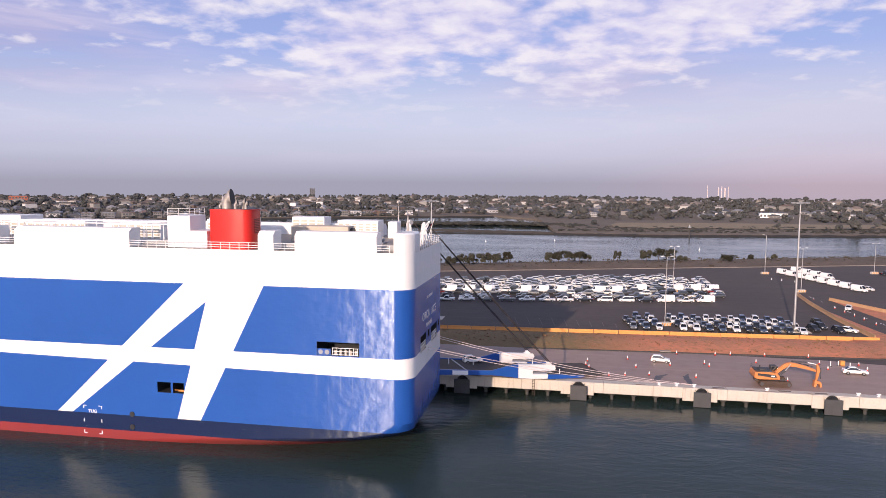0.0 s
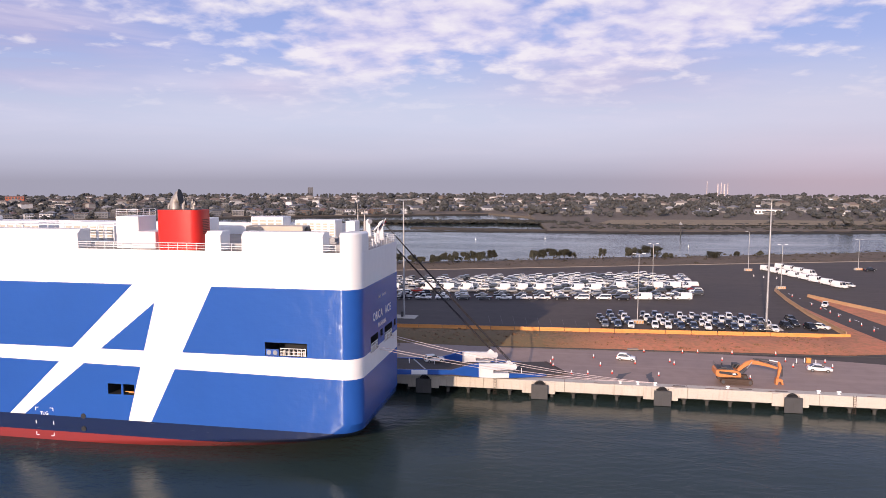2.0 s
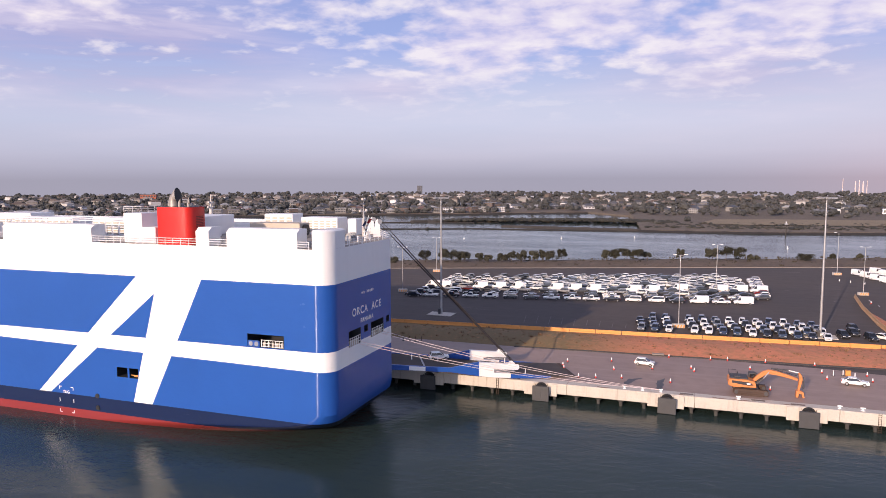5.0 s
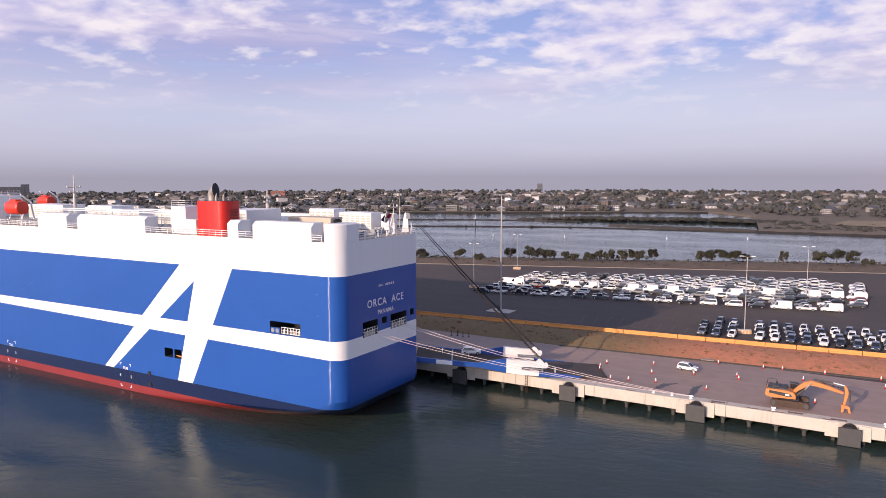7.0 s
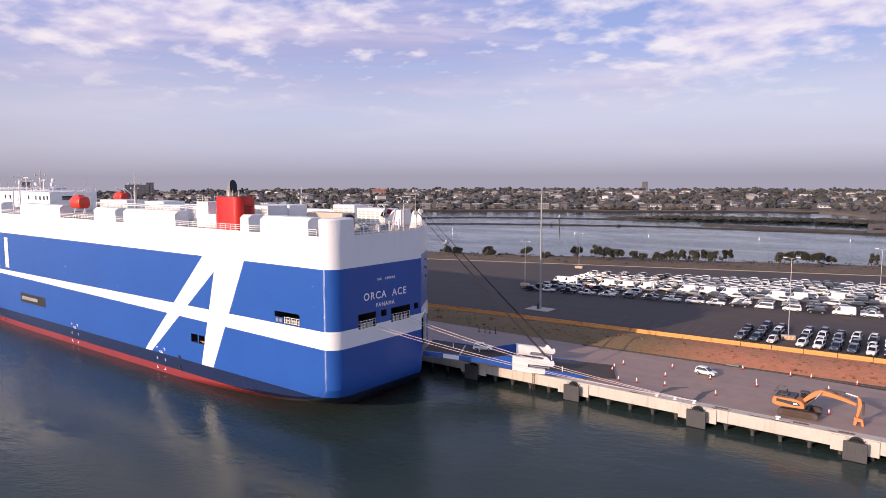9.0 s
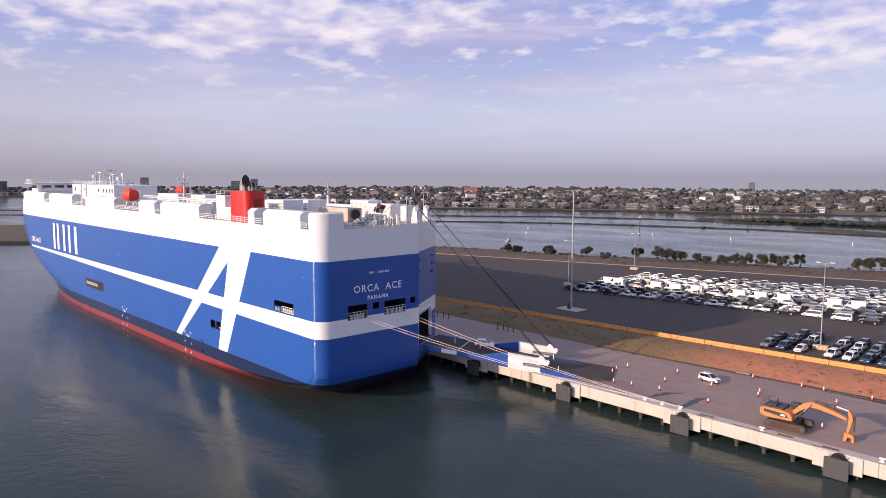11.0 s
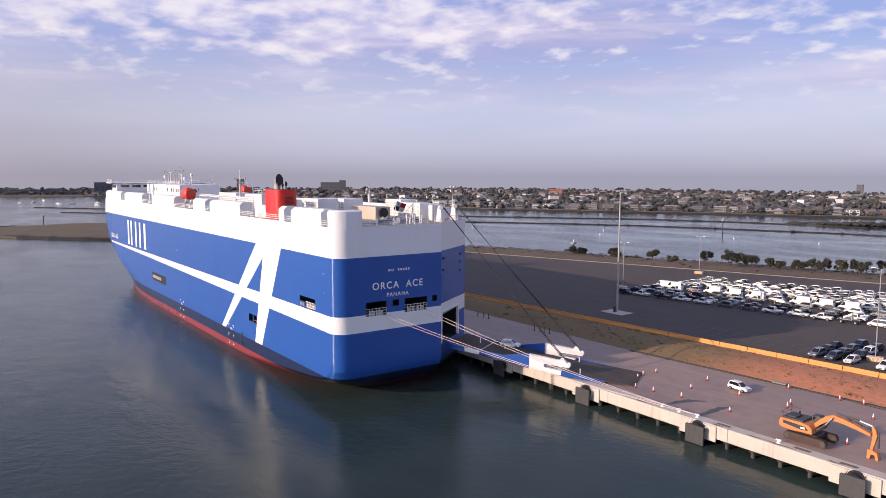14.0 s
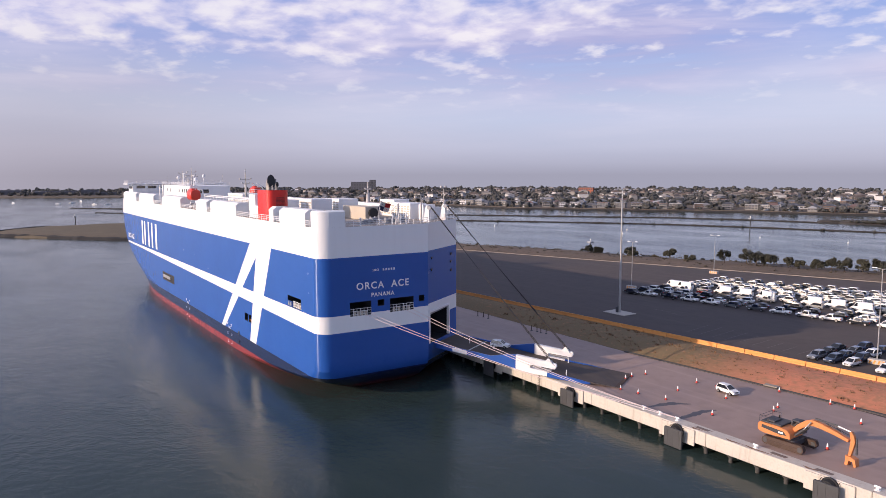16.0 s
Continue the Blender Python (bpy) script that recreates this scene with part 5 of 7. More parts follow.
for sy in (-1, 1):
    bm = bmesh.new()
    pts = [(-0.5, 6.4), (11.4, 5.35), (16.8, 4.35), (16.8, 7.1), (15.0, 6.85), (11.4, 6.2), (-0.5, 7.36)]
    prism(bm, pts, "y", sy * 4.52, sy * 4.95)
    part("side_beam", bm, M_BLUE, ramp, "blue side beam")
    bm = bmesh.new()
    prism(bm, [(3.4, 6.1), (3.4, 6.9), (6.5, 6.62), (6.5, 5.82)], "y", sy * 4.97 - 0.018, sy * 4.97 + 0.018)
    part("side_panel", bm, M_WHITE, ramp, "white side panel")
    bm = bmesh.new()
    pts = [(16.8, 4.4), (16.8, 7.1), (22.4, 6.55), (23.0, 6.8), (23.6, 6.8), (24.0, 6.2), (24.7, 5.8), (24.4, 5.3), (19.7, 5.6), (19.7, 4.95), (23.0, 4.65), (22.9, 3.8), (19.9, 4.0)]
    prism(bm, pts, "y", sy * 4.45 if sy > 0 else -5.25, sy * 5.25 if sy > 0 else -4.45)
    part("lifting_block", bm, M_WHITE, ramp, "white steel lifting block")
    bm = bmesh.new()
    rod(bm, (20.0, sy * 4.9, 5.25), (23.6, sy * 4.9, 5.0), 0.13, 10)
    rod(bm, (23.6, sy * 4.6, 5.0), (23.6, sy * 5.2, 5.0), 0.2, 10)
    part("folding_ram", bm, M_GREY, ramp, "grey folding ram")
    bm = bmesh.new()
    prism(bm, [(22.95, 3.7), (22.95, 4.6), (28.3, 4.1), (31.0, 3.7), (31.0, 3.42), (28.3, 3.42)], "y", sy * 4.95, sy * 5.2)
    part("flap_side", bm, M_BLUE, ramp)
    for k, s in enumerate((23.3, 24.5)):
        bm = bmesh.new()
        rod(bm, (s - 0.2, sy * 4.65, 6.75 - 0.75 * k), (s - 0.2, sy * 5.05, 6.75 - 0.75 * k), 0.36, 14)
        part("sheave", bm, M_WHITE, ramp)
for s, y in ((4.5, 0.5), (9.7, 0.8), (24.0, 3.9), (26.2, -3.9)):
    bm = bmesh.new()
    rod(bm, (s, y, ramp_z(s)), (s, y, ramp_z(s) + 1.0), 0.09, 8)
    part("delineator", bm, M_CONEW, ramp)
bm = bmesh.new()
box(bm, 6.3, 6.6, -4.4, 4.4, ramp_z(6.45), ramp_z(6.45) + 0.05)
part("hinge_strip", bm, M_GALV, ramp, "pale hinge strip across the ramp")
RM = pose(-26.6, 130.3, 0, 0, 0, RA)


def strand(name, a, b, sag, r, mat, label, category, n=14):
    bm = bmesh.new()
    a, b = Vector(a), Vector(b)
    pts = [a.lerp(b, k / n) - Vector((0, 0, sag * 4 * (k / n) * (1 - k / n))) for k in range(n + 1)]
    d = (b - a).normalized()
    u = d.orthogonal().normalized()
    w = d.cross(u)
    prev = None
    for p in pts:
        ring = [bm.verts.new(p + u * r * math.cos(k * math.pi / 3) + w * r * math.sin(k * math.pi / 3)) for k in range(6)]
        if prev:
            for k in range(6):
                bm.faces.new((prev[k], prev[(k + 1) % 6], ring[(k + 1) % 6], ring[k]))
        else:
            bm.faces.new(ring[::-1])
        prev = ring
    bm.faces.new(prev)
    bmesh.ops.recalc_face_normals(bm, faces=bm.faces)
    return tagged(new(name, finish(bm, name, mat, 60)), label, category, "")


side = Vector((-math.sin(QU), math.cos(QU), 0))
for P, sy in ((P1, -1), (P2, 1)):
    for k, u in enumerate((23.1, 23.5, 23.9, 24.3)):
        end = RM @ Vector((u, sy * 4.85 + 0.1 * (k % 2), 6.95 - 0.25 * k))
        tagged(strand("ramp_cable", P + side * (0.3 - 0.2 * k), end, 0.2, 0.045, M_CABLE, "dark steel cable holding the stern ramp", "cable"), group="cables of the ramp")
for y0, z0, ex in ((109.4, 15.2, 17.0), (110.6, 15.2, 23.4), (118.0, 15.2, 20.4), (119.3, 15.2, 23.8)):
    tagged(strand("mooring_line", (STERN + 0.05, y0, z0), (ex, QUAY_Y + 1.0, 3.72), 1.0, 0.048, M_ROPE, "pale pink mooring line from stern to quay", "rope"), group="stern mooring lines")

# ---- lighting masts and poles of the yard ----


def high_mast(x, y, top=36.9):
    m = thing("lighting_mast", (x, y, YARD_Z), 0, "tall grey steel lighting mast on a concrete pad", "light mast", "tall masts of the yard")
    bm = bmesh.new()
    box(bm, -3.6, 3.6, -2.4, 2.4, 0.0, 0.16, 0.04)
    part("pad", bm, M_CONC, m, "pale concrete pad")
    bm = bmesh.new()
    rod(bm, (0, 0, 0.1), (0, 0, top - YARD_Z - 0.4), 0.32, 14, 0.16)
    part("pole", bm, M_GALV, m, "", 40)
    bm = bmesh.new()
    box(bm, -0.75, -0.1, -0.8, -0.3, 0.16, 1.7, 0.05)
    part("switch_box", bm, M_TRIM, m)
    bm = bmesh.new()
    for k in range(12):
        a0, a1 = 2 * math.pi * k / 12, 2 * math.pi * (k + 1) / 12
        for r, z in ((1.0, -0.5), (1.5, -0.2)):
            rod(bm, (r * math.cos(a0), r * math.sin(a0), top - YARD_Z + z), (r * math.cos(a1), r * math.sin(a1), top - YARD_Z + z), 0.06, 5)
        if k % 3 == 0:
            rod(bm, (0, 0, top - YARD_Z - 0.4), (1.5 * math.cos(a0), 1.5 * math.sin(a0), top - YARD_Z - 0.2), 0.06, 5)
    part("head_ring", bm, M_GALV, m)
    for k in range(6):
        a = 2 * math.pi * k / 6
        bm = bmesh.new()
        box(bm, -0.5, 0.5, -0.3, 0.3, -0.18, 0.12, 0.05, pose(1.75 * math.cos(a), 1.75 * math.sin(a), top - YARD_Z - 0.3, 0, 0, math.degrees(a)))
        part("floodlight", bm, M_GREY, m)


high_mast(-38.4, 193.0)
high_mast(57.5, 195.2, 37.4)


def lamp_post(x, y, h, arms=2, turn=0.0):
    m = thing("lamp_post", (x, y, YARD_Z), turn, "slim pale lamp post on a striped concrete block", "lamp post", "lamp posts of the yard")
    bm = bmesh.new()
    box(bm, -1.5, 1.5, -0.75, 0.75, 0.0, 0.95, 0.08)
    part("block", bm, M_CONC, m, "concrete block")
    for k in range(4):
        bm = bmesh.new()
        vs = [(-1.35 + 0.75 * k, 0.12), (-1.0 + 0.75 * k, 0.12), (-0.75 + 0.75 * k, 0.84), (-1.1 + 0.75 * k, 0.84)]
        prism(bm, vs, "y", -0.775, -0.752)
        part("stripe", bm, M_YELLOW, m, "orange warning stripe")
    bm = bmesh.new()
    rod(bm, (0, 0, 0.9), (0, 0, h), 0.13, 8, 0.08)
    part("pole", bm, M_GALV, m)
    for k in range(arms):
        s = 1 if k % 2 else -1
        bm = bmesh.new()
        rod(bm, (0, 0, h), (s * 1.1, 0, h + 0.25), 0.05, 6)
        part("arm", bm, M_GALV, m)
        bm = bmesh.new()
        box(bm, s * 1.35 - 0.45, s * 1.35 + 0.45, -0.18, 0.18, h + 0.18, h + 0.34, 0.05)
        part("lamp_head", bm, M_CONEW, m)


for x, y, h, n in ((25.2, 195.5, 18.5, 2), (35.5, 257.0, 16.0, 2), (81.2, 319.0, 16.5, 1), (80.4, 267.5, 15.5, 2), (-64.5, 226.8, 15.0, 2), (-71.5, 279.0, 14.0, 2), (128, 330, 13, 2)):
    lamp_post(x, y, h, n, 15)

# ---- orange concrete barriers ----


def barrier_run(pts, seg, label, height=1.0, mat=None, broad=0.62):
    b = thing("barrier", label=label, category="barrier")
    made = None
    for (x0, y0), (x1, y1) in zip(pts, pts[1:]):
        d = math.hypot(x1 - x0, y1 - y0)
        n = max(1, round(d / seg))
        ang = math.degrees(math.atan2(y1 - y0, x1 - x0))
        for k in range(n):
            t = (k + 0.5) / n
            if made is None:
                bm = bmesh.new()
                w, l = broad, seg / 2 - 0.05
                prism(bm, [(-w / 2, 0), (w / 2, 0), (w / 2 - 0.05, 0.25), (0.13, 0.45), (0.1, height), (-0.1, height), (-0.13, 0.45), (-w / 2 + 0.05, 0.25)], "x", -l, l)
                me = finish(bm, "barrier_unit", mat or M_YELLOW)
                made = me
            o = new("barrier_unit", made)
            o.parent = b
            o.matrix_basis = pose(x0 + (x1 - x0) * t, y0 + (y1 - y0) * t, YARD_Z + 0.02, 0, 0, ang + 0.5 * math.sin(k * 2.3))
    return b


barrier_run([(-330, barrier_y(-330)), (74.5, barrier_y(74.5))], 6.2, "long row of orange concrete barriers along the yard", 0.95)
barrier_run([(74.3, 188.5), (73.8, 214), (75.0, 240), (77.0, 262)], 4.2, "row of dusty orange barriers beside the road", 1.1, M_BARRIER)
barrier_run([(84.0, 250), (90.2, 235), (96.7, 221), (113, 204)], 4.2, "row of faded orange barriers on the far side of the road", 1.0, M_BARRIER)

# painted bay lines near the barriers
for k in range(9):
    x, long = -14.5 + 3.35 * k, min(11.0, 13.5 - 1.0 * k)
    bm = bmesh.new()
    box(bm, -0.06, 0.06, -long / 2, long / 2, 0, 0.006)
    o = structure("bay_line", bm, M_FADED, "faded white parking bay line on asphalt", "road marking")
    o.matrix_basis = pose(x, 189.3 + 0.06 * x + long / 2, YARD_Z + 0.005, 0, 0, 9.5 - 0.9 * k)
for x, y, w, a in ((-34, 205, 5, 4), (-30, 204, 3, 2), (-88, 250, 7, 8), (-100, 262, 4, 5), (66, 322, 7, 20), (60, 324, 4, 18), (70, 252, 3, 60), (58, 270, 3, 50), (50, 345, 9, 18)):
    bm = bmesh.new()
    box(bm, -w / 2, w / 2, -0.09, 0.09, 0, 0.006)
    o = structure("bay_line", bm, M_FADED, "faded white paint line on asphalt", "road marking")
    o.matrix_basis = pose(x, y, YARD_Z + 0.005, 0, 0, a)

# ---- vehicles ----
SHAPES = {
    # length, width, lower outline (x, z), cabin: belt rear x, belt front x, roof rear x, roof front x, belt z, roof z, wheel x, wheel radius
    "suv": (4.6, 1.84, [(-2.28, 0.45), (-2.3, 0.95), (-2.15, 1.08), (0.95, 1.06), (2.0, 0.92), (2.3, 0.70), (2.25, 0.38), (-2.2, 0.36)], (-2.14, 1.15, -1.72, 0.20, 1.00, 1.73), (-1.4, 1.42), 0.36),
    "hatch": (4.0, 1.72, [(-1.95, 0.40), (-2.0, 0.85), (-1.85, 0.98), (0.9, 0.96), (1.75, 0.82), (2.0, 0.60), (1.95, 0.32), (-1.9, 0.30)], (-1.88, 1.12, -1.50, 0.05, 0.92, 1.55), (-1.22, 1.28), 0.31),
    "sedan": (4.65, 1.80, [(-2.3, 0.42), (-2.33, 0.85), (-2.2, 1.0), (-1.3, 1.02), (0.95, 0.96), (2.0, 0.82), (2.33, 0.62), (2.28, 0.32), (-2.25, 0.30)], (-1.95, 1.15, -1.05, 0.10, 0.95, 1.50), (-1.42, 1.42), 0.33),
    "pickup": (5.3, 1.86, [(-2.65, 0.55), (-2.65, 1.05), (-0.55, 1.05), (1.15, 1.08), (2.35, 1.0), (2.65, 0.80), (2.6, 0.45), (-2.6, 0.48)], (-0.85, 1.25, -0.65, 0.42, 1.03, 1.84), (-1.65, 1.65), 0.39),
    "van": (5.6, 2.0, [(-2.78, 0.45), (-2.8, 1.25), (-2.7, 1.3), (1.75, 1.3), (2.45, 1.05), (2.8, 0.8), (2.75, 0.4), (-2.7, 0.40)], (-2.74, 2.1, -2.68, 1.15, 1.28, 2.45), (-1.75, 1.85), 0.36),
    "minivan": (4.9, 1.9, [(-2.4, 0.42), (-2.45, 1.05), (-2.35, 1.15), (1.35, 1.12), (2.1, 0.95), (2.45, 0.72), (2.4, 0.36), (-2.35, 0.36)], (-2.33, 1.65, -2.2, 0.85, 1.1, 1.92), (-1.55, 1.6), 0.34),
}
NAMES = {"suv": ("suv", "suv"), "hatch": ("hatchback_car", "car"), "sedan": ("sedan_car", "car"), "pickup": ("pickup_truck", "pickup"), "van": ("panel_van", "van"), "minivan": ("passenger_van", "van")}
CARMESH = {}


def frustum(bm, x0, x1, w0, z0, x2, x3, w1, z1, mat=0):
    a = [bm.verts.new(p) for p in ((x0, -w0, z0), (x1, -w0, z0), (x1, w0, z0), (x0, w0, z0))]
    b = [bm.verts.new(p) for p in ((x2, -w1, z1), (x3, -w1, z1), (x3, w1, z1), (x2, w1, z1))]
    fs = [bm.faces.new(b)]
    for i in range(4):
        fs.append(bm.faces.new((a[i], a[(i + 1) % 4], b[(i + 1) % 4], b[i])))
    for f in fs:
        f.material_index = mat
    return fs


def car_meshes(kind):
    if kind in CARMESH:
        return CARMESH[kind]
    length, width, low, (b0, b1, r0, r1, zb, zr), wheels, wr = SHAPES[kind]
    bm = bmesh.new()
    prism(bm, low, "y", -width / 2, width / 2)
    bmesh.ops.bevel(bm, geom=[e for e in bm.edges if abs(e.verts[0].co.y - e.verts[1].co.y) < 0.01], offset=0.13, segments=2, affect="EDGES")
    frustum(bm, b0, b1, width / 2 - 0.08, zb - 0.06, r0, r1, width / 2 - 0.24, zr)
    edges = [e for e in bm.edges if min(v.co.z for v in e.verts) > zr - 0.02]
    bmesh.ops.bevel(bm, geom=edges, offset=0.08, segments=2, affect="EDGES")
    if kind == "pickup":
        box(bm, -2.55, -0.78, -0.76, 0.76, 1.02, 1.09)
    bmesh.ops.recalc_face_normals(bm, faces=bm.faces)
    body = finish(bm, "body", M_CAR, 35)
    out = {"body": body, "glass": []}
    t0, t1 = 0.10, 0.86
    e = 0.014

    def edge(t, rear):
        return (b0 + (r0 - b0) * t) if rear else (b1 + (r1 - b1) * t)

    def wid(t):
        return width / 2 - 0.08 + (-0.16) * t

    def zz(t):
        return zb - 0.06 + (zr - zb + 0.06) * t
    # windscreen, rear window, side windows as thin proud panes
    def pane(name, quad, push):
        bm = bmesh.new()
        f0 = [bm.verts.new(Vector(p) + Vector(push)) for p in quad]
        f1 = [bm.verts.new(Vector(p) - Vector(push)) for p in quad]
        bm.faces.new(f0)
        bm.faces.new(f1[::-1])
        for i in range(4):
            bm.faces.new((f0[i], f1[i], f1[(i + 1) % 4], f0[(i + 1) % 4]))
        bmesh.ops.recalc_face_normals(bm, faces=bm.faces)
        out["glass"].append((name, finish(bm, name, M_GLASS)))
    k = 0.12
    pane("windscreen", [(edge(t0, 0), -wid(t0) + k, zz(t0)), (edge(t0, 0), wid(t0) - k, zz(t0)), (edge(t1, 0), wid(t1) - k, zz(t1)), (edge(t1, 0), -wid(t1) + k, zz(t1))], (e, 0, e))
    if kind == "van":
        for s in (-1, 1):
            pane("rear_window", [(-2.72, s * 0.12, 1.5), (-2.72, s * 0.72, 1.5), (-2.70, s * 0.70, 2.05), (-2.70, s * 0.12, 2.05)], (-0.03, 0, 0))
    else:
        pane("rear_window", [(edge(t0, 1), -wid(t0) + k, zz(t0)), (edge(t0, 1), wid(t0) - k, zz(t0)), (edge(t1, 1), wid(t1) - k, zz(t1)), (edge(t1, 1), -wid(t1) + k, zz(t1))], (-e, 0, e))
    for s in (-1, 1):
        xr0 = edge(t0, 1) + 0.12 if kind != "van" else b1 - 1.25
        xr1 = edge(t1, 1) + 0.12 if kind != "van" else b1 - 1.25
        pane("side_window", [(xr0, s * wid(t0), zz(t0)), (edge(t0, 0) - 0.12, s * wid(t0), zz(t0)), (edge(t1, 0) - 0.10, s * wid(t1), zz(t1)), (xr1, s * wid(t1), zz(t1))], (0, s * e, 0))
    bm = bmesh.new()
    rod(bm, (0, -0.11, 0), (0, 0.11, 0), wr, 14, None, 0)
    for s in (-1, 1):
        rod(bm, (0, s * 0.112, 0), (0, s * 0.125, 0), wr * 0.62, 10, None, 1)
    out["wheel"] = finish(bm, "wheel", [M_TYRE, M_RIM], 40)
    out["spots"] = [(wx, s * (width / 2 - 0.1), wr) for wx in wheels for s in (-1, 1)]
    bm = bmesh.new()
    box(bm, -0.14, 0.08, -0.24, 0.24, -0.08, 0.08, 0.03)
    out["head"] = finish(bm, "headlight", M_LAMP_W)
    bm = bmesh.new()
    box(bm, -0.05, 0.1, -0.14, 0.14, -0.12, 0.12, 0.03)
    out["tail"] = finish(bm, "tail_light", M_LAMP_RED)
    fx = max(p[0] for p in low)
    rx = min(p[0] for p in low)
    bm = bmesh.new()
    box(bm, -0.05, 0.05, -0.42, 0.42, -0.13, 0.13, 0.03)
    out["grille"] = finish(bm, "grille", M_TRIM)
    out["lights"] = [("grille", out["grille"], (fx - 0.03, 0.0, 0.58))] + [("headlight", out["head"], (fx - 0.12, s * (width / 2 - 0.3), 0.74 if kind != "pickup" else 0.86)) for s in (-1, 1)] + [("tail_light", out["tail"], (rx + 0.0, s * (width / 2 - 0.2), 0.86)) for s in (-1, 1)]
    meshes = [body, *(me for _, me in out["glass"])]
    half = length / 2
    for me in meshes:
        for v in me.vertices:
            q = max(0.0, abs(v.co.x) / half - 0.55) / 0.45
            v.co.y *= 1 - (0.13 if kind != "van" else 0.06) * q ** 1.6
    out["lights"] = [(nm, me, (p[0] * 0.985, p[1] * 0.90, p[2])) for nm, me, p in out["lights"]]
    CARMESH[kind] = out
    return out


def vehicle(kind, paint, at, heading, label, group="", lights=True):
    name, category = NAMES[kind]
    mesh = car_meshes(kind)
    key = (kind, paint.name)
    if key not in CARMESH:
        me = mesh["body"].copy()
        me.materials[0] = paint
        CARMESH[key] = me
    v = thing(name, at, heading, label, category, group)

    def add(nm, me, m):
        o = new(nm, me)
        o.parent, o.matrix_basis = v, m
        return o
    add("body", CARMESH[key], Matrix())
    for nm, me in mesh["glass"]:
        add(nm, me, Matrix())
    for p in mesh["spots"]:
        add("wheel", mesh["wheel"], pose(*p))
    if lights:
        for nm, me, p in mesh["lights"]:
            add(nm, me, pose(*p))
    return v


M_CAR_BACK = paint_random("mostly_white_car_paint", [(0.0, (0.72, 0.72, 0.72)), (0.62, (0.33, 0.34, 0.36)), (0.78, (0.04, 0.05, 0.06))])
M_CAR_FRONT = paint_random("mostly_dark_car_paint", [(0.0, (0.78, 0.78, 0.77)), (0.24, (0.07, 0.075, 0.085)), (0.46, (0.018, 0.022, 0.028)), (0.84, (0.28, 0.29, 0.30)), (0.96, (0.20, 0.02, 0.02))])
M_CAR_DARK = worn("dark_car_paint", (0.022, 0.026, 0.034), 0.25, 0.1, relief=0.02)
rng = random.Random(7)
LOT = "cars of the main storage block"
SHIFT = [0.0] + [rng.uniform(-2.7, 2.7) for _ in range(30)]
M_CAR_FIRST = paint_random("mixed_new_car_paint", [(0.0, (0.80, 0.80, 0.79)), (0.52, (0.02, 0.024, 0.03)), (0.72, (0.36, 0.36, 0.36)), (0.84, (0.10, 0.11, 0.12))])
for i in range(18):
    x = -58.0 + 6.3 * i
    y0, y1 = 229.3 + 0.17 * x, 284.0 + 0.33 * x
    van_row = 4 if i < 13 else 5
    rows_y = [y0 + 5.0 * j for j in range(van_row + 1)]
    back = max(3, round((y1 - rows_y[-1] - 5.0) / 3.2))
    rows_y += [rows_y[-1] + 5.0 + (y1 - rows_y[-1] - 5.0) * j / back for j in range(back + 1)]
    n = len(rows_y)
    for j, yy in enumerate(rows_y):
        if i == 17 and j in (0, 1) or (i >= 16 and j > n - 4):
            continue
        if rng.random() < 0.02:
            continue
        if j == 0:
            kind = "minivan" if i in (11, 12) else "van" if i in (14, 16) else rng.choice(["pickup", "pickup", "suv", "pickup"])
        elif j == van_row:
            kind = "van" if i % 4 != 2 else "suv"
        elif j < van_row:
            kind = rng.choice(["suv", "pickup", "sedan", "suv"])
        else:
            kind = rng.choice(["suv", "suv", "hatch", "suv", "sedan"])
        paint = M_CAR_WHITE if kind in ("van", "minivan") else M_CAR_FIRST if j == 0 else (M_CAR_FRONT if j < van_row else M_CAR_BACK)
        xx = x + SHIFT[j] if 0 < i < 17 else x
        word = {"van": "white panel van", "pickup": "dual-cab pickup", "suv": "new suv", "sedan": "new sedan", "hatch": "new hatchback", "minivan": "white passenger van"}[kind]
        vehicle(kind, paint, (xx + rng.uniform(-0.35, 0.35), yy + 0.25 * (xx - x) + rng.uniform(-0.25, 0.25), YARD_Z), 188 + rng.uniform(-2, 2), word + " parked in close rows on dark asphalt", LOT, j < 2)

SMALL = "cars of the small storage block"
cols = [16.6, 19.9, 23.2] + [29.3 + 3.3 * k for k in range(10)]
for i, x in enumerate(cols):
    for j in range(4):
        if i < 1 and j == 3:
            continue
        yy = 189.0 + 0.05 * x + 4.85 * j
        kind = rng.choice(["suv", "suv", "sedan", "suv", "hatch"])
        vehicle(kind, M_CAR_MIX, (x - 0.11 * (yy - 189) + rng.uniform(-0.12, 0.12), yy, YARD_Z), -93 + rng.uniform(-1.5, 1.5), "new car parked nose out behind the barriers", SMALL)
for x, y in ((62.5, 196), (65.2, 199.5), (68.2, 195), (66.2, 205)):
    vehicle("suv", M_CAR_DARK, (x, y, YARD_Z), -78, "dark new car parked near the lighting mast", SMALL)
vehicle("sedan", M_CAR_WHITE, (71.0, 196.5, YARD_Z), -40, "white sedan parked beside the barriers", SMALL)

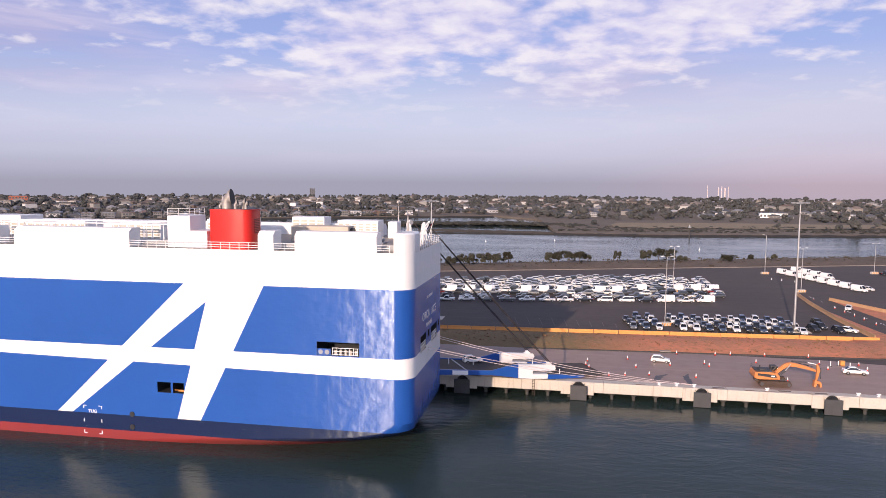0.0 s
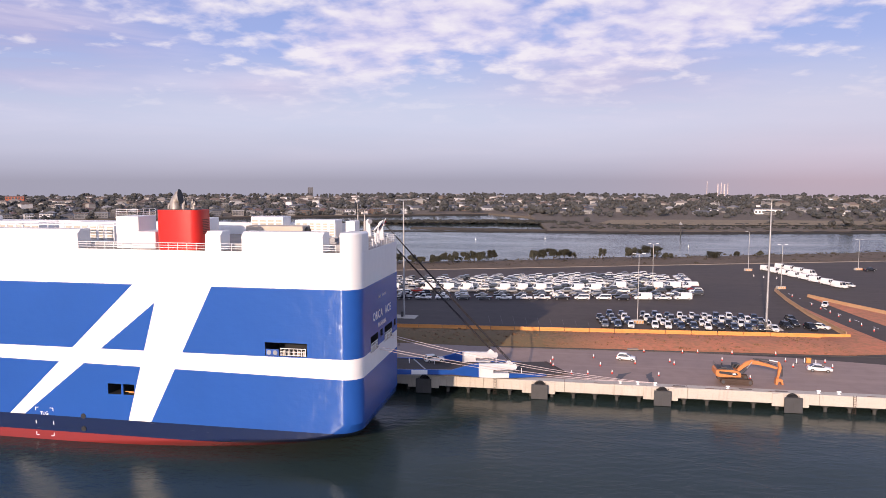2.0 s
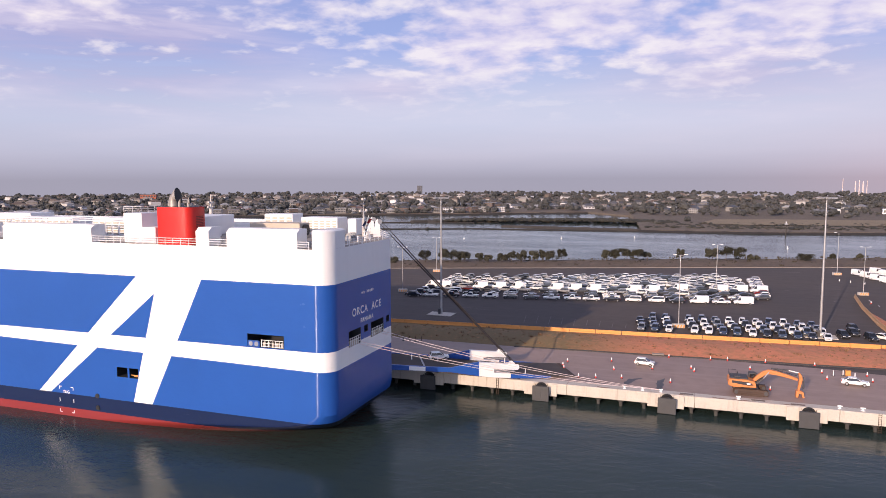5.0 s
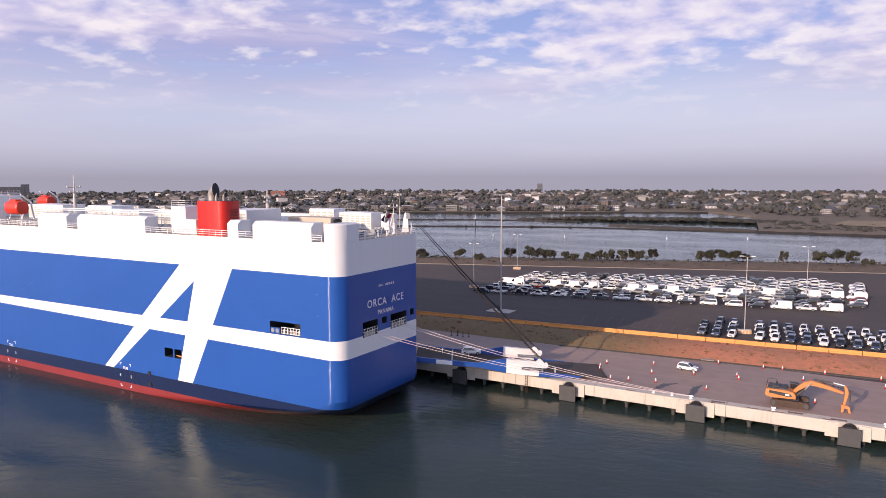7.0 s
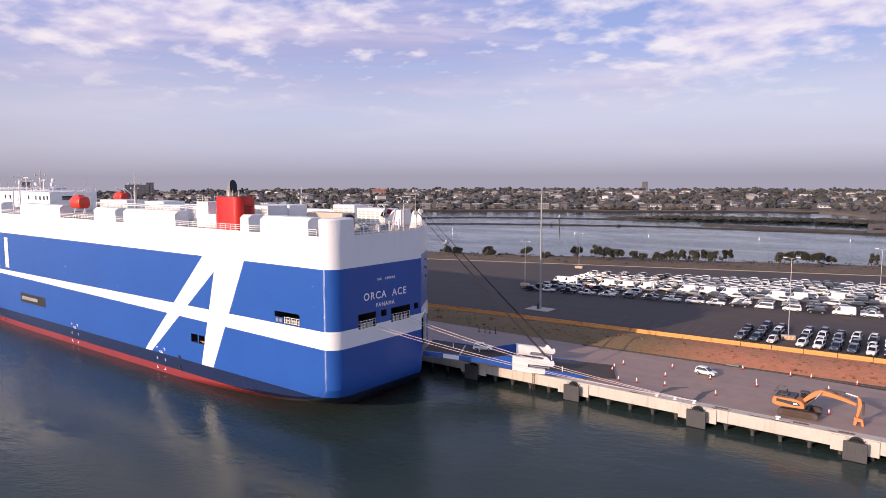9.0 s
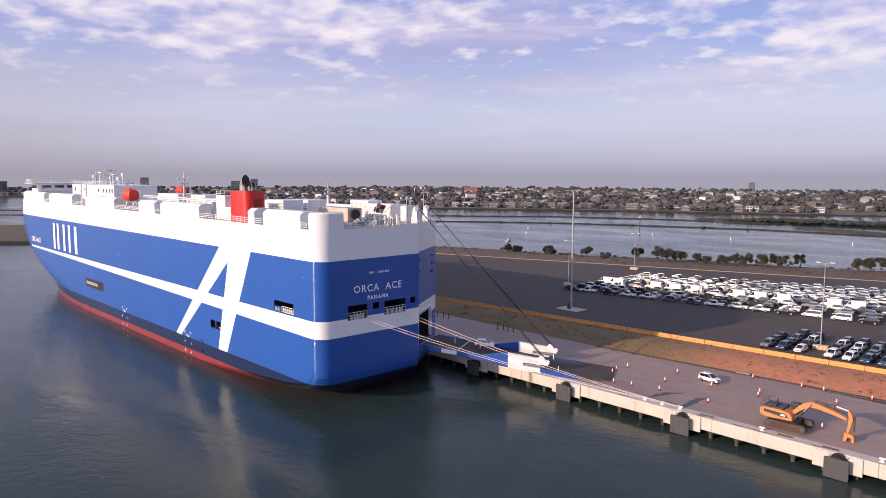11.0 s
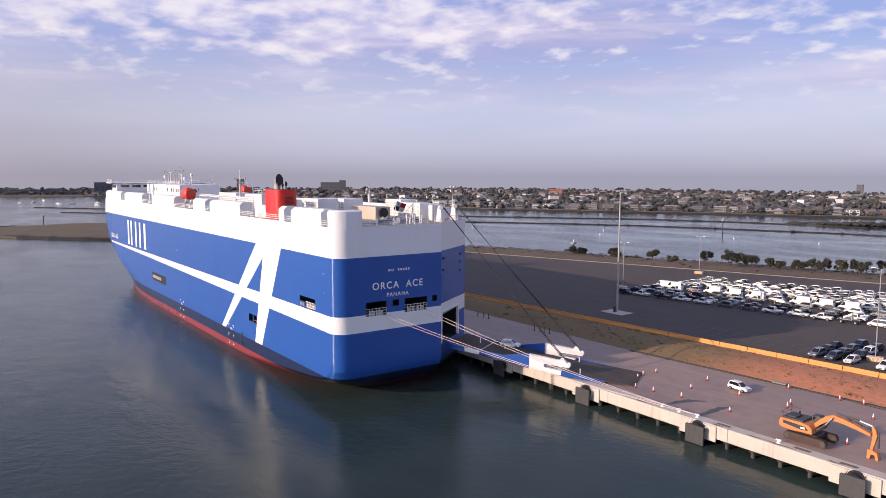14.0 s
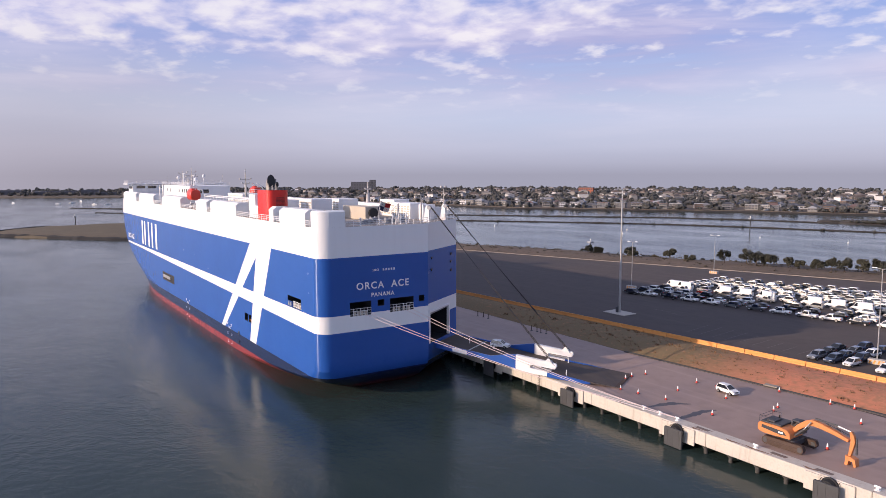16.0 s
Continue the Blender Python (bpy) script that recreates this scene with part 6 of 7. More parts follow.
VANS = "white vans in a slanting double row"
for k in range(8):
    t = k / 7
    vehicle("van", M_CAR_WHITE, (88.5 + 13 * t + rng.uniform(-0.2, 0.2), 319 - 46 * t, YARD_Z), -58 + rng.uniform(-2, 2), "white delivery van in a slanting double row", VANS)
    if k < 4:
        vehicle("van", M_CAR_WHITE, (96.4 + 13 * t, 327 - 46 * t, YARD_Z), -58 + rng.uniform(-2, 2), "white delivery van in a slanting double row", VANS)
vehicle("hatch", M_CAR_WHITE, (106, 277, YARD_Z), -62, "small white car beside the vans", "")
vehicle("pickup", M_CAR_FRONT, (131, 326, YARD_Z), 20, "lone pickup on the empty asphalt", "")
vehicle("sedan", M_CAR_WHITE, (83.5, 232, YARD_Z + 0.04), -115, "white sedan driving on the yard road", "")
vehicle("suv", M_CAR_DARK, (-57.0, 219.0, YARD_Z), 5, "dark suv at the end of the rows", "")
vehicle("hatch", M_CAR_WHITE, (19.5, 156.6, QUAY_Z), -8, "small white hatchback driving on the quay", "")
vehicle("sedan", M_CAR_WHITE, (57.5, 154.5, QUAY_Z), -5, "white sedan standing behind the excavator", "")
p = RM @ Vector((10.2, 2.7, 0))
car_on_ramp = vehicle("hatch", M_CAR_WHITE, (p.x, p.y, ramp_z(10.2) + 0.02), RA, "small white hatchback driving on the stern ramp", "")

# ---- excavator ----
ex = thing("excavator", (38.7, 143.0, QUAY_Z), 2, "large orange crawler excavator standing on the quay", "excavator")
for s in (-1, 1):
    bm = bmesh.new()
    n = 18
    path = []
    for k in range(n):
        a = math.pi / 2 + math.pi * k / (n - 1)
        path.append((-2.75 + 0.55 * math.cos(a), 0.6 + 0.55 * math.sin(a)))
    for k in range(n):
        a = -math.pi / 2 + math.pi * k / (n - 1)
        path.append((2.75 + 0.55 * math.cos(a), 0.6 + 0.55 * math.sin(a)))
    prism(bm, path, "y", s * 1.75 - 0.33, s * 1.75 + 0.33)
    tr = part("track", bm, M_TRACK, ex, "rusty steel crawler track", 40)
    for k in range(26):
        bm = bmesh.new()
        x = -2.9 + 0.232 * k
        box(bm, x, x + 0.16, s * 1.75 - 0.36, s * 1.75 + 0.36, 1.13, 1.2)
        part("track_shoe", bm, M_TRACK, tr)
    bm = bmesh.new()
    box(bm, -2.5, 2.5, s * 1.75 - 0.38, s * 1.75 + 0.38, 0.35, 0.75, 0.06)
    part("track_frame", bm, M_TRACK, tr)
    for wx in (-2.75, 2.75):
        bm = bmesh.new()
        rod(bm, (wx, s * 1.75 - 0.37, 0.6), (wx, s * 1.75 + 0.37, 0.6), 0.36, 14)
        part("sprocket", bm, M_TRIM, tr)
bm = bmesh.new()
box(bm, -1.3, 1.3, -1.5, 1.5, 0.5, 1.25, 0.1)
rod(bm, (0, 0, 1.2), (0, 0, 1.5), 1.1, 20)
part("undercarriage", bm, M_TRIM, ex)
bm = bmesh.new()
prism(bm, [(-4.5, 1.6), (-4.65, 2.0), (-4.55, 2.85), (-4.2, 3.05), (-1.0, 3.05), (0.4, 2.8), (0.8, 2.3), (0.9, 1.45), (-3.4, 1.35), (-3.9, 1.45)], "y", -1.75, 1.75)
bmesh.ops.bevel(bm, geom=list(bm.edges), offset=0.08, segments=1, affect="EDGES")
part("house", bm, M_CAT, ex, "orange machine house", 30)
for s in (-1, 1):
    bm = bmesh.new()
    prism(bm, [(-3.9, 2.25), (-3.85, 2.75), (-0.1, 2.5), (0.4, 1.95), (-0.7, 1.85)], "y", s * 1.755, s * 1.775)
    part("side_band", bm, M_BLACK_MARK, ex, "black side band")
    bm = bmesh.new()
    box(bm, -0.9, -0.15, s * 1.78, s * 1.79, 2.05, 2.35)
    part("maker_mark", bm, M_CONEW, ex)
bm = bmesh.new()
box(bm, -4.2, -0.6, -1.55, 1.55, 3.04, 3.3, 0.06)
box(bm, -3.4, -2.0, -1.2, 0.6, 3.28, 3.55, 0.06)
part("engine_cover", bm, M_TRIM, ex, "dark engine cover")
bm = bmesh.new()
rod(bm, (-2.6, 0.9, 3.3), (-2.6, 0.9, 3.9), 0.12, 8)
part("exhaust", bm, M_BLACK, ex)
bm = bmesh.new()
for a, b in (((-4.4, -1.6, 3.04), (-4.4, -1.6, 4.05)), ((-4.4, 1.6, 3.04), (-4.4, 1.6, 4.05)), ((-2.8, 1.6, 3.04), (-2.8, 1.6, 4.05)), ((-4.4, -1.6, 4.05), (-4.4, 1.6, 4.05)), ((-4.4, 1.6, 4.05), (-2.8, 1.6, 4.05)), ((-4.4, -1.6, 3.6), (-4.4, 1.6, 3.6)), ((-2.8, -1.6, 3.04), (-2.8, -1.6, 4.05)), ((-4.4, -1.6, 4.05), (-2.8, -1.6, 4.05))):
    rod(bm, a, b, 0.035, 5)
part("guard_rail", bm, M_TRIM, ex)
cab = new("cab")
cab.parent = ex
bm = bmesh.new()
prism(bm, [(-0.3, 2.6), (-0.2, 3.5), (0.8, 3.55), (1.3, 3.25), (1.4, 1.9), (-0.2, 1.9)], "y", 0.55, 1.78)
part("cab_shell", bm, M_TRIM, cab, "dark cab")
bm = bmesh.new()
prism(bm, [(-0.1, 2.6), (-0.05, 3.38), (0.75, 3.42), (1.2, 3.15), (1.3, 2.4)], "y", 0.535, 0.548)
part("cab_window", bm, M_GLASS, cab)
bm = bmesh.new()
prism(bm, [(1.31, 3.2), (1.41, 2.2), (1.43, 2.2), (1.34, 3.2)], "y", 0.65, 1.68)
part("cab_window", bm, M_GLASS, cab)


def arm(name, pts, widths, half, mat, parent, label=""):
    """A tapered beam along side-view points (x, z) with heights."""
    bm = bmesh.new()
    prev = None
    for i, (x, z) in enumerate(pts):
        a, b = pts[max(0, i - 1)], pts[min(len(pts) - 1, i + 1)]
        d = Vector((b[0] - a[0], b[1] - a[1])).normalized()
        nx, nz = -d.y * widths[i], d.x * widths[i]
        ring = [bm.verts.new(p) for p in ((x + nx, -half, z + nz), (x + nx, half, z + nz), (x - nx, half, z - nz), (x - nx, -half, z - nz))]
        if prev:
            for j in range(4):
                bm.faces.new((prev[j], ring[j], ring[(j + 1) % 4], prev[(j + 1) % 4]))
        else:
            bm.faces.new(ring)
        prev = ring
    bm.faces.new(prev[::-1])
    bmesh.ops.recalc_face_normals(bm, faces=bm.faces)
    bmesh.ops.bevel(bm, geom=list(bm.edges), offset=0.04, segments=1, affect="EDGES")
    return part(name, bm, mat, parent, label)


boom = arm("boom", [(0.3, 2.1), (1.2, 3.05), (2.2, 3.85), (3.0, 4.15), (4.2, 4.0), (6.0, 3.6), (7.7, 3.1)], [0.24, 0.33, 0.38, 0.40, 0.35, 0.28, 0.2], 0.32, M_CAT, ex, "orange curved boom")
stick = arm("stick", [(7.85, 4.35), (8.05, 3.9), (8.2, 3.2), (8.05, 2.2), (7.85, 1.1)], [0.12, 0.24, 0.29, 0.23, 0.16], 0.26, M_CAT, ex, "orange stick hanging down")
for y in (-0.62, 0.62):
    bm = bmesh.new()
    rod(bm, (1.0, y, 1.9), (2.1, y, 3.0), 0.16, 10)
    part("boom_ram", bm, M_TRIM, ex)
    bm = bmesh.new()
    rod(bm, (2.1, y, 3.0), (3.0, y, 4.3), 0.09, 10)
    part("ram_rod", bm, M_GALV, ex)
bm = bmesh.new()
rod(bm, (3.3, 0, 4.75), (6.2, 0, 4.6), 0.14, 10)
part("stick_ram", bm, M_TRIM, ex)
bm = bmesh.new()
rod(bm, (6.2, 0, 4.6), (7.8, 0, 4.3), 0.09, 10)
part("ram_rod", bm, M_CONEW, ex)
bm = bmesh.new()
rod(bm, (8.6, 0, 3.6), (8.65, 0, 1.5), 0.13, 10)
part("bucket_ram", bm, M_TRIM, ex)
for k in range(3):
    bm = bmesh.new()
    pts = [Vector((3.4 + 1.2 * k, 0.3, 4.6 - 0.2 * k)), Vector((4.4 + 1.2 * k, 0.34, 4.45 - 0.3 * k)), Vector((5.4 + 1.1 * k, 0.3, 4.0 - 0.15 * k))]
    for a, b in zip(pts, pts[1:]):
        rod(bm, a, b, 0.045, 6)
    part("hose", bm, M_BLACK, ex)
bm = bmesh.new()
prism(bm, [(7.5, 1.25), (8.2, 1.15), (8.7, 0.95), (8.85, 0.0), (8.55, 0.0), (8.4, 0.6), (7.95, 0.65), (7.8, 0.0), (7.45, 0.0), (7.5, 0.8)], "y", -0.5, 0.5)
part("grapple", bm, M_CAT, ex, "orange two-pronged coupling")

def squeeze(ob, kx, kz, front=True):
    """Shorten a part about the slewing ring."""
    done = set()
    for o in [ob, *ob.children]:
        if o.type == "MESH" and o.data.name not in done:
            done.add(o.data.name)
            for v in o.data.vertices:
                if front or v.co.x < 0:
                    v.co.x *= kx
                if v.co.z > 1.4:
                    v.co.z = 1.4 + (v.co.z - 1.4) * kz


for o in list(ex.children):
    kind = o.name.split(".")[0]
    if kind == "track":
        squeeze(o, 0.88, 1.0)
    elif kind in ("house", "side_band", "maker_mark", "engine_cover", "exhaust", "guard_rail"):
        squeeze(o, 0.82, 0.86, False)

# ---- cones and small things on the quay ----


def cone(x, y, z, banded, name="traffic_cone"):
    c = thing(name, (x, y, z), 0, "red and white traffic cone standing on the pavement" if banded else "white plastic bollard with a dark base on the pavement", "cone", "traffic cones on the quay")
    bm = bmesh.new()
    box(bm, -0.24, 0.24, -0.24, 0.24, 0, 0.06, 0.02)
    part("base", bm, M_BLACK, c)
    bm = bmesh.new()
    rod(bm, (0, 0, 0.06), (0, 0, 0.36), 0.19, 12, 0.13)
    part("skirt", bm, M_CONE if banded else M_CONEW, c)
    bm = bmesh.new()
    rod(bm, (0, 0, 0.36), (0, 0, 0.70), 0.13, 12, 0.08)
    part("collar", bm, M_CONEW, c)
    bm = bmesh.new()
    rod(bm, (0, 0, 0.70), (0, 0, 0.86), 0.07, 12, 0.04)
    part("tip", bm, M_CONEW, c)


CONES = [(3.6, 150.7), (8.0, 143.0), (4.2, 148.4), (4.0, 154.0), (11.2, 143.8), (16.0, 145.0), (13.9, 150.7), (12.7, 157.4), (21.2, 153.8), (25.0, 144.9), (29.2, 154.5), (28.6, 156.6), (24.0, 164.6), (35.8, 166.0), (39.8, 159.9), (42.3, 145.9), (32.4, 165.2), (43.2, 166.5), (52.5, 167.1), (53.0, 161.6), (53.2, 156.9), (60.9, 161.8), (61.0, 157.6)]
for k, (x, y) in enumerate(CONES):
    cone(x, y, QUAY_Z, True)
for k, (x, y) in enumerate(((79.1, 249.7), (80.0, 233.1), (80.6, 226.7), (81.1, 220.6), (81.5, 214.8), (81.9, 207.8), (82.7, 202.1), (83.2, 195.5), (79, 300), (82, 297), (86, 294))):
    cone(x, y, YARD_Z + 0.04, k < 8)


def post(x, y, z, h, mat, label):
    c = thing("marker_post", (x, y, z), 0, label, "post", "marker posts")
    bm = bmesh.new()
    rod(bm, (0, 0, 0), (0, 0, 0.1), 0.3, 10)
    part("base", bm, M_TRIM, c)
    bm = bmesh.new()
    rod(bm, (0, 0, 0.1), (0, 0, h), 0.09, 8)
    part("post", bm, mat, c)


for x, y in ((54.8, 160.2), (56.6, 161.0), (58.4, 159.6)):
    post(x, y, QUAY_Z, 1.1, M_CONEW, "slim white marker post on the pavement")
for x, y in ((-36.5, 160.8), (-35.0, 161.2), (-33.4, 161.0), (-32.0, 161.4), (-58, 160.6), (-56, 161), (-54, 161)):
    post(x, y, QUAY_Z, 1.3, M_TRACK, "rusty steel guard post on the pavement")
cab2 = thing("service_cabinet", (57.5, 161.4, QUAY_Z), 0, "small orange plastic barrier bin on the pavement", "bin")
bm = bmesh.new()
box(bm, -0.45, 0.45, -0.35, 0.35, 0.05, 0.95, 0.06)
part("body", bm, M_YELLOW, cab2)
bm = bmesh.new()
box(bm, -0.5, 0.5, -0.4, 0.4, 0.95, 1.05, 0.04)
part("lid", bm, M_YELLOW, cab2)
pit = thing("pit_cover", (21.7, 166.0, QUAY_Z + 0.2), 5, "pale concrete pit cover at the edge of the grass", "pit")
bm = bmesh.new()
box(bm, -1.25, 1.25, -0.6, 0.6, 0, 0.2, 0.06)
part("slab", bm, M_STONEW, pit)
M_QPLATE = worn("worn_plate", (0.17, 0.13, 0.11), 0.7, 0.2)
for k, (x, y) in enumerate(((39.8, 138.6), (28.0, 138.5), (46.0, 138.3))):
    bm = bmesh.new()
    box(bm, -1.1, 1.1, -0.35, 0.35, 0, 0.02)
    o = structure("quay_plate", bm, M_QPLATE, "rusty steel cover plate set in the quay edge", "plate")
    o.matrix_basis = pose(x, y, QUAY_Z + 0.022)



def blot(name, path, widths, z, mat, label, seed):
    """A thin uneven patch along a line."""
    bm = bmesh.new()
    left, right = [], []
    for i in range(len(path) * 6 - 5):
        k, t = divmod(i, 6)
        a, b = Vector(path[k]), Vector(path[min(k + 1, len(path) - 1)])
        p = a.lerp(b, t / 6)
        d = (Vector(path[min(k + 1, len(path) - 1)]) - Vector(path[max(0, k - (k == len(path) - 1))])).normalized()
        w = widths[k] + (widths[min(k + 1, len(path) - 1)] - widths[k]) * t / 6
        for side_list, sg in ((left, 1), (right, -1)):
            q = p + Vector((-d.y, d.x)) * sg * w * (0.6 + 0.8 * abs(noise.noise((p.x * 1.7, p.y * 1.7, seed + sg))))
            side_list.append(bm.verts.new((q.x, q.y, z)))
    for i in range(len(left) - 1):
        bm.faces.new((left[i], left[i + 1], right[i + 1], right[i]))
    bmesh.ops.recalc_face_normals(bm, faces=bm.faces)
    return structure(name, bm, mat, label, "stain")


blot("wet_stain", [(16.9, 139.8), (17.3, 142.6), (18.0, 144.6), (19.8, 146.6)], [0.25, 0.9, 0.8, 0.15], QUAY_Z + 0.005, M_DARK_PATCH, "dark uneven patch on the quay pavement", 1)
blot("wet_stain", [(23.2, 139.1), (23.2, 142.4), (23.1, 145.0), (23.9, 147.6)], [0.3, 0.85, 0.7, 0.12], QUAY_Z + 0.005, M_DARK_PATCH, "dark uneven patch on the quay pavement", 4)
for k, (x, w) in enumerate(((13.4, 1.2), (27.5, 1.0), (33.6, 1.4), (37.2, 2.1), (44.5, 1.0), (61.0, 0.9))):
    blot("rust_stain", [(x - w, QUAY_Y + 0.7), (x - w * 0.3, QUAY_Y + 0.45), (x + w, QUAY_Y + 0.6)], [0.08, 0.30, 0.06], QUAY_Z + 0.026, M_RUST, "brown rust stain on the quay edge", 7 + k)

# ---- shore trees ----


def tree(x, y, z, h, w, seed, label="dark olive bushy tree on the scrubby shore"):
    r = random.Random(seed)
    t = thing("tree", (x, y, z - 0.2), r.uniform(0, 360), label, "tree", "trees along the shore")
    bm = bmesh.new()
    lean = r.uniform(-0.4, 0.4)
    rod(bm, (0, 0, 0), (lean * 0.5, 0, h * 0.35), 0.05 * h * 0.55, 7, 0.03 * h * 0.6)
    tips = []
    for k in range(5):
        a = r.uniform(0, 6.28)
        tip = (lean + math.cos(a) * w * 0.3, math.sin(a) * w * 0.3, h * r.uniform(0.5, 0.75))
        rod(bm, (lean * 0.5, 0, h * 0.32), tip, 0.025 * h * 0.5, 5, 0.02)
        tips.append(tip)
    part("trunk", bm, M_BARK, t)
    verts, faces = [], []
    clumps = [(tip[0] + r.uniform(-1, 1) * w * 0.12, tip[1] + r.uniform(-1, 1) * w * 0.12, tip[2] + r.uniform(-0.05, 0.15) * h) for tip in tips for _ in range(3)]
    for k in range(6):
        a = r.uniform(0, 6.28)
        clumps.append((lean + math.cos(a) * w * 0.4, math.sin(a) * w * 0.4, h * r.uniform(0.35, 0.6)))
    for cx, cy, cz in clumps:
        rr = w * r.uniform(0.13, 0.24)
        for _ in range(95):
            d = Vector((r.gauss(0, 1), r.gauss(0, 1), r.gauss(0, 0.8))).normalized() * rr * r.uniform(0.45, 1.0)
            p = Vector((cx, cy, cz)) + d
            if p.z > h:
                p.z = h - r.random() * 0.3
            if p.z < 0.25:
                continue
            u = Vector((r.gauss(0, 1), r.gauss(0, 1), r.gauss(0, 1))).normalized()
            v = u.orthogonal().normalized()
            s = r.uniform(0.18, 0.38)
            i = len(verts)
            verts += [p + u * s, p + v * s * 0.6, p - u * s, p - v * s * 0.6]
            faces.append((i, i + 1, i + 2, i + 3))
    me = bpy.data.meshes.new("crown")
    me.from_pydata([tuple(v) for v in verts], [], faces)
    me.materials.append(M_LEAF)
    o = new("crown", me)
    o.parent = t
    tagged(o, "dark olive leaves")


TREES = [(-150, 292, 4.2, 6), (-144, 293, 4, 5), (-131, 300, 5, 5.5), (-128, 299, 3.4, 5), (-112, 304, 5.6, 5.5), (-103, 306, 3, 5), (-88, 309, 6, 6), (-80, 312, 6.5, 6), (-75, 311, 6, 6.5), (-71, 314, 5.2, 6), (-64, 315, 5.2, 4), (-60, 316, 4, 4), (-54, 318, 4.2, 5), (-50.5, 321, 5.5, 5), (-46, 322, 6, 5.5), (-41, 325, 5.5, 5), (-37, 328, 6, 4.6), (-33, 328, 5, 6), (-29, 333, 6.3, 5.5), (-10, 340, 5.5, 5), (-6, 341, 6.2, 6), (-1, 342, 6.2, 6), (4, 341, 6.5, 6), (8, 345, 5.5, 4), (22, 351, 6, 3.6), (36, 354, 6.5, 6), (42, 357, 7.5, 7), (48, 358, 6.5, 6), (54, 361, 3, 5), (77, 369, 3.2, 8), (88, 374, 3.2, 3), (100, 376, 3.5, 3)]
for k, (x, y, h, w) in enumerate(TREES):
    tree(x, y, 4.0 if y < shore(x) - 32 else 3.2, h, w * 0.92, 100 + k)

# low brush, one sheet of tufts along the shore
verts, faces = [], []
for _ in range(900):
    x = rng.uniform(-240, 200)
    t = rng.betavariate(1.6, 1.3)
    y = yard_far(x) + 3 + (shore(x) - yard_far(x) - 6) * t
    z = 4.1 - 3.2 * max(0, t - 0.35)
    big = rng.random() < 0.12
    for _ in range(3 if not big else 7):
        s = rng.uniform(0.15, 0.32) * (1.7 if big else 1)
        a = rng.uniform(0, 6.28)
        ox, oy = rng.uniform(-0.8, 0.8), rng.uniform(-0.8, 0.8)
        i = len(verts)
        verts += [(x + ox - math.cos(a) * s, y + oy - math.sin(a) * s, z - 0.3), (x + ox + math.cos(a) * s, y + oy + math.sin(a) * s, z - 0.3), (x + ox + math.cos(a) * s * 0.6 + rng.uniform(-0.3, 0.3), y + oy + math.sin(a) * s * 0.6, z + s * rng.uniform(0.6, 1.3)), (x + ox - math.cos(a) * s * 0.6, y + oy - math.sin(a) * s * 0.6 + rng.uniform(-0.3, 0.3), z + s * rng.uniform(0.6, 1.3))]
        faces.append((i, i + 1, i + 2, i + 3))
me = bpy.data.meshes.new("shore_brush")
me.from_pydata(verts, [], faces)
me.materials.append(M_BRUSH)
tagged(new("shore_brush", me), "low dry brush on the shore", "brush", "", "stuff")

# clumps of dry growth on the bank beside the quay
M_TUFT = foliage("dry_tufts", (0.13, 0.085, 0.045), (0.34, 0.17, 0.085))
verts, faces = [], []
for _ in range(1500):
    x = rng.uniform(-60, 70)
    t = rng.uniform(0.06, 0.94)
    y0, y1 = bank(x), barrier_y(x) + 0.6
    y = y0 + (y1 - y0) * t
    z = QUAY_Z + 0.02 + (YARD_Z - QUAY_Z) * t + 0.75 * math.sin(math.pi * min(1, t * 1.05)) * (1 if x < 62 else max(0.4, 1 - (x - 62) / 12)) - 0.05
    dense = 0.5 + noise.noise((x * 0.11, y * 0.25, 4))
    if rng.random() > dense:
        continue
    big = rng.uniform(0.10, 0.26) * (1.8 if rng.random() < 0.06 else 1)
    for _ in range(7):
        a, r = rng.uniform(0, 6.28), big * rng.uniform(0.2, 1.3)
        px, py = x + math.cos(a) * r, y + math.sin(a) * r
        b, w, h = rng.uniform(0, 6.28), big * 0.45, big * rng.uniform(0.7, 1.5)
        i = len(verts)
        verts += [(px - math.cos(b) * w, py - math.sin(b) * w, z), (px + math.cos(b) * w, py + math.sin(b) * w, z), (px + math.cos(a) * w, py + math.sin(a) * w, z + h)]
        faces.append((i, i + 1, i + 2))
me = bpy.data.meshes.new("bank_tufts")
me.from_pydata(verts, [], faces)
me.materials.append(M_TUFT)
tagged(new("bank_tufts", me), "dry tufts of grass on the bank", "grass", "", "stuff")

# ---- navigation marks and boats ----


def pile_mark(x, y, h):
    m = thing("navigation_mark", (x, y, -1.0), 0, "slim navigation pile with a small platform in the water", "beacon", "navigation marks")
    bm = bmesh.new()
    rod(bm, (0, 0, 0), (0, 0, h), 0.35, 8)
    part("pile", bm, M_PILE, m)
    bm = bmesh.new()
    box(bm, -1.1, 1.1, -1.1, 1.1, h, h + 0.9, 0.08)
    part("platform", bm, M_GREY, m)
    bm = bmesh.new()
    rod(bm, (0, 0, h + 0.9), (0, 0, h + 2.2), 0.2, 8)
    part("lantern", bm, M_CONEW, m)


def buoy(x, y):
    m = thing("buoy", (x, y, -0.3), 0, "small white buoy floating in the bay", "buoy", "buoys in the bay")
    bm = bmesh.new()
    rod(bm, (0, 0, 0), (0, 0, 0.7), 0.45, 10, 0.4)
    part("float", bm, M_CONEW, m)
    bm = bmesh.new()
    rod(bm, (0, 0, 0.7), (0, 0, 1.9), 0.16, 8, 0.1)
    part("topmark", bm, M_CONEW, m)


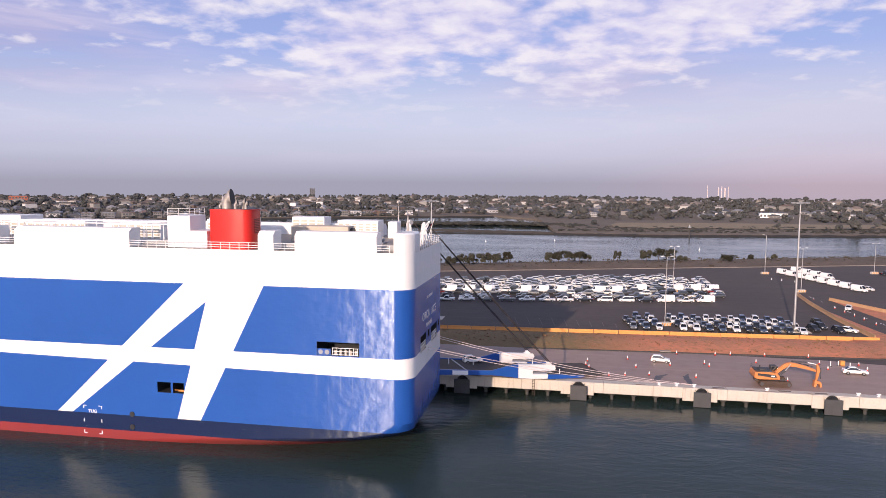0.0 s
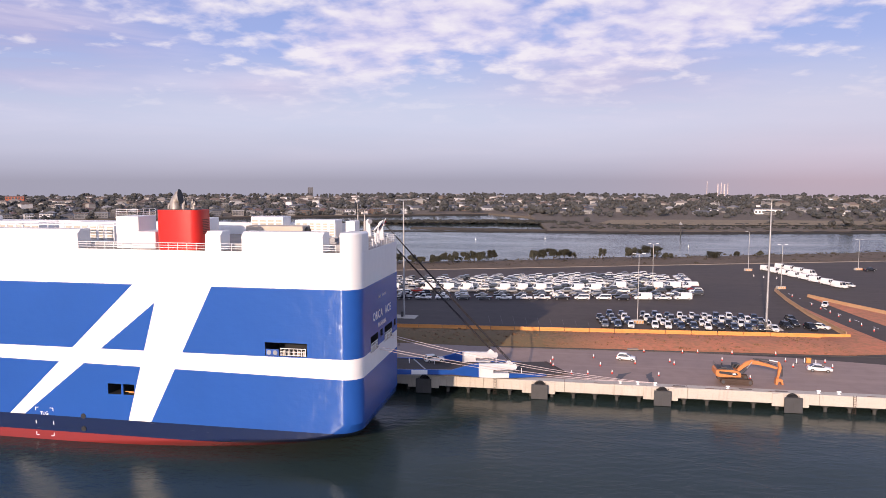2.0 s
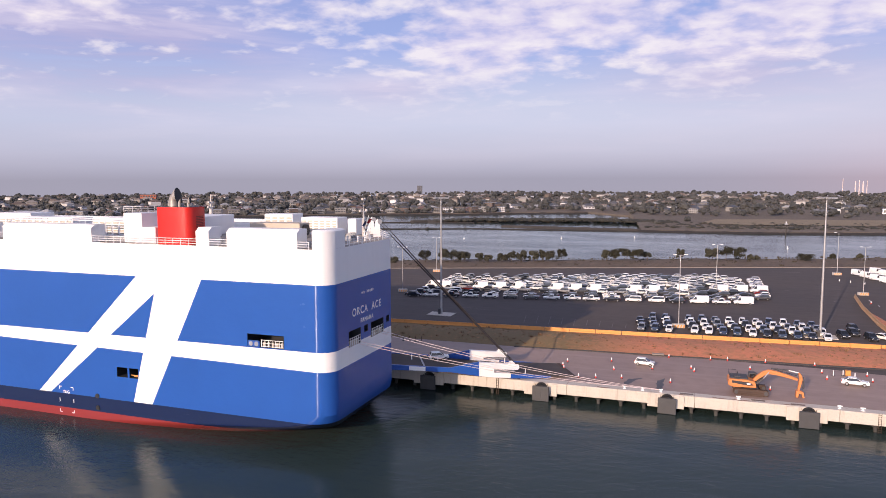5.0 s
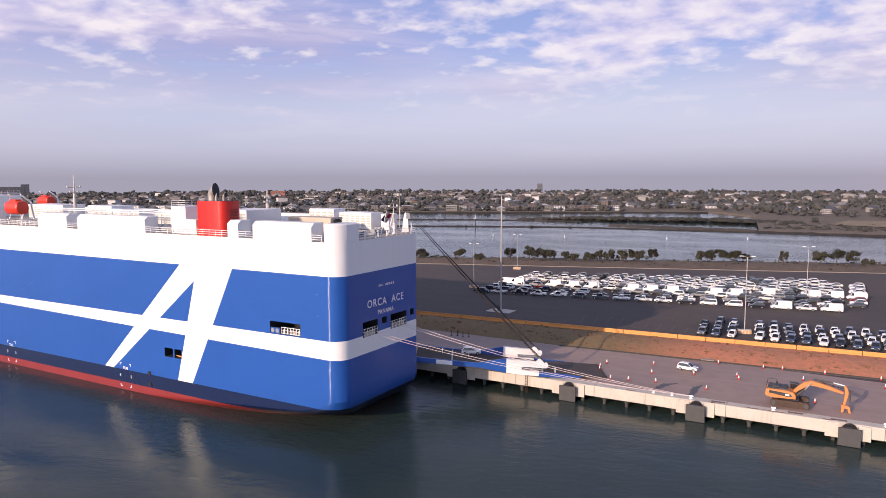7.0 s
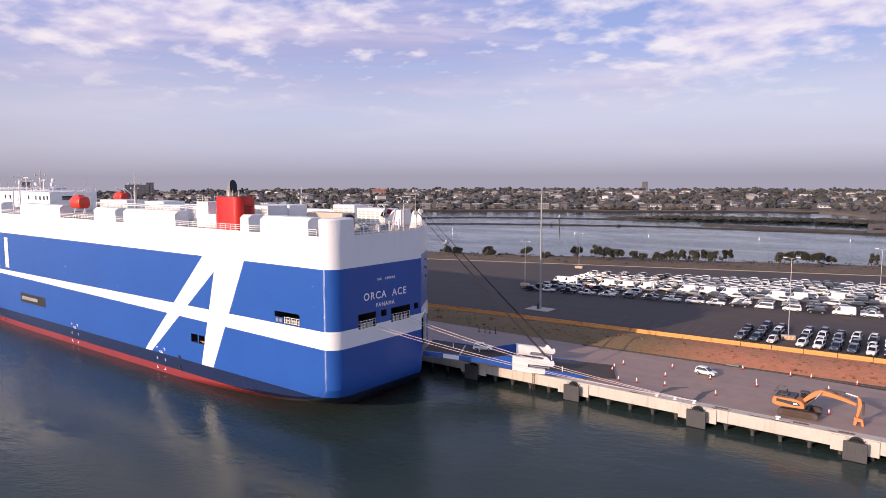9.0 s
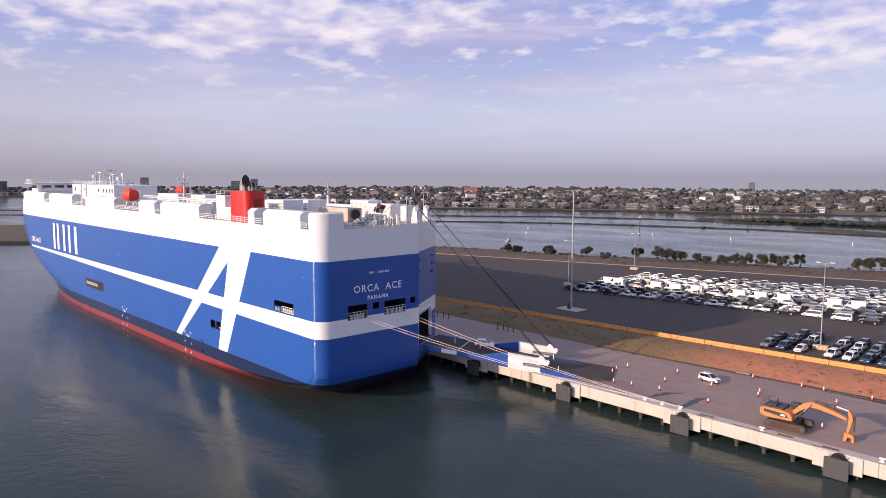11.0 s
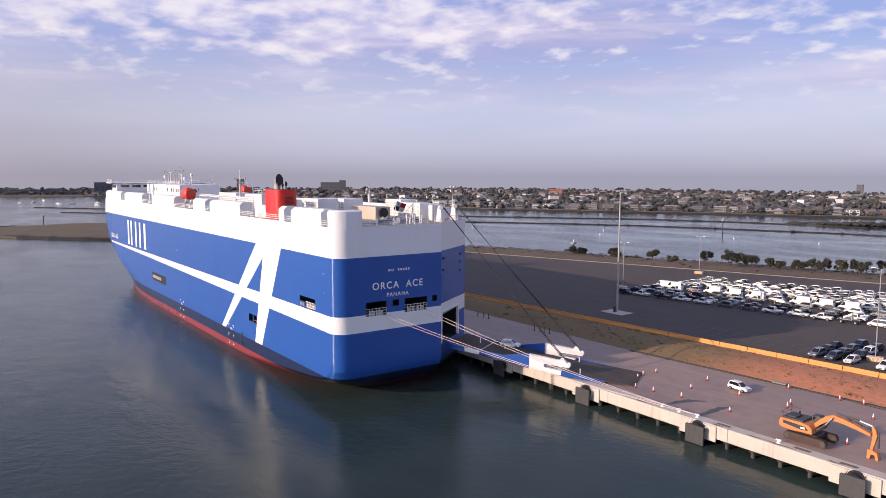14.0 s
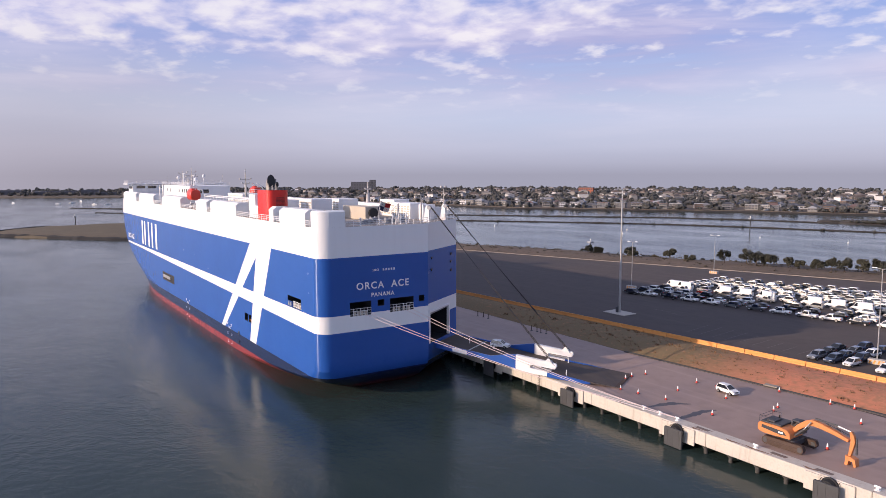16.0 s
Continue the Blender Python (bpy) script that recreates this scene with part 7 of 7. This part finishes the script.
for x, y in ((-352, 392), (-270, 452), (-175, 470), (-125, 480), (-60, 500), (-245, 420), (-12, 520), (80, 470)):
    buoy(x, y)
for x, y, h in ((-158, 302, 8), (-540, 117, 8.5), (-215, 520, 9), (90, 575, 9)):
    pile_mark(x, y, h)


def boat(x, y, turn, size=1.0):
    b = thing("motor_boat", (x, y, 0), turn, "small white boat moored in the bay", "boat", "boats moored in the bay")
    bm = bmesh.new()
    prev = None
    for px, w in ((-4, 1.3), (-1, 1.6), (2, 1.2), (4.5, 0.1)):
        ring = [bm.verts.new((px * size, yy * size, zz * size)) for yy, zz in ((-w, 1.1), (-w * 0.7, -0.3), (w * 0.7, -0.3), (w, 1.1))]
        if prev:
            for j in range(4):
                bm.faces.new((prev[j], ring[j], ring[(j + 1) % 4], prev[(j + 1) % 4]))
        else:
            bm.faces.new(ring)
        prev = ring
    bm.faces.new(prev[::-1])
    bmesh.ops.recalc_face_normals(bm, faces=bm.faces)
    part("hull", bm, M_CONEW, b)
    bm = bmesh.new()
    box(bm, -2.2 * size, 1.0 * size, -1.0 * size, 1.0 * size, 1.0 * size, 2.2 * size, 0.2)
    part("cabin", bm, M_CONEW, b)


for x, y, a in ((-1120, 98, 20), (-1050, 150, 60), (-1080, 170, 100), (-1150, 190, 10), (-1000, 190, 40), (-990, 205, 80), (-930, 225, 30), (-1010, 240, 50), (-640, 540, 20)):
    boat(x, y, a, 0.95)

# ---- the far suburb ----
bm = bmesh.new()
ring = [(30, 662), (70, 648), (150, 662), (235, 676), (320, 712), (330, 760), (240, 752), (167, 752), (100, 742), (45, 730)]
sheet(bm, ring, 2.9)
structure("ground_field", bm, M_FIELD, "dry grass field behind the channel bank", "field")


def house_far(kind, seed):
    """A house with hipped or flat roof; its front looks along -y."""
    r = random.Random(seed)
    w, d = r.uniform(8, 13), r.uniform(7, 10)
    storeys = 2 if kind == "tall" else 1
    h = 2.5 * storeys + 0.3
    t = thing("house", label="pale suburban house among trees on the far shore" if kind != "tall" else "two-storey house facing the bay on the far shore", category="house", group="houses of the far suburb")
    bm = bmesh.new()
    box(bm, -w / 2, w / 2, -d / 2, d / 2, -1, h)
    if kind == "tall":
        box(bm, -w / 2, w / 2 * r.uniform(-0.2, 0.5), -d / 2 - 2.2, -d / 2 + 0.1, 2.45, 2.7)
    wall = part("wall", bm, M_WALLS, t)
    bm = bmesh.new()
    if r.random() < 0.3 and kind == "tall":
        box(bm, -w / 2 - 0.4, w / 2 + 0.4, -d / 2 - 0.8, d / 2 + 0.4, h, h + 0.5)
    else:
        o = 0.5
        frustum(bm, -w / 2 - o, w / 2 + o, d / 2 + o, h, -w / 2 + d * 0.42, w / 2 - d * 0.42, 0.1, h + d * 0.26)
        sheet_v = [bm.verts.new(p) for p in ((-w / 2 - o, -d / 2 - o, h), (w / 2 + o, -d / 2 - o, h), (w / 2 + o, d / 2 + o, h), (-w / 2 - o, d / 2 + o, h))]
        bm.faces.new(sheet_v[::-1])
    part("roof", bm, M_ROOFS, t)
    n = 4 if kind == "tall" else 3
    for s in range(storeys):
        for k in range(n):
            x = -w / 2 + w * (k + 0.5) / n
            bm = bmesh.new()
            ww = w / n * r.uniform(0.28, 0.42)
            box(bm, x - ww, x + ww, -d / 2 - 0.06, -d / 2 + 0.02, 2.5 * s + 0.8, 2.5 * s + 2.1)
            part("window", bm, M_HAZED_GLASS, t)
    return t


templates = [house_far("tall", k) for k in range(6)] + [house_far("low", 20 + k) for k in range(6)]
spots = []
for (x0, y0), (x1, y1) in zip(SHORE[2:12], SHORE[3:12]):
    d = math.hypot(x1 - x0, y1 - y0)
    ang = math.degrees(math.atan2(y1 - y0, x1 - x0))
    n = int(d / 15)
    for k in range(n):
        t = (k + rng.uniform(0.2, 0.8)) / n
        nx, ny = -(y1 - y0) / d, (x1 - x0) / d
        for row, off in enumerate((22, 48)):
            if x0 < -1000 and row:
                continue
            if rng.random() < (0.06 if row == 0 else 0.35):
                continue
            off += rng.uniform(-4, 4)
            spots.append((x0 + (x1 - x0) * t + nx * off, y0 + (y1 - y0) * t + ny * off, ang + rng.uniform(-8, 8), row == 0))
for _ in range(1150):
    az = radians(rng.uniform(-26, 72))
    dist = rng.uniform(650, 1750)
    x, y = 60 - math.sin(az) * dist, -40 + math.cos(az) * dist
    if y < shore_y(x) + 75 or (x > -60 and y < 860) or (x > 60 and rng.random() < 0.45):
        continue
    spots.append((x, y, rng.uniform(-40, 60), False))
spots.sort(key=lambda q: (not q[3], math.hypot(q[0], q[1])))
used = set()
for x, y, a, front in spots[:285]:
    k = rng.randrange(6) + (0 if (front and rng.random() < 0.7) or rng.random() < 0.15 else 6)
    m = pose(x, y, 2.4, 0, 0, a)
    if k not in used:
        used.add(k)
        templates[k].matrix_basis = m
    else:
        copy_thing(templates[k], m)
for k in range(12):
    if k not in used:
        templates[k].matrix_basis = pose(-300 - 30 * k, 960, 2.4)


def island_paint(name, stops):
    def build(g, b):
        geo = g.t.nodes.new("ShaderNodeNewGeometry")
        g.put(b.inputs["Base Color"], g.ramp(geo.outputs["Random Per Island"], stops))
        b.inputs["Roughness"].default_value = 0.8
    return material(name, build)


M_FARWALL = island_paint("far_house_walls", [(0.0, (0.66, 0.66, 0.67)), (0.35, (0.30, 0.29, 0.28)), (1.0, (0.14, 0.115, 0.10))])
M_FARROOF = island_paint("far_house_roofs", [(0.0, (0.08, 0.076, 0.072)), (0.5, (0.15, 0.11, 0.09)), (1.0, (0.30, 0.29, 0.28))])
verts, faces, slots = [], [], []
for x, y, a, _ in spots[285:]:
    w, d, h = rng.uniform(5, 9), rng.uniform(4.5, 6.5), rng.choice((3.2, 3.4, 6.2))
    m = pose(x, y, 2.4, 0, 0, a)
    i = len(verts)
    for px, py, pz in ((-w, -d, -1), (w, -d, -1), (w, d, -1), (-w, d, -1), (-w, -d, h), (w, -d, h), (w, d, h), (-w, d, h)):
        verts.append(tuple(m @ Vector((px, py, pz))))
    faces += [(i, i + 1, i + 5, i + 4), (i + 1, i + 2, i + 6, i + 5), (i + 2, i + 3, i + 7, i + 6), (i + 3, i, i + 4, i + 7)]
    slots += [0] * 4
    i = len(verts)
    for px, py, pz in ((-w - 0.5, -d - 0.5, h), (w + 0.5, -d - 0.5, h), (w + 0.5, d + 0.5, h), (-w - 0.5, d + 0.5, h), (-w + d, 0, h + d * 0.5), (w - d, 0, h + d * 0.5)):
        verts.append(tuple(m @ Vector((px, py, pz))))
    faces += [(i, i + 1, i + 5, i + 4), (i + 2, i + 3, i + 4, i + 5), (i + 1, i + 2, i + 5), (i + 3, i, i + 4)]
    slots += [1] * 4
me = bpy.data.meshes.new("far_houses")
me.from_pydata(verts, [], faces)
me.materials.append(M_FARWALL)
me.materials.append(M_FARROOF)
me.polygons.foreach_set("material_index", slots)
tagged(new("far_houses", me), "distant house roofs among the trees", "houses", "", "stuff")


def blobs(name, centres, mat, label, seed, flat=0.85):
    """Many uneven leafy clumps in one mesh."""
    rs = np.random.RandomState(seed)
    bm = bmesh.new()
    bmesh.ops.create_icosphere(bm, subdivisions=2, radius=1.0)
    base = np.array([v.co[:] for v in bm.verts])
    tris = np.array([[v.index for v in f.verts] for f in bm.faces])
    bm.free()
    c = np.array(centres)
    n, m = len(c), len(base)
    jit = 1 + 0.38 * (rs.rand(n, m, 1) - 0.5) * 2
    v = base[None] * jit * c[:, None, 3:4] * np.array([1, 1, flat]) + c[:, None, :3]
    f = tris[None] + (np.arange(n) * m)[:, None, None]
    me = bpy.data.meshes.new(name)
    me.from_pydata(v.reshape(-1, 3).tolist(), [], f.reshape(-1, 3).tolist())
    me.materials.append(mat)
    return tagged(new(name, me), label, "trees", "", "stuff")


cs = []
for _ in range(6800):
    az = radians(rng.uniform(-27, 92))
    dist = 600 + 1350 * rng.random() ** 0.8
    x, y = 60 - math.sin(az) * dist, -40 + math.cos(az) * dist
    if y < shore_y(x) + 16 or (x > -60 and y < 775 and rng.random() < 0.90):
        continue
    near_front = y < shore_y(x) + 60
    if near_front and rng.random() < 0.25:
        continue
    h = rng.uniform(3.5, 8.0) * (1.4 if rng.random() < 0.08 else 1)
    if dist > 1500:
        h *= 1.15
    r = h * rng.uniform(0.32, 0.5)
    for k in range(3):
        cs.append((x + rng.uniform(-1, 1) * r, y + rng.uniform(-1, 1) * r, 2.2 + h - r * rng.uniform(0.7, 1.3), r * rng.uniform(0.6, 1.0)))
    cs.append((x, y, 2.2 + h * 0.4, r * 0.75))
for (x0, y0), (x1, y1) in zip(SHORE[2:12], SHORE[3:12]):
    for _ in range(int(math.hypot(x1 - x0, y1 - y0) / 7)):
        t, off = rng.random(), rng.uniform(7, 15)
        r = rng.uniform(0.7, 2.4) * (1.6 if rng.random() < 0.15 else 1)
        for _ in range(2):
            cs.append((x0 + (x1 - x0) * t + rng.uniform(-1, 1) * r, y0 + (y1 - y0) * t + off + rng.uniform(-1, 1), 2.2 + r * rng.uniform(0.5, 1.0), r))
blobs("far_trees", cs, M_HAZED_LEAF, "dark trees among the houses of the far suburb", 3)
cs = []
for _ in range(1500):
    k = rng.random()
    if k < 0.55:
        x = rng.uniform(-225, 10)
        y = 652 + (x + 235) * 0.28 + rng.uniform(-16, 16) - max(0, x + 60) * 0.6
        s = rng.uniform(0.9, 2.6) * min(1, (x + 240) / 60)
    else:
        x = rng.uniform(-10, 330)
        y = 605 + 0.16 * max(0, x - 60) + rng.uniform(0, 70)
        s = rng.uniform(0.7, 2.4)
    cs.append((x, y, 1.4 + s * 0.4, s))
blobs("marsh_scrub", cs, foliage("marsh_leaves", (0.024, 0.026, 0.022), (0.056, 0.052, 0.040)), "low dark scrub on the marsh across the channel", 5, 0.5)
for pts in ([(-415, 526), (-272, 626)], [(-426, 407), (-286, 519)], [(-286, 519), (-149, 574)]):
    cs = []
    for _ in range(5):
        t = rng.random()
        cs.append((pts[0][0] + (pts[1][0] - pts[0][0]) * t, pts[0][1] + (pts[1][1] - pts[0][1]) * t, 1.0, rng.uniform(0.6, 1.2)))
    blobs("rock_scrub", cs, M_HAZED_LEAF, "small bushes on the rock line", 9, 0.6)


def block(name, x, y, w, d, h, turn, mat, label, storeys=0, cols=0):
    t = thing(name, (x, y, 2.0), turn, label, "building")
    bm = bmesh.new()
    box(bm, -w / 2, w / 2, -d / 2, d / 2, -2, h)
    part("wall", bm, mat, t)
    bm = bmesh.new()
    box(bm, -w / 2 - 0.3, w / 2 + 0.3, -d / 2 - 0.3, d / 2 + 0.3, h, h + 0.6)
    part("roof", bm, M_TOWER, t)
    for s in range(storeys):
        for c in range(cols):
            bm = bmesh.new()
            cw = w / cols
            box(bm, -w / 2 + cw * c + cw * 0.2, -w / 2 + cw * (c + 1) - cw * 0.2, -d / 2 - 0.08, -d / 2 + 0.02, h * (s + 0.3) / storeys, h * (s + 0.75) / storeys)
            part("window", bm, M_HAZED_GLASS, t)
    return t


block("apartment_tower", -700, 1850, 14, 14, 21, 20, M_TOWER, "dark apartment tower above the far suburb", 7, 3)
block("apartment_block", -1344, 778, 46, 16, 22.5, 60, M_TOWER, "grey apartment block above the far suburb", 7, 8)
block("apartment_block", -1332, 800, 14, 16, 27, 60, M_TOWER, "narrow grey apartment block above the far suburb", 8, 3)
block("apartment_block", -1500, 628, 15, 14, 29, 60, M_TOWER, "distant grey apartment tower", 7, 3)
block("brick_hall", -940, 1075, 28, 16, 12.5, 35, M_BRICKRED, "orange-red brick hall among trees", 2, 6)
block("white_hall", 235, 900, 30, 20, 6, -10, M_CONEW, "long white hall behind trees", 1, 8)
block("white_hall", 170, 900, 18, 14, 5, -10, M_CONEW, "low white shed behind trees", 1, 5)
for x, h, w in ((640, 40, 1.8), (690, 30, 3.0), (705, 34, 2.4), (720, 28, 4), (735, 32, 2.0)):
    c = thing("chimney", (x * 0.93, 3350, -45), 0, "distant pale refinery stack on the horizon", "chimney", "refinery stacks")
    bm = bmesh.new()
    rod(bm, (0, 0, 0), (0, 0, h + 43), w, 10, w * 0.8)
    part("stack", bm, M_STACK, c)


def dock_crane(x, y, turn):
    c = thing("dock_crane", (x, y, 0), turn, "distant grey dock crane across the bay", "crane", "cranes across the bay")
    bm = bmesh.new()
    for sx in (-8, 8):
        for sy in (-8, 8):
            rod(bm, (sx, sy, 0), (sx * 0.8, sy * 0.8, 34), 1.0, 6)
    part("portal", bm, M_TOWER, c)
    bm = bmesh.new()
    box(bm, -8, 8, -6, 6, 30, 42, 0.5)
    part("machine_house", bm, M_TOWER, c)
    bm = bmesh.new()
    rod(bm, (0, -2, 40), (-42, -2, 78), 1.4, 6, 0.8)
    rod(bm, (0, 2, 58), (-42, 2, 78), 0.5, 6)
    rod(bm, (0, 0, 40), (0, 0, 60), 1.4, 6)
    part("jib", bm, M_TOWER, c)


block("storage_hall", -1389, 323, 38, 22, 23, 78, M_TOWER, "tall dark storage hall across the bay", 1, 4)
dock_crane(-2050, 30, 95)
dock_crane(-2150, 45, 80)
for x, y, w, h in ((-1560, 110, 40, 9), (-1500, 160, 26, 7), (-1480, 190, 60, 8), (-1450, 240, 30, 10), (-1600, 60, 50, 14), (-1420, 270, 40, 6)):
    block("harbour_shed", x, y, w, 20, h, 80, M_TOWER, "low grey shed on the far side of the bay", 1, 5)
